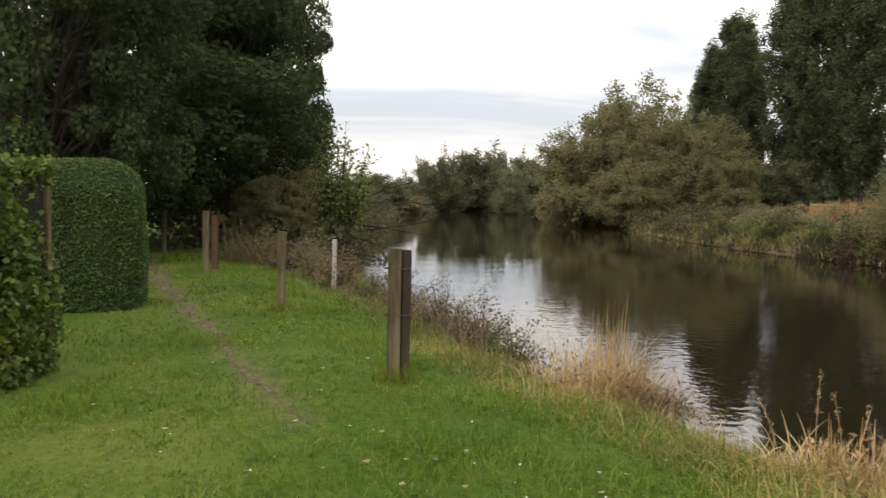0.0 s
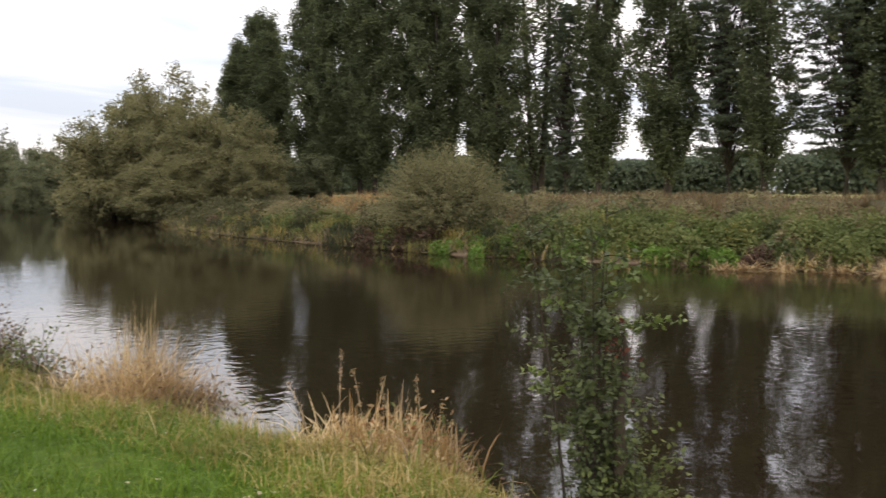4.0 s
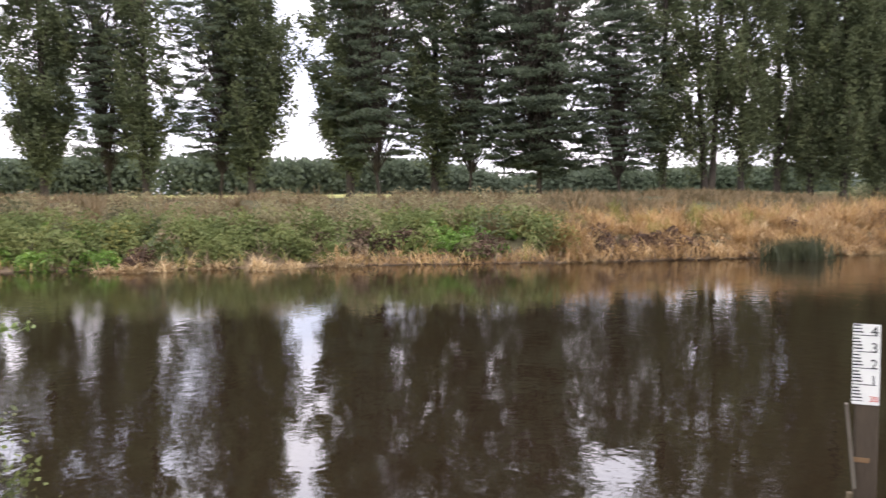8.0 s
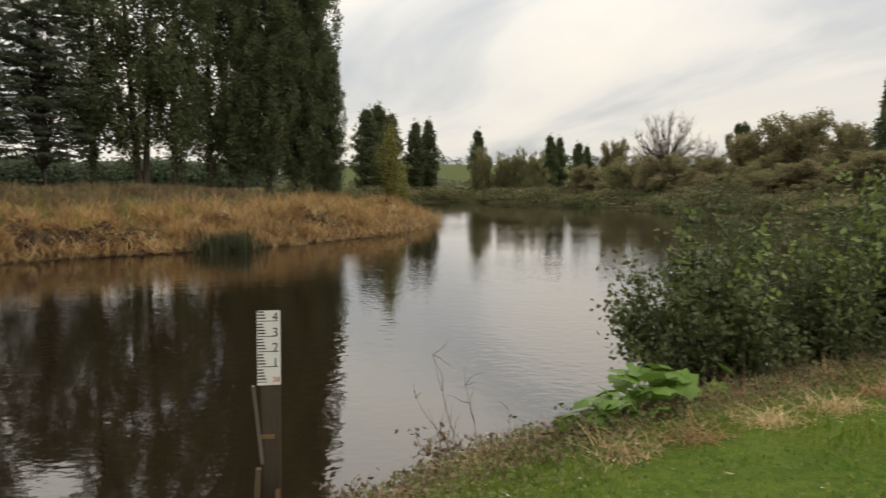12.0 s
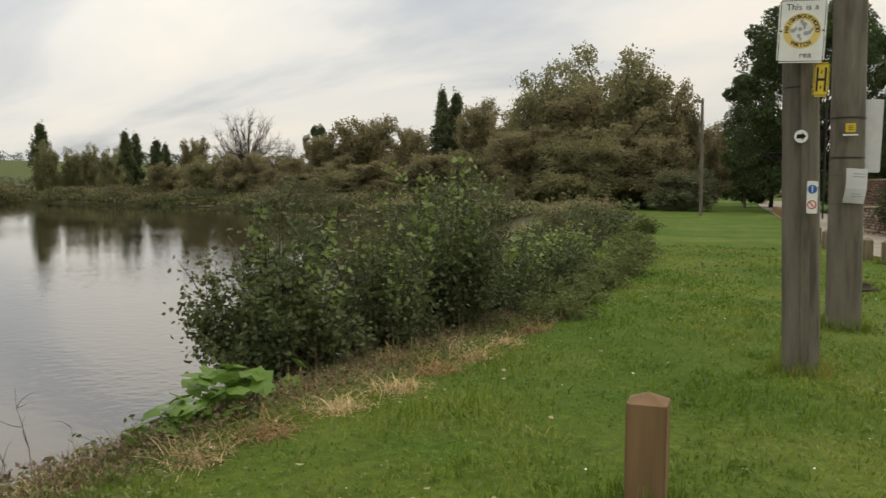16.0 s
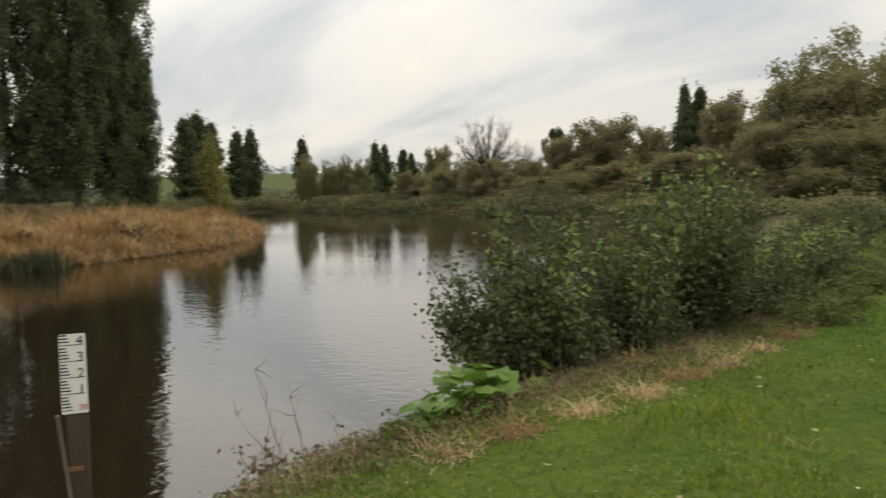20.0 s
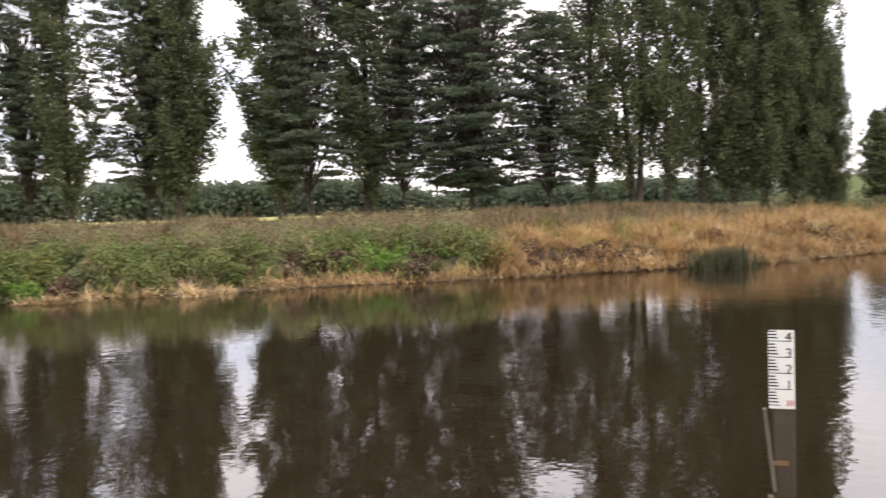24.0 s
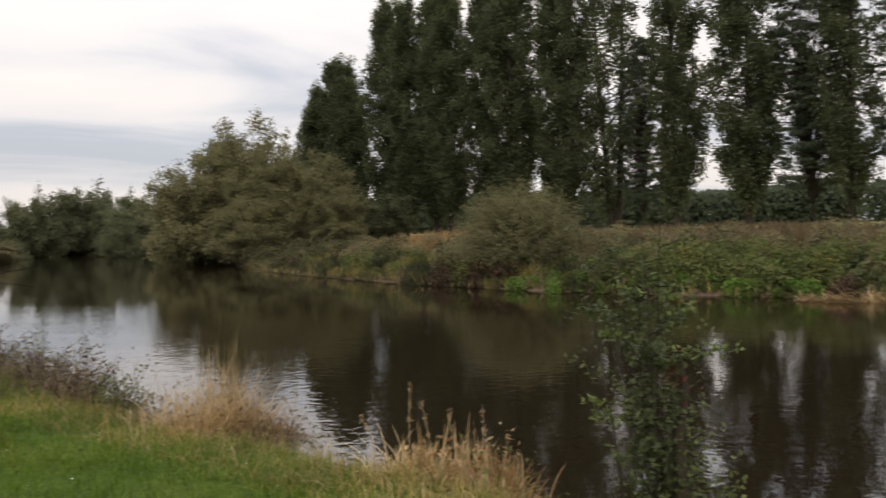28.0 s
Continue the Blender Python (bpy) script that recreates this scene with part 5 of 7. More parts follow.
reed_clump("grass_tuft", 2.7, 4.5, 0.4, 800, 0.22, 0.32, 0.7, 0.006, BLADE_BANK, "yellowing grass tuft at the bank edge", 20)
reed_clump("grass_tuft", 2.15, 5.6, 0.5, 1000, 0.26, 0.35, 0.8, 0.006, BLADE_BANK, "yellowing grass tuft at the bank edge", 21)
for k, (x, y, n, h, r) in enumerate([(0.55, 9.4, 200, 0.5, 0.25), (0.15, 10.3, 240, 0.6, 0.3), (-0.3, 11.8, 280, 0.6, 0.4), (-1.2, 14.5, 320, 0.7, 0.6), (-2.3, 17.0, 160, 0.6, 0.5), (-3.6, 22.0, 160, 0.8, 0.8)]):
    reed_clump("withered_clump", x, y, 0.35, n, h, r, 1.0, 0.008, STEM_BROWN, "brown withered dock and bramble clump", 30 + k)
    c = np.c_[np.random.default_rng(k).normal(size=(420, 2)) * r * 0.9 + [x, y], np.random.default_rng(k + 9).uniform(0.05, h * 0.7, 420) + 0.45]
    stuff("withered_leaves", leaf_mesh("withered_leaves", np.random.default_rng(k), c, 0.05, STEM_BROWN if k % 2 else LEAF_RUSSET, 0.5, 0.3), "withered brown leaves on dead stems", "dead leaves")
for k, (x, y, n, h) in enumerate([(-5.0, 21.0, 260, 1.5), (-4.4, 20.0, 160, 1.0), (-3.7, 19.0, 120, 0.7)]):
    reed_clump("rusty_grass_clump", x, y, 0.6, n, h, 0.3, 0.95, 0.014, BLADE_MEADOW, "tall rusty dead grass beside the fence", 40 + k)
for k, (x, y) in enumerate([(4.35, -0.5), (4.75, -1.3), (5.1, -2.0), (5.3, -2.6), (5.55, -3.3), (5.72, -4.1), (5.8, -4.8), (5.98, -5.6), (6.3, -6.5), (6.75, -7.6), (7.4, -9.0), (8.3, -10.8)]):
    reed_clump("straw_tuft", x, y, 0.45, 140, 0.26, 0.22, 0.35, 0.006, BLADE_DRY, EDGE_LAB, 60 + k)
    reed_clump("dead_bramble_mat", x + 0.35, y + 0.12, 0.3, 500, 0.35, 0.26, 0.6, 0.006, STEM_BROWN, "mat of dead brown bramble at the bank edge", 80 + k)

# scrubby bramble and sallow growth on the bank face upstream
for k, (x, y, r, mt) in enumerate([(-4.3, 20.2, 0.7, LEAF_RUSSET), (-3.4, 18.6, 0.6, STEM_BROWN), (-2.6, 17.2, 0.6, LEAF_RUSSET), (-1.9, 15.6, 0.5, STEM_BROWN), (-1.2, 14.0, 0.4, LEAF_NETTLE), (-0.6, 12.6, 0.5, STEM_BROWN), (0.0, 11.3, 0.5, LEAF_RUSSET), (0.4, 9.7, 0.5, STEM_BROWN), (0.75, 9.0, 0.42, LEAF_NETTLE), (-3.0, 20.0, 0.7, LEAF_RUSSET)]):
    bush("bramble_scrub", "scrubby bramble clump with withered leaves on the bank", 400 + k, x, y, r * 1.4, r, 40, 1300, 0.055 if y > 14 else 0.036, mt, stem_r=0.006, low=0.05, fluff=0.06)
for k, (x, y, r, mt) in enumerate([(5.25, -0.75, 0.25, STEM_BROWN), (5.55, -1.35, 0.34, STEM_BROWN), (5.85, -2.0, 0.38, STEM_BROWN), (6.15, -2.6, 0.34, STEM_BROWN), (6.45, -3.2, 0.32, LEAF_NETTLE), (6.7, -3.9, 0.34, STEM_BROWN), (6.8, -4.5, 0.36, LEAF_RUSSET)]):
    bush("dead_bramble", "dead brown bramble with shrivelled hanging leaves", 430 + k, x, y, r * 1.5, r, 26, 620, 0.05, mt, stem_r=0.005, low=0.05, fluff=0.05, up=1.0)
for k, (x, y) in enumerate([(5.35, -2.2), (5.6, -2.9), (5.75, -3.6), (5.9, -4.3), (6.1, -5.0), (6.35, -5.8), (6.7, -6.7), (7.2, -7.8)]):
    reed_clump("straw_mat", x + 0.1, y, 0.3, 700, 0.36, 0.16, 0.32, 0.006, BLADE_TAN if k % 2 else BLADE_DRY, EDGE_LAB, 460 + k)
# patches of longer, greener turf
spots_ = np.array([(0.35, 6.6), (0.9, 6.3), (-0.2, 8.2), (-1.6, 11.6), (1.5, 5.6), (1.2, 4.6), (0.2, 5.2), (-0.9, 9.4), (1.9, 4.2), (2.9, 1.0), (3.5, -1.6), (4.3, -4.6), (3.2, -6.0), (-2.8, 6.0), (-2.4, 8.8)])
q = np.repeat(spots_, 700, 0) + rng.normal(size=(len(spots_) * 700, 2)) * 0.28
q = np.c_[q, land(q)]
stuff("long_turf", arch_mesh("long_turf", rng, q, rng.uniform(0.07, 0.2, len(q)), 0.007, rng.uniform(0, 6.28, len(q)), np.clip(0.8 + rng.normal(size=len(q)) * 0.35, 0.2, 1.5), BLADE_LONG), "patches of longer green turf", "grass")
# small lush tufts all over the mown grass
q = np.stack([rng.uniform(-8, 12, 9000), rng.uniform(-16, 16, 9000)], 1)
d, _ = shore(q)
q = q[(d > 1.3) & (seg_dist(q, PATH_LINE) > 0.3) & (wavy(q, 1.1, 8) + 0.6 * wavy(q, 3.3, 1) > 0.05) & ~inside(q, LANE_LEFT + LANE_RIGHT[::-1]) & ~((q[:, 0] < -2.9) & (q[:, 1] > 6.2) & (q[:, 1] < 13))][:4200]
q = np.repeat(q, 26, 0) + rng.normal(size=(len(q) * 26, 2)) * np.repeat(rng.uniform(0.03, 0.11, len(q)), 26)[:, None]
q = np.c_[q, land(q)]
far_ = np.hypot(q[:, 0], q[:, 1])
stuff("turf_tufts", arch_mesh("turf_tufts", rng, q, rng.uniform(0.04, 0.12, len(q)), 0.007 * np.maximum(1, far_ / 7), rng.uniform(0, 6.28, len(q)), np.clip(0.75 + rng.normal(size=len(q)) * 0.35, 0.2, 1.5), BLADE_LONG), "lush tufts in the mown grass", "grass")
# straw raked along the edge of the lawn
g = np.random.default_rng(311)
for k, (x, y) in enumerate([(4.9, -2.9), (5.0, -3.5), (5.15, -4.2), (5.3, -4.9), (5.6, -5.6), (5.85, -6.3), (6.2, -7.1), (6.6, -8.0), (7.0, -8.8)]):
    reed_clump("straw_mat", x, y, 0.5, 420, 0.36, 0.11, 0.34, 0.007, (BLADE_DRY, BLADE_TAN, BLADE_DRY)[k % 3], EDGE_LAB, 480 + k)
# withered leaves and stems thick along the bank below the lawn
c = strip(NEAR_EDGE, 6000, rng, 0.1, 1.4, -8.5, 1.5)
c[:, 2] += rng.uniform(0.01, 0.12, len(c)) * (1 + 0.6 * wavy(c, 2.0))
stuff("withered_leaves", leaf_mesh("withered_leaves", rng, c, 0.04, STEM_BROWN, 0.55, 0.2), "withered brown leaves along the bank edge", "dead leaves")
c = strip(NEAR_EDGE, 3600, rng, 0.0, 0.8, -8.5, 1.5)
c[:, 2] += rng.uniform(0.02, 0.2, len(c))
stuff("dark_litter", leaf_mesh("dark_litter", rng, c, 0.045, DEAD_BRUSH, 0.5, 0.3), "dark withered leaves down the bank face", "dead leaves")
c = strip(NEAR_EDGE, 5500, rng, 0.9, 1.9, -8.5, 1.5)
c[:, 2] += rng.uniform(0.02, 0.16, len(c))
stuff("bank_weeds", leaf_mesh("bank_weeds", rng, c, 0.035, LEAF_NETTLE, 0.6, 0.1, 0.5), "small green weeds along the bank edge", "weeds")
# longer tufts left by the mower round posts and poles
for k, (x, y, r) in enumerate([(3.26, -7.62, 0.17), (3.94, -10.2, 0.22), (2.34, -3.9, 0.13), (1.46, -6.15, 0.13), (-0.4, 7.28, 0.09), (-2.17, 11.45, 0.08), (4.14, -15.98, 0.13), (4.98, -17.27, 0.13), (5.98, -18.7, 0.13), (6.83, -19.79, 0.13)]):
    g = np.random.default_rng(200 + k)
    a = g.uniform(0, 6.28, 420)
    rr = r + np.abs(g.normal(size=420)) * 0.07
    q = np.c_[x + np.cos(a) * rr, y + np.sin(a) * rr, np.zeros(420)]
    q[:, 2] = land(q)
    stuff("grass_tuft", arch_mesh("grass_tuft", g, q, g.uniform(0.08, 0.24, 420), 0.006, g.uniform(0, 6.28, 420), np.clip(1.1 + g.normal(size=420) * 0.3, 0.3, 1.5), BLADE_GREEN), "long uncut grass tuft at the foot of a post", "grass")

# ---- bushes on the near bank ----
DOGWOOD = "leafy dogwood bush with pale upright shoots on the bank"
bush("leafy_bush", DOGWOOD, 1, 6.98, -4.85, 1.85, 0.9, 100, 20000, 0.062, LEAF_BUSH, base=0.35, low=0.16, shoots=13, fluff=0.07)
bush("leafy_bush", "dark leafy bush with brown dead lower stems", 2, 7.3, -6.3, 1.75, 0.8, 80, 14000, 0.058, LEAF_BUSH, base=0.4, shoots=5, low=0.2, fluff=0.07)
bush("leafy_bush", "tall loose bush with yellowing shoot tips", 3, 7.85, -7.8, 2.35, 1.0, 100, 21000, 0.062, LEAF_BUSH, base=0.35, shoots=16, low=0.16, fluff=0.08)
bush("leafy_bush", DOGWOOD, 4, 8.5, -9.6, 1.3, 0.9, 60, 9000, 0.062, LEAF_BUSH, base=0.45, shoots=8, fluff=0.08, low=0.1)
bush("leafy_bush", DOGWOOD, 5, 9.6, -12.0, 1.25, 1.0, 70, 10000, 0.07, LEAF_BUSH, base=0.55, shoots=12, fluff=0.09, low=0.1)
bush("leafy_bush", "dark rounded bush at the edge of the lawn", 6, 11.9, -14.8, 1.15, 1.1, 60, 8000, 0.085, LEAF_BUSH, base=0.6, shoots=6, fluff=0.1, low=0.08)
bush("leafy_bush", "low russet bush at the edge of the lawn", 9, 15.2, -19.6, 1.1, 1.4, 60, 8000, 0.10, LEAF_THICKET, base=0.7, fluff=0.12, low=0.05)
bush("leafy_bush", "dark rounded bush at the edge of the lawn", 10, 19.0, -25.6, 1.2, 1.7, 60, 8000, 0.13, LEAF_BUSH, base=0.7, fluff=0.15, low=0.05)
bush("leafy_bush", "low russet bush at the edge of the lawn", 11, 24.0, -31.8, 1.3, 2.2, 70, 9000, 0.15, LEAF_RUSSET, base=0.7, fluff=0.2, low=0.05)
for k, (x, y, h) in enumerate([(7.0, -8.9, 0.38), (7.6, -10.1, 0.45), (8.4, -11.9, 0.5), (9.4, -13.8, 0.55), (10.6, -16.0, 0.6), (12.8, -19.2, 0.6), (17.0, -26.0, 0.7)]):
    bush("weed_clump", "loose green weeds at the edge of the lawn", 20 + k, x, y, h, 0.6 + 0.03 * k, 40, 2600, 0.05 + 0.006 * k, LEAF_NETTLE, low=0.05, stem_r=0.005)
# dead leaf litter and bare stems under the bushes
g = np.random.default_rng(71)
for x, y, r in ((6.75, -4.9, 0.5), (7.05, -6.2, 0.55), (7.55, -7.6, 0.6)):
    q = np.c_[g.normal(size=(240, 2)) * r * 0.6 + [x, y], np.full(240, 0.45)]
    stuff("dead_stems", blade_mesh("dead_stems", g, q, g.uniform(0.3, 0.9, 240), 0.012, 0.25, STEM_BROWN), "bare brown stems under the bushes", "stems")
    c = np.c_[g.normal(size=(500, 2)) * r * 0.7 + [x, y], g.uniform(0.4, 0.85, 500)]
    stuff("withered_leaves", leaf_mesh("withered_leaves", g, c, 0.05, DEAD_BRUSH, 0.5, 0.4), "withered dark leaves under the bushes", "dead leaves")


def stump_shrub():
    """A straggling hawthorn, a rotten trunk sleeved in ivy, and sprays of leaves standing out sideways."""
    g = np.random.default_rng(7)
    ob = thing("hawthorn_shrub", Matrix.Translation((3.36, 3.90, 0.1)), "thin straggling hawthorn shrub beside a rotten stump", "bush")
    stems, leaves, red, pale = [], [], [], []
    for k in range(9):
        top_z = (2.52, 2.42, 2.34, 2.25, 2.15, 2.0, 1.9, 1.75, 1.6)[k]
        stem = limb(g, (g.normal() * 0.05, g.normal() * 0.05, 0), (g.normal() * 0.06, g.normal() * 0.06, 1), top_z, 0.013, 0.09, 12)
        stems.append(stem)
        pts = np.array([q for q, _ in stem])
        for q in range(3, 12):
            m = int(g.integers(3, 7)) if pts[q, 2] > 1.95 else int(g.integers(5, 10))
            leaves.append(pts[q] + g.normal(size=(m, 3)) * [0.045, 0.045, 0.05])
        for _ in range(9):
            q = pts[int(g.integers(4, 11))]
            az = g.uniform(0, 6.28)
            ln = g.uniform(0.1, 0.26)
            twig = limb(g, q, (math.cos(az), math.sin(az), g.uniform(-0.1, 0.6)), ln, 0.005, 0.4, 6)
            stems.append(twig)
            tp = np.array([p_ for p_, _ in twig])
            leaves.append(np.repeat(tp[1:], 5, 0) + g.normal(size=(25, 3)) * 0.024)
    # longer sprays towards either side
    for dx, dz, ln, rise in ((-1, 1.28, 0.42, 0.12), (-1, 1.22, 0.34, 0.02), (1, 1.62, 0.5, 0.28), (1, 1.6, 0.42, 0.1), (1, 1.75, 0.3, 0.4), (-1, 1.7, 0.3, 0.35), (-1, 1.95, 0.2, 0.5), (1, 1.95, 0.2, 0.5)):
        twig = limb(g, (0, 0, dz), (0.64 * dx, -0.77 * dx, rise), ln, 0.006, 0.25, 9)
        stems.append(twig)
        tp = np.array([p_ for p_, _ in twig])
        pale.append(np.repeat(tp[2:], 6, 0) + g.normal(size=(42, 3)) * 0.022)
    red.append(np.array([0.1, -0.1, 1.55]) + g.normal(size=(70, 3)) * [0.06, 0.06, 0.12])
    part("stem_frame", tube_mesh("stem_frame", stems, BARK, 5), None, ob)
    part("foliage", leaf_mesh("foliage", g, np.concatenate(leaves), 0.042, LEAF_BUSH, 0.6, 0.1, 0.4), None, ob)
    part("spray_leaves", leaf_mesh("spray_leaves", g, np.concatenate(pale), 0.045, LEAF_SHOOT, 0.6, 0.1, 0.4), None, ob, "pale leaves on long side sprays")
    part("red_leaves", leaf_mesh("red_leaves", g, np.concatenate(red), 0.04, RED_LEAF, 0.6, 0.4), None, ob, "dark red withered leaves")
    return ob


stump_shrub()
stump = tube_mesh("rotten_stump", [[((3.44, 3.77, 0.0), 0.06), ((3.42, 3.79, 0.5), 0.05), ((3.45, 3.75, 0.9), 0.045), ((3.44, 3.76, 1.25), 0.035), ((3.47, 3.73, 1.55), 0.022), ((3.46, 3.74, 1.7), 0.008)]], WET_WOOD, 9)
tagged(new("rotten_stump", stump), "rusty brown rotten stump standing on the bank", "stump")
bush("ivy_mound", "ivy and bramble mound round a rotten stump", 8, 3.55, 3.68, 1.08, 0.36, 60, 4200, 0.04, LEAF_NETTLE, base=0.1, up=0.9, low=0.1, stem_r=0.006, fluff=0.05)
bush("ivy_mound", "dark ivy round the foot of a rotten stump", 18, 3.42, 3.82, 1.4, 0.22, 50, 3000, 0.04, LEAF_BUSH, base=0.1, up=0.8, low=0.15, stem_r=0.006, fluff=0.05)

# big bright leaves sprawling over the bank (a marrow-like plant)
def big_leaf_plant(x, y):
    g = np.random.default_rng(12)
    ob = thing("broad_leaf_plant", Matrix.Translation((x, y, 0)), "sprawling plant with broad bright green leaves", "plant")
    for k in range(120):
        u = g.uniform(-1, 1)
        px, py = u * 0.55 + g.normal() * 0.13, -u * 0.72 + g.normal() * 0.15
        pz = float(land([(x + px, y + py)])[0]) + g.uniform(0.12, 0.42) * (1 - 0.5 * abs(u))
        s = g.uniform(0.06, 0.115)
        bm = bmesh.new()
        rim = []
        for a in np.linspace(0, 2 * np.pi, 12, endpoint=False):
            r = s * (1 + 0.18 * math.cos(5 * a)) * (0.55 if abs(a - math.pi) < 0.3 else 1)
            rim.append(bm.verts.new((math.cos(a) * r, math.sin(a) * r * 0.9, -0.35 * r * r / s + 0.012 * math.cos(5 * a))))
        mid = bm.verts.new((-s * 0.15, 0, -0.012))
        for a, b2 in zip(rim, rim[1:] + rim[:1]):
            bm.faces.new((mid, a, b2))
        me = bpy.data.meshes.new("leaf")
        bm.to_mesh(me)
        bm.free()
        leaf = part("leaf", me, LEAF_FRESH, ob)
        leaf.matrix_basis = Matrix.Translation((px, py, pz)) @ Matrix.Rotation(g.uniform(0, 6.28), 4, "Z") @ Matrix.Rotation(g.uniform(-0.5, 0.7), 4, "Y") @ Matrix.Rotation(g.uniform(-0.5, 0.5), 4, "X")
    return ob


big_leaf_plant(6.0, -3.75)
# dead twiggy stems leaning out over the water
def twigs(name, x, y, n, height, seed, label, lean=0.5, material=None, r=0.006):
    g = np.random.default_rng(seed)
    z = float(land([(x, y)])[0])
    ob = thing(name, Matrix.Translation((x, y, z - 0.03)), label, "bramble")
    for k in range(n):
        main = limb(g, (g.normal() * 0.12, g.normal() * 0.12, 0), (g.normal() * lean, g.normal() * lean, 1), height * g.uniform(0.6, 1), r, 0.4, 8)
        paths = [main]
        for q in range(5):
            s = main[int(g.integers(2, 8))][0]
            paths.append(limb(g, s, g.normal(size=3) * 0.7 + [0, 0, 0.5], height * g.uniform(0.1, 0.3), r * 0.5, 0.5, 4))
        part("stem", tube_mesh("stem", paths, material or BRAMBLE_BARK, 5), None, ob)
    return ob


BRAMBLE_BARK = rough_mat("bramble_bark", [(0.3, (0.06, 0.036, 0.026)), (0.7, (0.15, 0.10, 0.07))], 8.0, 0.8, 0.3, 30.0)
STRAW_STEM = rough_mat("straw_stem", [(0.3, (0.30, 0.23, 0.13)), (0.7, (0.52, 0.43, 0.28))], 8.0, 0.7, 0.3, 30.0)
for k, (x, y, n, h) in enumerate([(5.85, -2.15, 4, 1.15), (6.2, -2.6, 5, 0.8), (5.5, -1.5, 5, 0.35), (6.45, -3.1, 4, 0.5), (5.1, -0.75, 4, 0.25), (0.55, 9.0, 4, 0.6), (0.0, 10.6, 5, 0.8), (2.0, 7.2, 3, 0.35)]):
    twigs("withered_bramble", x, y, n, h, 60 + k, "dark withered bramble stems on the bank")
# tall dead grass stalks with seed heads
def stalk(x, y, height, bend, way, head=True, seed=0):
    g = np.random.default_rng(seed)
    z = float(land([(x, y)])[0])
    ob = thing("grass_stalk", Matrix.Translation((x, y, z - 0.03)), "tall dead grass stalk with a drooping seed head", "dry grass", "dead grass stalks")
    t = np.linspace(0, 1, 9)
    pts = [np.array([math.cos(way) * bend * q**2.4, math.sin(way) * bend * q**2.4, height * (q - 0.25 * bend / height * q**4)]) for q in t]
    part("stalk", tube_mesh("stalk", [[(p, 0.0045 * (1 - 0.6 * q)) for p, q in zip(pts, t)]], STRAW_STEM, 5), None, ob)
    if head:
        c = np.repeat(np.array(pts[-3:]), 16, 0) + g.normal(size=(48, 3)) * [0.010, 0.010, 0.025]
        part("seed_head", leaf_mesh("seed_head", g, c, 0.022, BLADE_DRY, 0.25, -0.9), None, ob)["kind"] = "stuff"
    return ob


for k, (x, y, h, b, w) in enumerate([(2.62, 5.45, 0.92, 0.08, 2.6), (2.48, 5.6, 0.98, 0.03, 0.4), (2.42, 5.95, 0.85, 0.18, 2.5), (2.75, 5.3, 0.9, 0.07, 2.9), (2.92, 5.15, 1.0, 0.05, 2.3), (2.98, 5.08, 0.85, 0.05, 0.3), (3.05, 5.0, 0.75, 0.06, 1.0),
                                     (2.8, 5.35, 0.7, 0.06, 1.2), (1.45, 7.95, 0.85, 0.12, 2.4), (1.6, 7.85, 0.9, 0.1, 0.6), (1.75, 7.75, 0.8, 0.2, 0.2), (1.4, 8.0, 0.8, 0.1, 1.0), (1.55, 7.95, 0.85, 0.05, 2.0)]):
    stalk(x, y, h, b, w, seed=k)
# arching straws low on the bank
for k, (x, y, h, b, w) in enumerate([(3.72, 2.55, 0.72, 0.28, -0.6), (3.78, 2.45, 0.72, 0.35, -0.9), (3.95, 1.85, 0.7, 0.30, -0.8), (4.0, 1.75, 0.75, 0.12, 2.6), (3.62, 2.7, 0.8, 0.12, 2.4), (3.3, 3.75, 0.55, 0.35, 0.0)]):
    stalk(x, y, h, b, w, False, 30 + k)


# ---- lettering ----
def letters(text, size, parent, m, material, name="lettering", align="CENTER"):
    cu = bpy.data.curves.new(name, "FONT")
    cu.body, cu.size, cu.align_x, cu.align_y, cu.extrude = text, size, align, "CENTER", 0.0006
    tmp = bpy.data.objects.new(name, cu)
    scene.collection.objects.link(tmp)
    bpy.context.view_layer.update()
    me = bpy.data.meshes.new_from_object(tmp.evaluated_get(bpy.context.evaluated_depsgraph_get()))
    bpy.data.objects.remove(tmp)
    me.name = name
    me.materials.clear()
    ob = part(name, me, material, parent)
    ob.matrix_basis = m
    return ob


def plate(name, w, h, parent, material, x=0.0, y=0.0, z=0.0, d=0.004, r=0.0, label=""):
    """A thin upright plate in its parent's x, y, facing z."""
    bm = box(w, h, d, x, y, z)
    if r:
        bmesh.ops.bevel(bm, geom=[e for e in bm.edges if abs(e.verts[0].co.z - e.verts[1].co.z) > d * 0.5], offset=r, segments=4, affect="EDGES")
    return part(name, bm, material, parent, label)


def disc(name, r, parent, material, x=0.0, y=0.0, z=0.0, d=0.002, inner=0.0):
    bm = bmesh.new()
    n = 32
    rings = [[bm.verts.new((x + math.cos(a) * q, y + math.sin(a) * q, z + h)) for a in np.linspace(0, 2 * np.pi, n, endpoint=False)] for q, h in ((r, 0), (r, d), (max(inner, 1e-4), d), (max(inner, 1e-4), 0))]
    for a, b2 in zip(rings, rings[1:] + rings[:1]):
        for k in range(n):
            bm.faces.new((a[k], a[(k + 1) % n], b2[(k + 1) % n], b2[k]))
    return part(name, bm, material, parent)


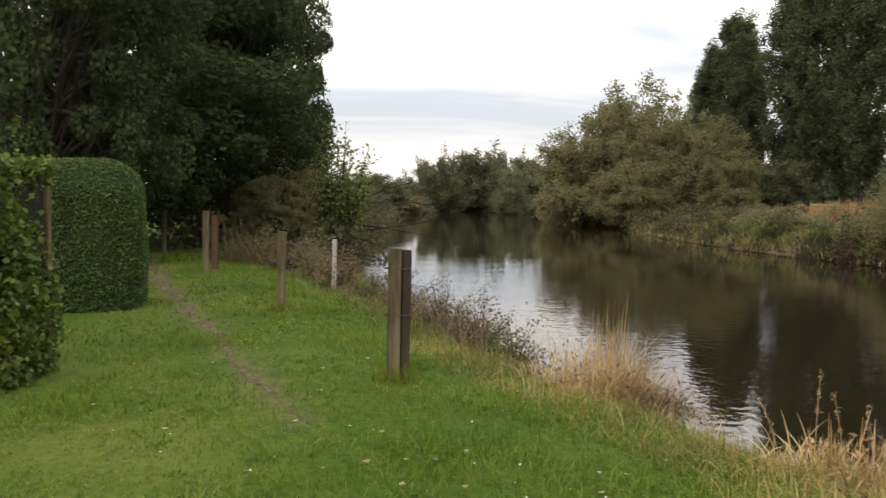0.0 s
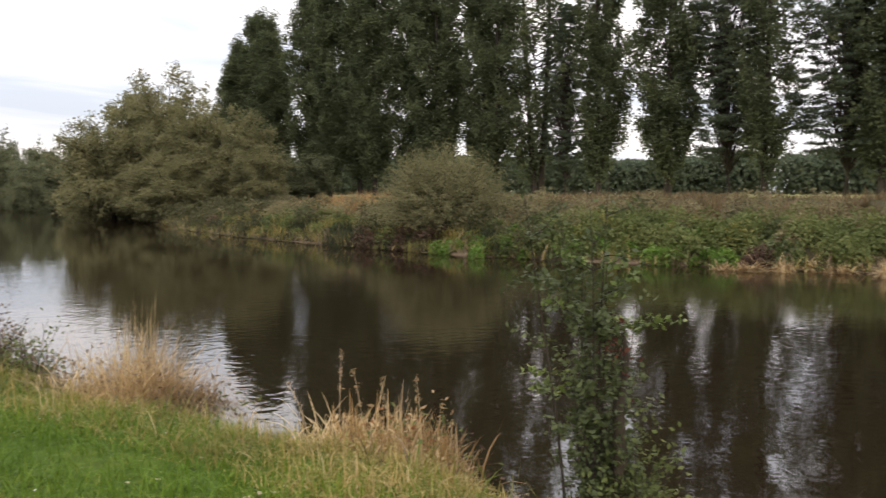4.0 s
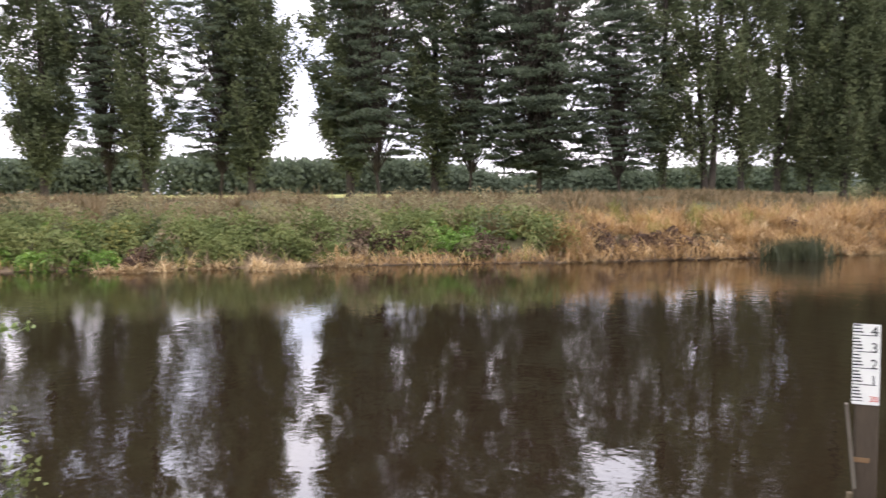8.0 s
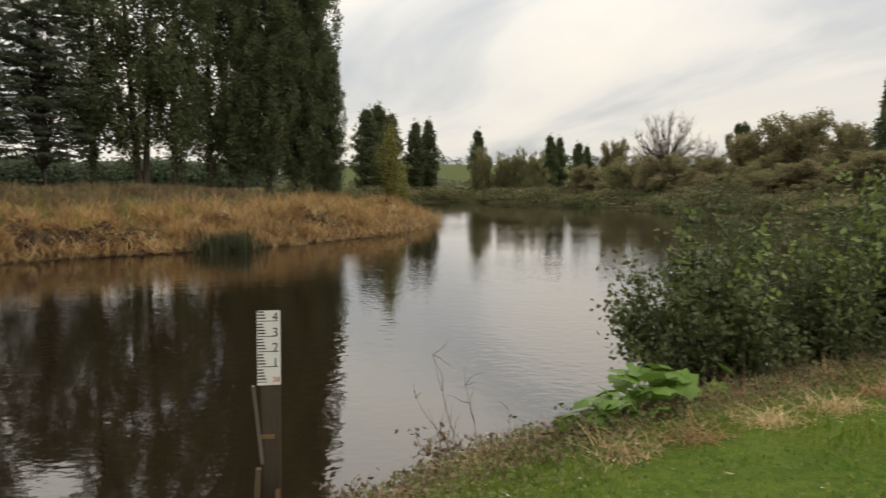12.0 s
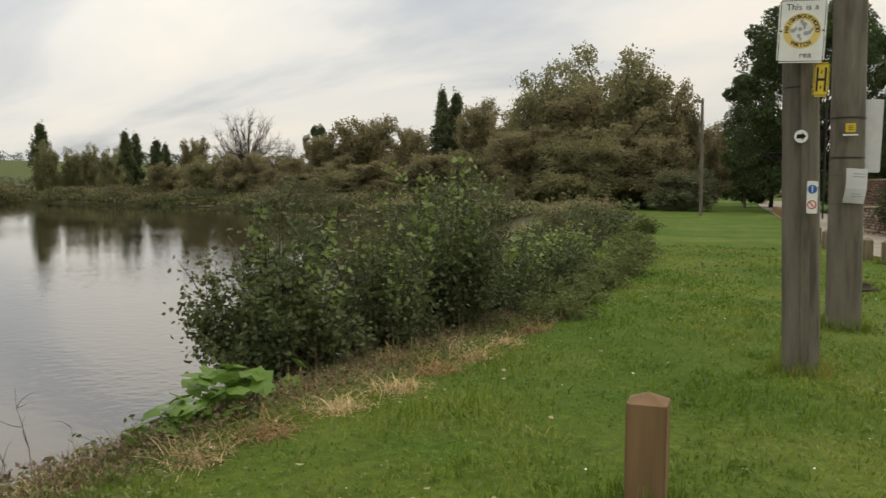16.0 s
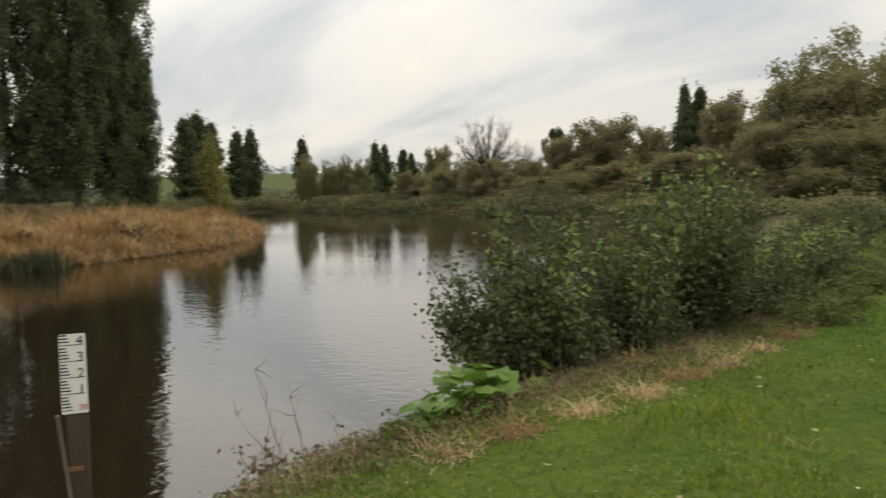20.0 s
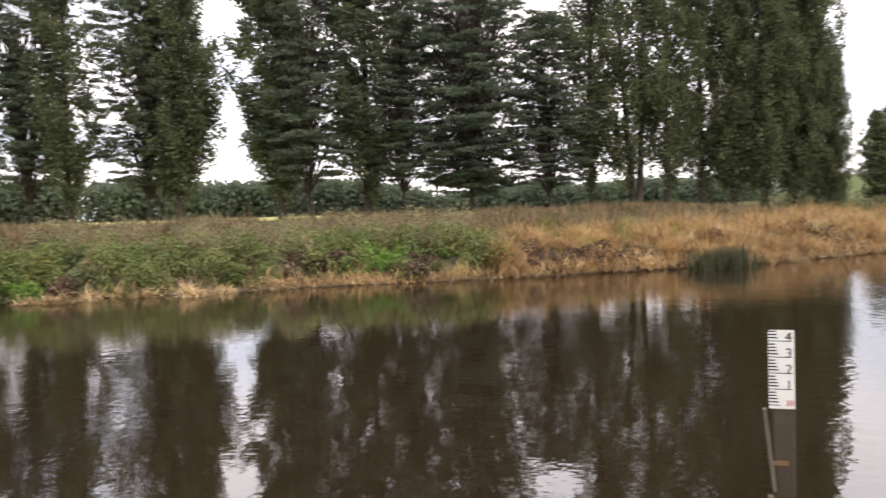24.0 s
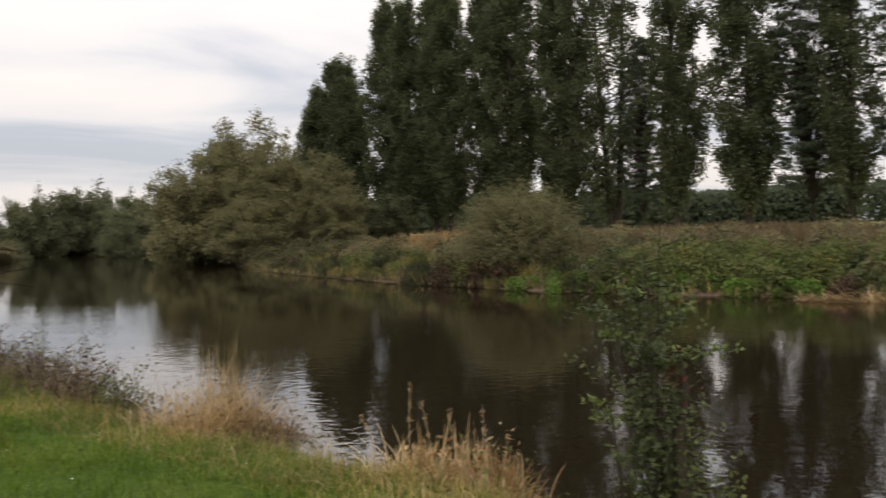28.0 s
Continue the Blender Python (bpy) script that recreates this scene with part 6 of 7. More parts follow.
def facing(x, y, z, eye=(0.15, -0.45), tilt=0.0, lean=0.0):
    """A frame at x, y, z whose z axis looks level towards the eye, y up."""
    a = math.atan2(eye[1] - y, eye[0] - x)
    return Matrix.Translation((x, y, z)) @ Matrix.Rotation(a + math.pi / 2 + radians(tilt), 4, "Z") @ Matrix.Rotation(math.pi / 2, 4, "X") @ Matrix.Rotation(radians(lean), 4, "Z")


# river gauge
gauge = thing("river_gauge", facing(5.78, -0.84, 1.20), "white river level gauge board on a rotting wooden post", "gauge")
plate("board", 0.15, 0.49, gauge, SIGN_WHITE, 0, 0.245, 0.0, 0.006, 0.004)
for k in range(24):
    y = 0.012 + k * 0.02
    long_ = k % 5 == 0
    w = 0.13 if long_ and k else (0.05 - 0.006 * (k % 5) + 0.01)
    plate("graduation", w, 0.0085 if not long_ else 0.005, gauge, SIGN_BLACK, -0.073 + w / 2, y + 0.01, 0.006, 0.001)
for k, d in enumerate("1234"):
    letters(d, 0.085, gauge, Matrix.Translation((0.042, 0.145 + 0.1 * k, 0.0075)), SIGN_BLACK, "digit")
letters("38", 0.05, gauge, Matrix.Translation((0.045, 0.035, 0.0075)), SIGN_RED, "digit")
bm = box(0.13, 0.10, 2.3, 0, 0, 0)
for v in bm.verts:
    v.co.x += 0.012 * math.sin(v.co.z * 9)
gpost = part("post", bm, WET_WOOD, gauge, "dark wet rotting post", 0.012)
gpost.matrix_basis = Matrix.Rotation(-math.pi / 2, 4, "X") @ Matrix.Translation((0, 0.056, -2.27))
slat = part("slat", box(0.022, 0.05, 0.52), POLE_WOOD, gauge, "split pale batten", 0.004)
slat.matrix_basis = Matrix.Rotation(-math.pi / 2, 4, "X") @ Matrix.Translation((-0.048, 0.0, -0.52)) @ Matrix.Rotation(radians(-6), 4, "Y")
stub = part("stub", box(0.035, 0.05, 0.9), POST_WOOD, gauge, "broken pale stake", 0.006)
stub.matrix_basis = Matrix.Rotation(-math.pi / 2, 4, "X") @ Matrix.Translation((-0.135, 0.0, -1.45)) @ Matrix.Rotation(radians(4), 4, "Y")


for k, (yy, w, hh) in enumerate([(-0.36, 0.10, 0.03), (-0.78, 0.03, 0.08)]):
    bm = box(w, 0.006, hh)
    for v in bm.verts:
        v.co.x += 0.02 * math.sin(7 * v.co.z + k)
    scar = part("scar", bm, BOLLARD_WOOD, gauge, "pale rotten patch on the post", 0.002)
    scar.matrix_basis = Matrix.Rotation(-math.pi / 2, 4, "X") @ Matrix.Translation(((-0.02, 0.03, 0.01, -0.03)[k], 0.003, yy))


# ---- posts, fence and hedges by the path ----
def square_post(name, x, y, w, d, h, material, label, lean=(0, 0), z=None, category="post", group="", turn=0.0, cap=0.0):
    z = float(land([(x, y)])[0]) if z is None else z
    bm = box(w, d, h + 0.25, 0, 0, -0.25)
    if cap:
        top = max(v.co.z for v in bm.verts)
        face = [f for f in bm.faces if all(abs(v.co.z - top) < 1e-5 for v in f.verts)]
        r = bmesh.ops.poke(bm, faces=face)
        for v in r["verts"]:
            v.co.z += cap
    me = bpy.data.meshes.new(name)
    if not cap:
        bmesh.ops.bevel(bm, geom=bm.edges[:], offset=min(w, d) * 0.08, segments=2, affect="EDGES")
    else:
        bmesh.ops.bevel(bm, geom=[e for e in bm.edges if abs(e.verts[0].co.z - e.verts[1].co.z) > 0.2], offset=w * 0.05, segments=2, affect="EDGES")
    bm.to_mesh(me)
    bm.free()
    me.materials.append(material)
    ob = new(name, me)
    ob.matrix_basis = Matrix.Translation((x, y, z)) @ Matrix.Rotation(radians(turn), 4, "Z") @ Matrix.Rotation(radians(lean[0]), 4, "Y") @ Matrix.Rotation(radians(lean[1]), 4, "X")
    return tagged(ob, label, category, group)


square_post("fence_post", -0.42, 7.28, 0.105, 0.10, 1.13, POST_WOOD, "weathered square fence post bound with wire", (0.6, 0), turn=12, group="fence posts along the bank")
square_post("fence_post", -0.33, 7.33, 0.075, 0.10, 1.12, WET_WOOD, "darker second post strapped to the fence post", (1.0, 0), turn=14, group="fence posts along the bank")
square_post("fence_post", -2.17, 11.45, 0.10, 0.10, 1.06, POST_WOOD, "weathered square fence post", (0.8, 0), group="fence posts along the bank")
square_post("fence_post", -4.62, 16.65, 0.11, 0.10, 1.22, POST_WOOD, "weathered square fence post", (0.4, 0), group="fence posts along the bank")
square_post("fence_post", -4.72, 17.7, 0.11, 0.11, 1.1, RUSSET_WOOD, "rust-brown stained post behind the fence post", group="fence posts along the bank")
square_post("fence_post", -7.6, 23.3, 0.11, 0.11, 1.25, POST_WOOD, "pale weathered fence post at the end of the path", group="fence posts along the bank")
square_post("bank_stake", -1.95, 15.3, 0.075, 0.075, 1.25, plain("bleached_wood", (0.42, 0.40, 0.36), 0.8), "bleached thin stake on the bank", (0.5, 0), z=0.5)
wires = [[((-0.42, 7.22, zz), 0.003), ((-1.3, 9.4, zz - 0.05), 0.003), ((-2.17, 11.40, zz), 0.003), ((-3.4, 14.0, zz - 0.05), 0.003), ((-4.62, 16.6, zz), 0.003)] for zz in (1.92, 1.55)]
for w in wires:
    tagged(new("fence_wire", tube_mesh("fence_wire", [w], WIRE, 5)), "thin rusty fence wire strung between the posts", "wire", "fence wires")
for zz in (1.90, 1.50):
    bm = bmesh.new()
    bmesh.ops.create_cone(bm, segments=20, radius1=0.1, radius2=0.1, depth=0.012, matrix=Matrix.Translation((-0.385, 7.3, zz)) @ Matrix.Diagonal((1.12, 0.7, 1, 1)))
    tagged(part("wire_binding", bm, WIRE), "wire binding wound round two fence posts", "wire")


def trimmed_hedge():
    """A clipped hedge: rounded solid block, coloured dark for inner shade, covered in small leaves."""
    g = np.random.default_rng(4)
    x0, x1, y0, y1, h = -3.2, 0.0, 0.0, 1.25, 1.91
    z = float(land([(-4.5, 12)])[0])
    ob = thing("clipped_hedge", Matrix.Translation((-4.0, 10.95, z)) @ Matrix.Rotation(radians(8), 4, "Z"), "tall clipped hedge with rounded shoulders and a flat top", "hedge")
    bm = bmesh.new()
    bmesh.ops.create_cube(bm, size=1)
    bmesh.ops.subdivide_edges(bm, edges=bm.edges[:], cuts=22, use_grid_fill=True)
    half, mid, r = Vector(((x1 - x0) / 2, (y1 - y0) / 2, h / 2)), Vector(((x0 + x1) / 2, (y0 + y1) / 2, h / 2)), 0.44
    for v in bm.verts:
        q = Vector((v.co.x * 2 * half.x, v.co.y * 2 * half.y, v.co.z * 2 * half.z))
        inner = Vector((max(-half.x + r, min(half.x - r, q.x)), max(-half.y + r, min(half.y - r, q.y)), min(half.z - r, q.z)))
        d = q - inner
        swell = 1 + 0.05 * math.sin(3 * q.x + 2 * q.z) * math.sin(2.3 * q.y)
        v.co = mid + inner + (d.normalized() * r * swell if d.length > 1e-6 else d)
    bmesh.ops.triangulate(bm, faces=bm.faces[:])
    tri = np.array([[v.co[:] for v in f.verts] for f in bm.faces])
    # the shade between the leaves is painted as one dark green core
    part("core", bm, plain("hedge_shade", (0.03, 0.045, 0.018), 0.95), ob, "solid core coloured dark for the shade inside the hedge")
    area = np.linalg.norm(np.cross(tri[:, 1] - tri[:, 0], tri[:, 2] - tri[:, 0]), axis=1)
    nrm = unit(np.cross(tri[:, 1] - tri[:, 0], tri[:, 2] - tri[:, 0]))
    n = 70000
    k = g.choice(len(tri), n, p=area / area.sum())
    u, v = g.uniform(0, 1, n), g.uniform(0, 1, n)
    f = u + v > 1
    u[f], v[f] = 1 - u[f], 1 - v[f]
    c = tri[k, 0] + (tri[k, 1] - tri[k, 0]) * u[:, None] + (tri[k, 2] - tri[k, 0]) * v[:, None]
    c = c + nrm[k] * (g.uniform(0.0, 0.05, n) + 0.025 * wavy(c[:, [0, 2]] + c[:, [1, 1]], 3.0))[:, None]
    part("foliage", leaf_mesh("foliage", g, c, 0.042, LEAF_HEDGE, 0.6, 0.0, 0.2), None, ob)
    return ob


trimmed_hedge()


def ivy_fence():
    g = np.random.default_rng(6)
    z = float(land([(-3.6, 7)])[0])
    ob = thing("ivy_covered_fence", Matrix.Translation((0, 0, z)), "fence buried in yellow-green ivy with trailing shoots", "hedge")
    # near-black box: the shade deep in the ivy is put into its colour
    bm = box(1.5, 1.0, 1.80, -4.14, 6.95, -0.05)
    part("core", bm, plain("ivy_shade", (0.014, 0.018, 0.008), 0.95), ob, "box coloured near black for the shade inside the ivy", 0.2)
    n = 17000
    w = g.uniform(0, 1, n)
    face = g.choice(3, n, p=[0.42, 0.38, 0.20])
    c = np.empty((n, 3))
    a, b2 = g.uniform(0, 1, n), g.uniform(0, 1, n)
    c[face == 0] = np.c_[-4.89 + 1.5 * a, 6.45 + 0 * a, 1.80 * b2][face == 0]
    c[face == 1] = np.c_[-3.39 + 0 * a, 6.45 + 1.0 * a, 1.80 * b2][face == 1]
    c[face == 2] = np.c_[-4.89 + 1.5 * a, 6.45 + 1.0 * b2, 1.79 + 0 * a][face == 2]
    bulge = 0.10 * wavy(c[:, [0, 2]] + c[:, [1, 1]] * 0.7, 2.2) + g.normal(size=n) * 0.05
    c += np.where((face == 0)[:, None], [[0, -1, 0]], np.where((face == 1)[:, None], [[1, 0, 0]], [[0, 0, 1]])) * bulge[:, None]
    part("foliage", leaf_mesh("foliage", g, c, 0.065, LEAF_IVY, 0.75, 0.25, 0.2), None, ob)
    shoots, cen = [], []
    for k in range(22):
        s = np.array([g.uniform(-4.8, -3.45), g.uniform(6.5, 7.3), 1.68])
        p = limb(g, s, (g.normal() * 0.5, g.normal() * 0.5, 1), g.uniform(0.2, 0.55), 0.004, 0.6, 6)
        shoots.append(p)
        cen.append(np.repeat(np.array([q for q, _ in p]), 4, 0) + g.normal(size=(24, 3)) * 0.03)
    part("shoot_frame", tube_mesh("shoot_frame", shoots, BARK, 5), None, ob)
    part("shoot_foliage", leaf_mesh("shoot_foliage", g, np.concatenate(cen), 0.055, LEAF_IVY, 0.6), None, ob)
    return ob


ivy_fence()
square_post("garden_post", -3.41, 7.32, 0.09, 0.09, 1.60, POST_WOOD, "old garden fence post beside the ivy", category="post")
# dead branches hanging low over the water upstream
g = np.random.default_rng(77)
fallen = thing("fallen_branches", Matrix.Translation((-4.2, 33, 0.3)), "bare grey branches hanging low over the water", "branch")
for k in range(9):
    part("branch", tube_mesh("branch", [limb(g, (g.normal() * 0.5, g.normal() * 1.5, 0.3 + 0.2 * k), (1, g.normal() * 0.4, 0.1 + g.normal() * 0.2), g.uniform(2.0, 4.5), 0.045, 0.35, 7)] + [limb(g, (g.uniform(0.5, 2), g.normal(), 0.4 + 0.2 * k), g.normal(size=3) + [0.6, 0, 0.2], 1.0, 0.015, 0.5, 5) for _ in range(4)], BARK, 5), None, fallen)

# ---- utility poles, signs and bollards ----
def pole(name, label, base, top, r0, r1, height):
    b, t = Vector(base), Vector(top)
    axis = (t - b) / (t.z - b.z)
    ob = thing(name, Matrix.Translation(b), label, "pole")
    g = np.random.default_rng(int(base[1] * -100))
    pts = [(np.array(axis * q), r0 + (r1 - r0) * q / height) for q in np.linspace(-0.4, height, 14)]
    part("shaft", tube_mesh("shaft", [pts], POLE_WOOD, 20), None, ob)
    return ob, axis


P1 = (3.26, -7.62, 0.93)
pole_a, ax1 = pole("utility_pole", "grey weathered wooden utility pole with notices", P1, (3.36, -7.57, 4.14), 0.152, 0.125, 8.0)
P2 = (3.94, -10.2, 0.95)
pole_b, ax2 = pole("utility_pole", "grey weathered wooden utility pole with a board strapped behind", P2, (3.99, -10.18, 4.66), 0.185, 0.15, 8.4)


def ring(parent, axis, z, r, h, material, name="strap"):
    bm = bmesh.new()
    bmesh.ops.create_cone(bm, cap_ends=False, segments=24, radius1=r, radius2=r, depth=h)
    ob = part(name, bm, material, parent)
    ob.matrix_basis = Matrix.Translation(axis * z)
    return ob


for z in (2.42, ):
    ring(pole_a, ax1, z, 0.148, 0.014, BAND)
for z, h, m in ((2.35, 0.016, BAND), (1.92, 0.016, BAND), (1.73, 0.006, WIRE), (1.42, 0.006, WIRE)):
    ring(pole_b, ax2, z, 0.182, h, m)
# cable cover up one side of the near pole
cover_strip = part("cable_cover", box(0.07, 0.03, 3.6), POLE_WOOD, pole_a, "timber cable cover strip", 0.006)
cover_strip.matrix_basis = Matrix.Translation((-0.085, 0.125, 0.0)) @ Matrix.Rotation(radians(35), 4, "Z") @ Matrix.Rotation(radians(1.8), 4, "Y")
cable = part("cable", tube_mesh("cable", [[((-0.155, 0.06, 1.35), 0.008), ((-0.155, 0.06, 2.1), 0.008), ((-0.15, 0.06, 2.45), 0.008)]], BAND, 8), None, pole_a)


def arc_text(text, r, mid, size, parent, material, cx, cy, z, inward=False, step=None):
    """Letters round a circle, in one mesh."""
    bm = bmesh.new()
    step = step or size * 0.78 / r
    n = len(text)
    for k, ch in enumerate(text):
        off = (k - (n - 1) / 2) * step
        a = mid - off if not inward else mid + off
        cu = bpy.data.curves.new("letter", "FONT")
        cu.body, cu.size, cu.align_x, cu.align_y, cu.extrude, cu.offset = ch, size, "CENTER", "CENTER", 0.0005, 0.0016
        tmp = bpy.data.objects.new("letter", cu)
        scene.collection.objects.link(tmp)
        bpy.context.view_layer.update()
        me = bpy.data.meshes.new_from_object(tmp.evaluated_get(bpy.context.evaluated_depsgraph_get()))
        bpy.data.objects.remove(tmp)
        me.transform(Matrix.Translation((cx + math.cos(a) * r, cy + math.sin(a) * r, z)) @ Matrix.Rotation(a - math.pi / 2 + (math.pi if inward else 0), 4, "Z"))
        bm.from_mesh(me)
        bpy.data.meshes.remove(me)
    return part("arc_lettering", bm, material, parent)


# neighbourhood notice
SIGN_GREY = plain("sign_worn_grey", (0.34, 0.33, 0.31), 0.6)
sign = thing("neighbourhood_sign", facing(3.23, -7.33, 3.775, lean=-2.0), "white enamel notice with a yellow roundel on a pole", "sign")
plate("plate", 0.355, 0.50, sign, SIGN_WHITE, 0, 0, 0.0, 0.004, 0.02)
for w, h, x, y in ((0.335, 0.005, 0, 0.238), (0.335, 0.005, 0, -0.238), (0.005, 0.476, -0.165, 0), (0.005, 0.476, 0.165, 0)):
    plate("border_line", w, h, sign, SIGN_BLACK, x, y, 0.004, 0.001)
for word, x in (("This", -0.068), ("is", 0.038), ("a", 0.098)):
    letters(word, 0.070, sign, Matrix.Translation((x, 0.185, 0.006)), SIGN_BLACK)
letters("rea", 0.070, sign, Matrix.Translation((0.035, -0.19, 0.006)), SIGN_BLACK)
disc("roundel", 0.140, sign, SIGN_PALE_YELLOW, 0, 0, 0.0045, 0.001)
disc("roundel_centre", 0.085, sign, SIGN_WHITE, 0.0, 0.0, 0.0058, 0.001)
g = np.random.default_rng(2)
for k in range(22):
    a, q_ = k * 2.4, 0.076 * math.sqrt((k + 0.5) / 22)
    plate("emblem_patch", 0.018 + 0.01 * (k % 3), 0.02 + 0.012 * (k % 2), sign, SIGN_GREY if k % 2 else PAPER, math.cos(a) * q_, math.sin(a) * q_, 0.0072 + 0.0001 * k, 0.0006, 0.006)
arc_text("NEIGHBOURHOOD", 0.113, math.pi / 2, 0.042, sign, SIGN_BLACK, 0, 0, 0.0064, False, 0.262)
arc_text("WATCH", 0.113, -math.pi / 2, 0.042, sign, SIGN_BLACK, 0, 0, 0.0064, True, 0.27)
for x in (-0.155, 0.155):
    disc("rivet", 0.008, sign, BAND, x, 0.0, 0.004, 0.003)
# hydrant plate
hyd = thing("hydrant_sign", facing(3.10, -7.42, 3.39, lean=-2.0), "yellow hydrant plate with a black letter", "sign")
plate("plate", 0.115, 0.27, hyd, SIGN_YELLOW, 0, 0, 0, 0.004, 0.012)
for w, h, x, y in ((0.10, 0.005, 0, 0.122), (0.10, 0.005, 0, -0.122), (0.005, 0.25, -0.05, 0), (0.005, 0.25, 0.05, 0), (0.017, 0.19, -0.03, 0), (0.017, 0.19, 0.03, 0), (0.06, 0.02, 0, 0), (0.01, 0.025, 0, 0.06), (0.01, 0.025, 0, -0.06)):
    plate("black_bar", w, h, hyd, SIGN_BLACK, x, y, 0.004, 0.001)
# waymark disc
way = thing("waymark_disc", facing(3.235, -7.40, 2.945), "round white waymark disc with a dark arrow", "sign")
disc("plate", 0.052, way, SIGN_WHITE, 0, 0, 0, 0.004)
bm = bmesh.new()
vs = [bm.verts.new(c) for c in ((0.038, 0, 0.006), (0.006, 0.032, 0.006), (0.006, 0.017, 0.006), (-0.032, 0.017, 0.006), (-0.032, -0.017, 0.006), (0.006, -0.017, 0.006), (0.006, -0.032, 0.006))]
bm.faces.new(vs)
bmesh.ops.solidify(bm, geom=bm.faces[:], thickness=0.001)
part("arrow", bm, SIGN_BLACK, way)
# small safety notice
saf = thing("safety_notice", facing(3.14, -7.43, 2.455), "small white notice with blue and red roundels", "sign")
plate("plate", 0.082, 0.262, saf, SIGN_WHITE, 0, 0, 0, 0.004, 0.006)
disc("blue_roundel", 0.036, saf, SIGN_BLUE, 0, 0.065, 0.0042, 0.001)
plate("mark", 0.011, 0.034, saf, SIGN_WHITE, 0, 0.072, 0.0054, 0.001)
plate("mark", 0.011, 0.009, saf, SIGN_WHITE, 0, 0.044, 0.0054, 0.001)
disc("red_roundel", 0.036, saf, SIGN_RED, 0, -0.06, 0.0042, 0.001, 0.027)
plate("red_bar", 0.008, 0.06, saf, SIGN_RED, 0, -0.06, 0.0045, 0.001).matrix_basis = Matrix.Translation((0, -0.06, 0)) @ Matrix.Rotation(radians(40), 4, "Z") @ Matrix.Translation((0, 0.06, 0))
# on the second pole: the board behind it, a yellow tag and a creased sheet
brd = thing("notice_board", facing(3.95, -10.42, 3.12, lean=-1.0), "pale board strapped behind a pole", "board")
plate("panel", 0.50, 0.80, brd, PAPER, -0.01, 0, -0.012, 0.012, 0.01)
tag = thing("yellow_tag", facing(3.865, -10.0, 3.185), "small yellow warning tag with dark lines", "sign")
plate("plate", 0.10, 0.095, tag, SIGN_YELLOW, 0, 0, 0, 0.003, 0.004)
for y in (0.02, 0.0, -0.02):
    plate("text_bar", 0.05, 0.008, tag, SIGN_BLACK, 0, y, 0.003, 0.001)
plate("white_strip", 0.15, 0.018, tag, SIGN_WHITE, 0, -0.075, 0, 0.003)
sheet = thing("paper_notice", facing(3.79, -9.98, 2.565, lean=-4.0), "creased white paper notice tied to a pole", "notice")
bm = bmesh.new()
rows = []
for y, zz in ((0.185, 0.0), (0.06, 0.03), (-0.03, 0.045), (-0.185, -0.01)):
    rows.append([bm.verts.new((x + 0.06 * zz * 10 * 0.5, y, zz + 0.02 * abs(x) * 5)) for x in (-0.10, -0.03, 0.04, 0.105)])
for a, b2 in zip(rows, rows[1:]):
    for k in range(3):
        bm.faces.new((a[k], b2[k], b2[k + 1], a[k + 1]))
bmesh.ops.solidify(bm, geom=bm.faces[:], thickness=0.002)
part("sheet", bm, PAPER, sheet)
for y in (0.13, 0.10, -0.06, -0.085, -0.11):
    plate("text_bar", 0.11, 0.007, sheet, plain("faded_ink", (0.28, 0.28, 0.29)), 0.03, y, 0.03, 0.001)

# bollards
square_post("bollard", 2.34, -3.90, 0.185, 0.185, 0.535, BOLLARD_WOOD, "square brown wooden bollard with a pointed top", turn=27, category="bollard", cap=0.045, group="bollards on the grass")
square_post("bollard", 1.46, -6.15, 0.185, 0.185, 0.52, BOLLARD_WOOD, "square brown wooden bollard with a pointed top", turn=20, category="bollard", cap=0.045, group="bollards on the grass")
ROAD_NEAR = [(2.2, -13.2), (4.14, -15.98), (4.98, -17.27), (5.98, -18.7), (6.83, -19.79), (7.54, -20.61), (9.84, -23.96), (10.79, -25.6)]
for x, y in ROAD_NEAR:
    square_post("bollard", x, y, 0.21, 0.21, 0.46, POST_WOOD, "short weathered wooden bollard beside the lane", turn=30, category="bollard", cap=0.06, group="bollards beside the lane")
for k in range(12):
    u = (k + 1) / 12
    square_post("bollard", 10.79 + 17 * u, -25.6 - 33 * u, 0.22, 0.22, 0.45, BOLLARD_WOOD, "short weathered wooden bollard beside the lane", turn=30, category="bollard", cap=0.06, group="bollards beside the lane")
# mole hills
for k, (x, y, r) in enumerate([(4.9, -15.0, 0.22), (5.3, -14.1, 0.28), (4.2, -14.6, 0.16), (6.8, -15.2, 0.12)]):
    g = np.random.default_rng(90 + k)
    bm = bmesh.new()
    bmesh.ops.create_icosphere(bm, subdivisions=3, radius=r)
    for v in bm.verts:
        v.co = Vector((v.co.x, v.co.y, max(v.co.z, -0.2 * r) * 0.45)) * (1 + 0.45 * noise.noise(v.co * 9 + Vector((k, 0, 0))) + 0.25 * noise.noise(v.co * 24))
    ob = part("molehill", bm, SOIL)
    ob.location = (x, y, float(land([(x, y)])[0]))
    tagged(ob, "small heap of dark earth on the grass", "molehill", "molehills on the lawn")

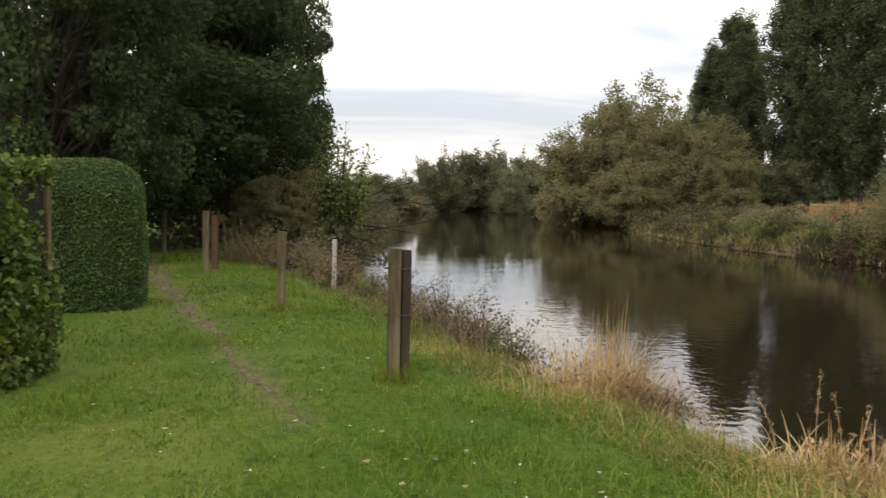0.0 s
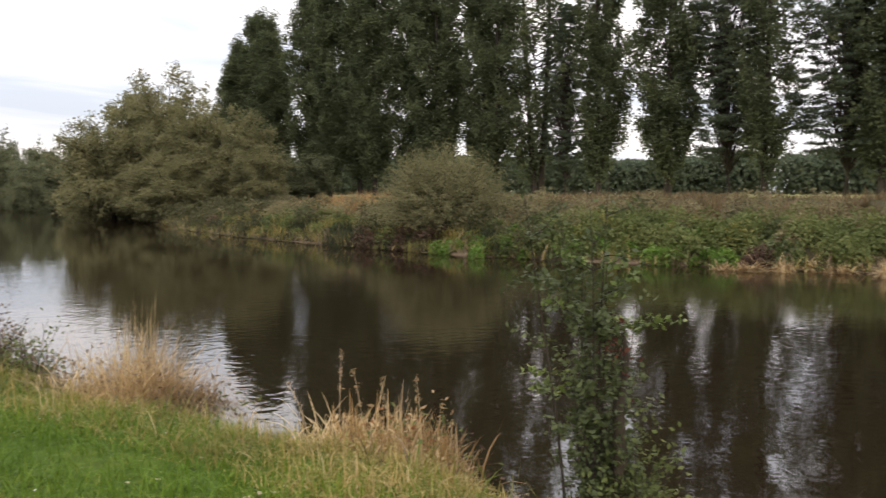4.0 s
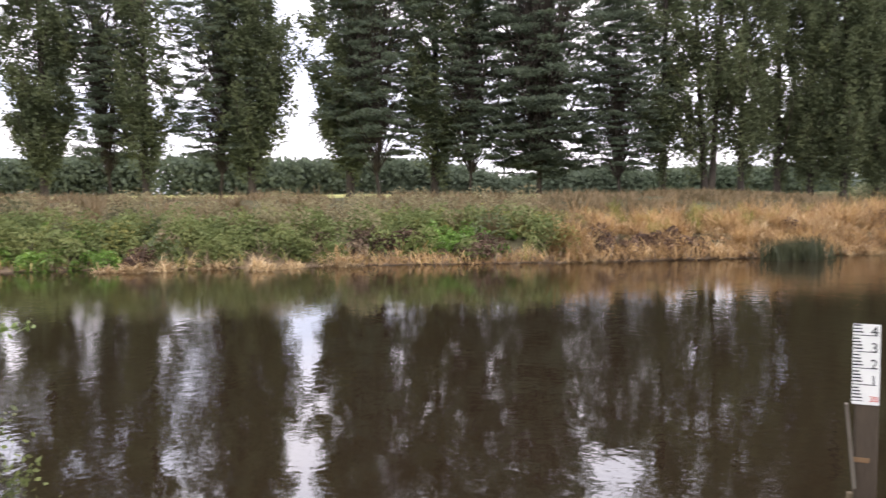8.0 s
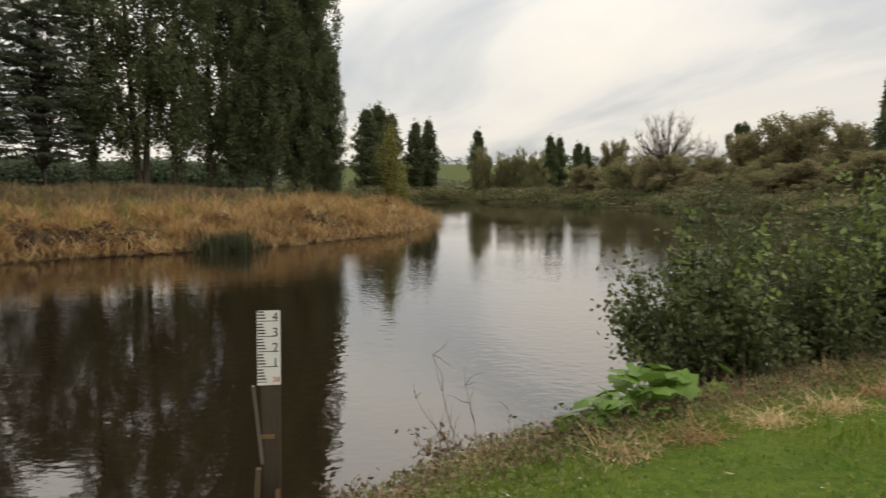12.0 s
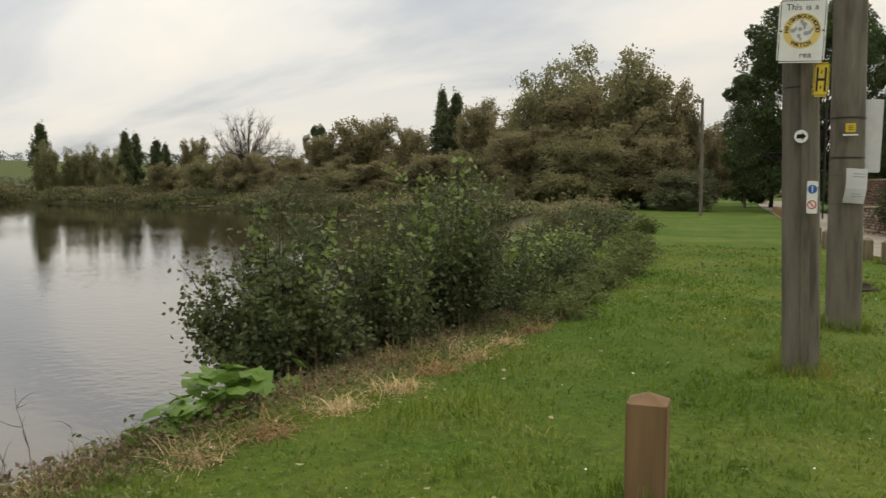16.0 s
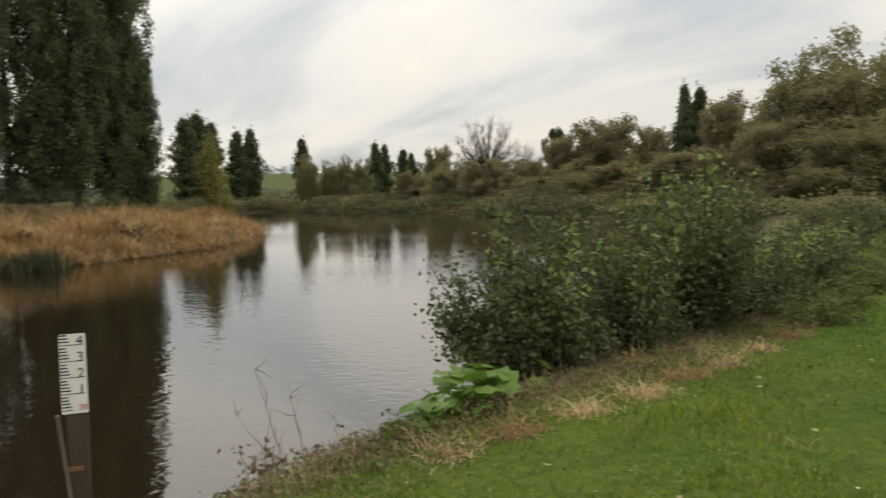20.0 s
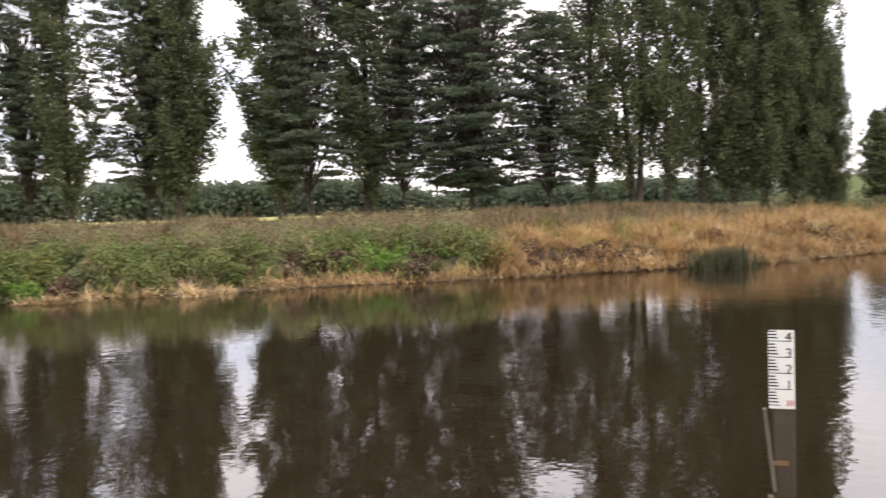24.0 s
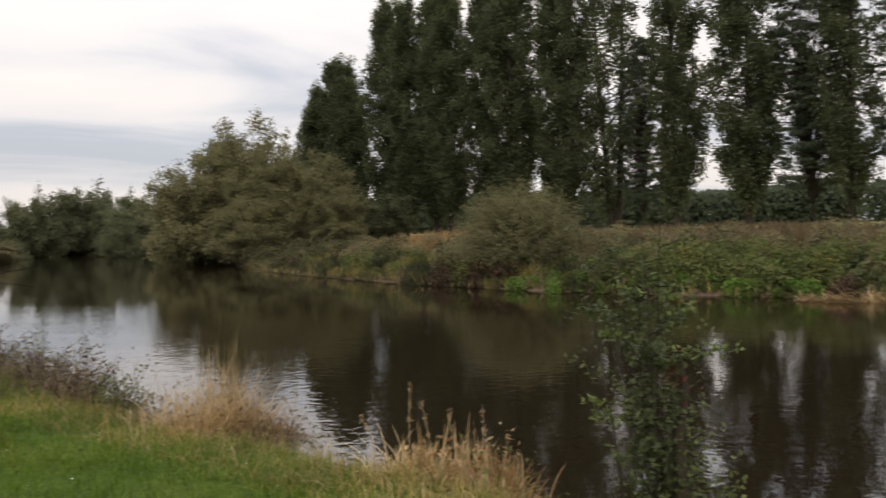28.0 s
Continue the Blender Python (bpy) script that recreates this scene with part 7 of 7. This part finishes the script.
# the lane
LANE, nodes, links, b = mat("pale_lane", 0.9, 0.2)
n1 = noise_node(nodes, links, 1.2, 6.0, 0.6)
r1 = ramp(nodes, [(0.3, (0.20, 0.175, 0.14)), (0.7, (0.32, 0.28, 0.23))])
links.new(n1.outputs["Fac"], r1.inputs["Fac"])
links.new(r1.outputs["Color"], b.inputs["Base Color"])
n2 = noise_node(nodes, links, 40.0, 4.0)
bump(nodes, links, n2.outputs["Fac"], b, 0.5, 0.01)
verts = [(x, y, float(land([(x, y)])[0]) + 0.035) for x, y in LANE_LEFT + LANE_RIGHT]
n = len(LANE_LEFT)
lane_me = mesh_np("lane", verts, [[(k, n + k, n + k + 1, k + 1) for k in range(n - 1)]], LANE)
tagged(new("lane", lane_me), "narrow pale surfaced lane beside the grass", "road", kind="structure")


# ---- stone garden wall beside the lane ----
def stone_mat(name, stops):
    """Masonry: each stone has its own shade, blotched and rough."""
    m, nodes, links, b = mat(name, 0.92, 0.2)
    g = nodes.new("ShaderNodeNewGeometry")
    o = nodes.new("ShaderNodeObjectInfo")
    add = nodes.new("ShaderNodeMath")
    add.operation = "ADD"
    links.new(g.outputs["Random Per Island"], add.inputs[0])
    links.new(o.outputs["Random"], add.inputs[1])
    fr = nodes.new("ShaderNodeMath")
    fr.operation = "FRACT"
    links.new(add.outputs[0], fr.inputs[0])
    r = ramp(nodes, stops)
    links.new(fr.outputs[0], r.inputs["Fac"])
    blot = noise_node(nodes, links, 7.0, 6.0, 0.65)
    dark = ramp(nodes, [(0.3, (0.55, 0.55, 0.55)), (0.65, (1.1, 1.1, 1.1))])
    links.new(blot.outputs["Fac"], dark.inputs["Fac"])
    mx = nodes.new("ShaderNodeMix")
    mx.data_type, mx.blend_type = "RGBA", "MULTIPLY"
    mx.inputs[0].default_value = 1.0
    links.new(r.outputs["Color"], mx.inputs[6])
    links.new(dark.outputs["Color"], mx.inputs[7])
    links.new(mx.outputs[2], b.inputs["Base Color"])
    fine_ = noise_node(nodes, links, 30.0, 5.0)
    bump(nodes, links, fine_.outputs["Fac"], b, 0.6, 0.01)
    return m


STONE = stone_mat("wall_stone", [(0.0, (0.12, 0.085, 0.06)), (0.35, (0.22, 0.16, 0.115)), (0.7, (0.31, 0.235, 0.175)), (1.0, (0.40, 0.33, 0.26))])
PALE_COPING = stone_mat("pale_coping", [(0.0, (0.42, 0.39, 0.34)), (1.0, (0.58, 0.55, 0.49))])
BRICK = stone_mat("wall_brick", [(0.0, (0.12, 0.075, 0.055)), (0.5, (0.20, 0.125, 0.09)), (1.0, (0.29, 0.20, 0.15))])
MORTAR = plain("wall_mortar", (0.10, 0.085, 0.07), 0.95)


def stone_wall(name, label, a, b2, z0, h0, h1, thick, stone_w, stone_h, material, seed, coping=True, single=False, cap=None):
    """A wall of separate stones laid in courses on a mortar core."""
    g = np.random.default_rng(seed)
    a, b2 = np.array(a, float), np.array(b2, float)
    length = np.linalg.norm(b2 - a)
    m = Matrix.Translation((a[0], a[1], z0)) @ Matrix.Rotation(math.atan2(b2[1] - a[1], b2[0] - a[0]), 4, "Z")
    ob = thing(name, m, label, "wall")
    bm = box(length, thick, 1.0, length / 2, 0, 0)
    for v in bm.verts:
        v.co.z = (h0 + (h1 - h0) * v.co.x / length) if v.co.z > 0.5 else -0.3
    part("core", bm, MORTAR, ob)
    vs, fs, at = [], [], 0
    z = 0.0
    while z < max(h0, h1) - 0.02:
        ch = stone_h * g.uniform(0.75, 1.3)
        x = -g.uniform(0, stone_w)
        while x < length:
            w = stone_w * g.uniform(0.55, 1.5)
            lim = h0 + (h1 - h0) * np.clip((x + w / 2) / length, 0, 1)
            if z + ch <= lim + 0.02:
                x0, x1 = max(0, x) + 0.012, min(length, x + w) - 0.012
                if x1 - x0 > 0.03:
                    d = thick / 2 + g.uniform(0.015, 0.065)
                    for sy in ((-1,) if single else (-1, 1)):
                        e = 0.012
                        q = [(x0, sy * thick / 2 * 0.9, z + 0.008), (x1, sy * thick / 2 * 0.9, z + 0.008), (x1, sy * thick / 2 * 0.9, z + ch - 0.008), (x0, sy * thick / 2 * 0.9, z + ch - 0.008),
                             (x0 + e, sy * d, z + 0.008 + e), (x1 - e, sy * d, z + 0.008 + e), (x1 - e, sy * d, z + ch - 0.008 - e), (x0 + e, sy * d, z + ch - 0.008 - e)]
                        vs += q
                        fs += [(at + 4, at + 5, at + 6, at + 7)] + [(at + k, at + (k + 1) % 4, at + 4 + (k + 1) % 4, at + 4 + k) for k in range(4)]
                        at += 8
            x += w
        z += ch
    if single:
        for k in range(0, len(vs), 8):
            part("stone", mesh_np("stone", vs[k : k + 8], [[tuple(i - k for i in f) for f in fs[k // 8 * 5 : k // 8 * 5 + 5]]], material), None, ob)
    else:
        part("stonework", mesh_np("stonework", vs, [fs], material), None, ob)["kind"] = "stuff"
    if coping:
        n = int(length / 0.5)
        for k in range(n):
            x = (k + 0.5) / n * length
            cp = part("coping_stone", box(length / n - 0.012, thick + 0.12, 0.07), cap or STONE, ob, "", 0.012)
            cp.matrix_basis = Matrix.Translation((x, 0, h0 + (h1 - h0) * x / length)) @ Matrix.Rotation(-math.atan2(h1 - h0, length), 4, "Y")
    return ob


stone_wall("stone_wall", "low rubble stone wall beside the lane", (12.1, -33.2), (9.3, -29.6), 0.98, 0.95, 0.95, 0.4, 0.19, 0.095, STONE, 1, True, True)
stone_wall("stone_wall", "low rubble stone wall beside the lane", (8.9, -29.2), (6.2, -26.5), 0.98, 0.98, 0.98, 0.4, 0.19, 0.095, STONE, 2, True, True)
stone_wall("stone_wall", "low rubble stone wall beside the lane", (5.9, -26.2), (1.5, -22.0), 0.98, 0.9, 0.9, 0.4, 0.19, 0.095, STONE, 5, True, True)
stone_wall("brick_wall", "long brick garden wall behind shrubs", (17.0, -42.0), (10.6, -35.9), 1.0, 2.0, 2.0, 0.35, 0.23, 0.075, BRICK, 3)
stone_wall("brick_wall", "brick garden wall with a sloping pale coping", (10.6, -35.9), (8.9, -34.2), 1.0, 2.0, 2.7, 0.35, 0.23, 0.075, BRICK, 4, cap=PALE_COPING)
stone_wall("brick_wall", "tall end of the brick garden wall", (8.9, -34.2), (5.2, -30.8), 1.0, 2.7, 2.7, 0.35, 0.23, 0.075, BRICK, 6, cap=PALE_COPING)
square_post("gate_pier", 9.1, -29.4, 0.35, 0.35, 1.3, STONE, "stone pier at the end of the garden wall", turn=40, category="pier")
for k, (x, y, h, r, m, lab) in enumerate([(10.85, -31.8, 1.7, 0.55, LEAF_OAK, "dark green garden shrub above the stone wall"), (9.9, -32.6, 1.65, 0.8, LEAF_RUSSET, "russet garden shrub above the stone wall"), (9.2, -31.6, 1.5, 0.5, LEAF_RUSSET, "russet garden shrub above the stone wall"),
                                          (7.75, -27.6, 0.95, 0.62, STEM_BROWN, "reddish brown shrub at the foot of the stone wall"), (12.1, -39.7, 2.75, 0.6, LEAF_CONIFER, "rounded evergreen shrub behind the brick wall"), (7.4, -30.6, 2.3, 0.9, LEAF_OAK, "dark garden shrub by the wall")]):
    bush("garden_shrub", lab, 120 + k, x, y, h, r, 50, 5000, 0.11, m, stem_r=0.012, fluff=0.09, category="shrub", low=0.05)

# poles far down the lawn
far_pole = tube_mesh("slim_pole", [[((0, 0, -0.3), 0.11), ((0.04, 0, 3.5), 0.10), ((0.10, 0, 7.1), 0.08)]], POLE_WOOD, 12)
ob = tagged(new("slim_pole", far_pole), "slim grey wooden pole standing far down the lawn", "pole")
ob.location = (27.2, -47.6, 0.95)
ob = tagged(new("slim_pole", far_pole), "slim grey wooden pole standing far down the lawn", "pole")
ob.matrix_basis = Matrix.Translation((38.5, -75.0, 0.95)) @ Matrix.Diagonal((1, 1, 0.9, 1))

# house roof and chimney behind the evergreens
house = thing("house", Matrix.Translation((15.5, -78, -0.5)) @ Matrix.Rotation(radians(20), 4, "Z"), "brick house mostly hidden behind evergreen trees", "house")
part("wall", box(9, 7, 5.2), BRICK, house)
bm = box(9.6, 7.8, 3.2, 0, 0, 5.2)
for v in bm.verts:
    if v.co.z > 6:
        v.co.y *= 0.02
ROOF = rough_mat("roof_tile", [(0.3, (0.07, 0.045, 0.035)), (0.7, (0.13, 0.085, 0.065))], 3.0, 0.85, 0.6, 20.0)
roof = part("roof", bm, ROOF, house)
chim = part("chimney", box(0.7, 0.7, 2.0, -3.2, 0, 7.4), BRICK, house)
part("chimney_pot", tube_mesh("chimney_pot", [[((-3.2, 0, 9.4), 0.14), ((-3.2, 0, 9.9), 0.12)]], BRICK, 12), None, chim)

# litter on the lawn: fallen leaves and daisies
g = np.random.default_rng(44)
n = 2600
ang, rad = g.uniform(radians(-25), radians(170), n), 3.5 + 14 * g.uniform(0, 1, n) ** 1.4
q = np.stack([np.sin(ang) * rad, np.cos(ang) * rad], 1)
d, _ = shore(q)
q = q[d > 1.3]
q = np.c_[q, land(q) + 0.03][:520]
stuff("fallen_leaves", leaf_mesh("fallen_leaves", g, q[:130], 0.05, leaf_mat("fallen_leaf", [(0.0, (0.30, 0.22, 0.10)), (1.0, (0.55, 0.50, 0.34))], 0.7), 0.7, 0, 1.5), "pale fallen leaves scattered on the lawn", "leaves")
stuff("daisies", leaf_mesh("daisies", g, q[130:330] + [0, 0, 0.02], 0.018, plain("daisy_white", (0.75, 0.75, 0.72)), 0.9, 0, 2.0), "small white daisies in the lawn", "flowers")
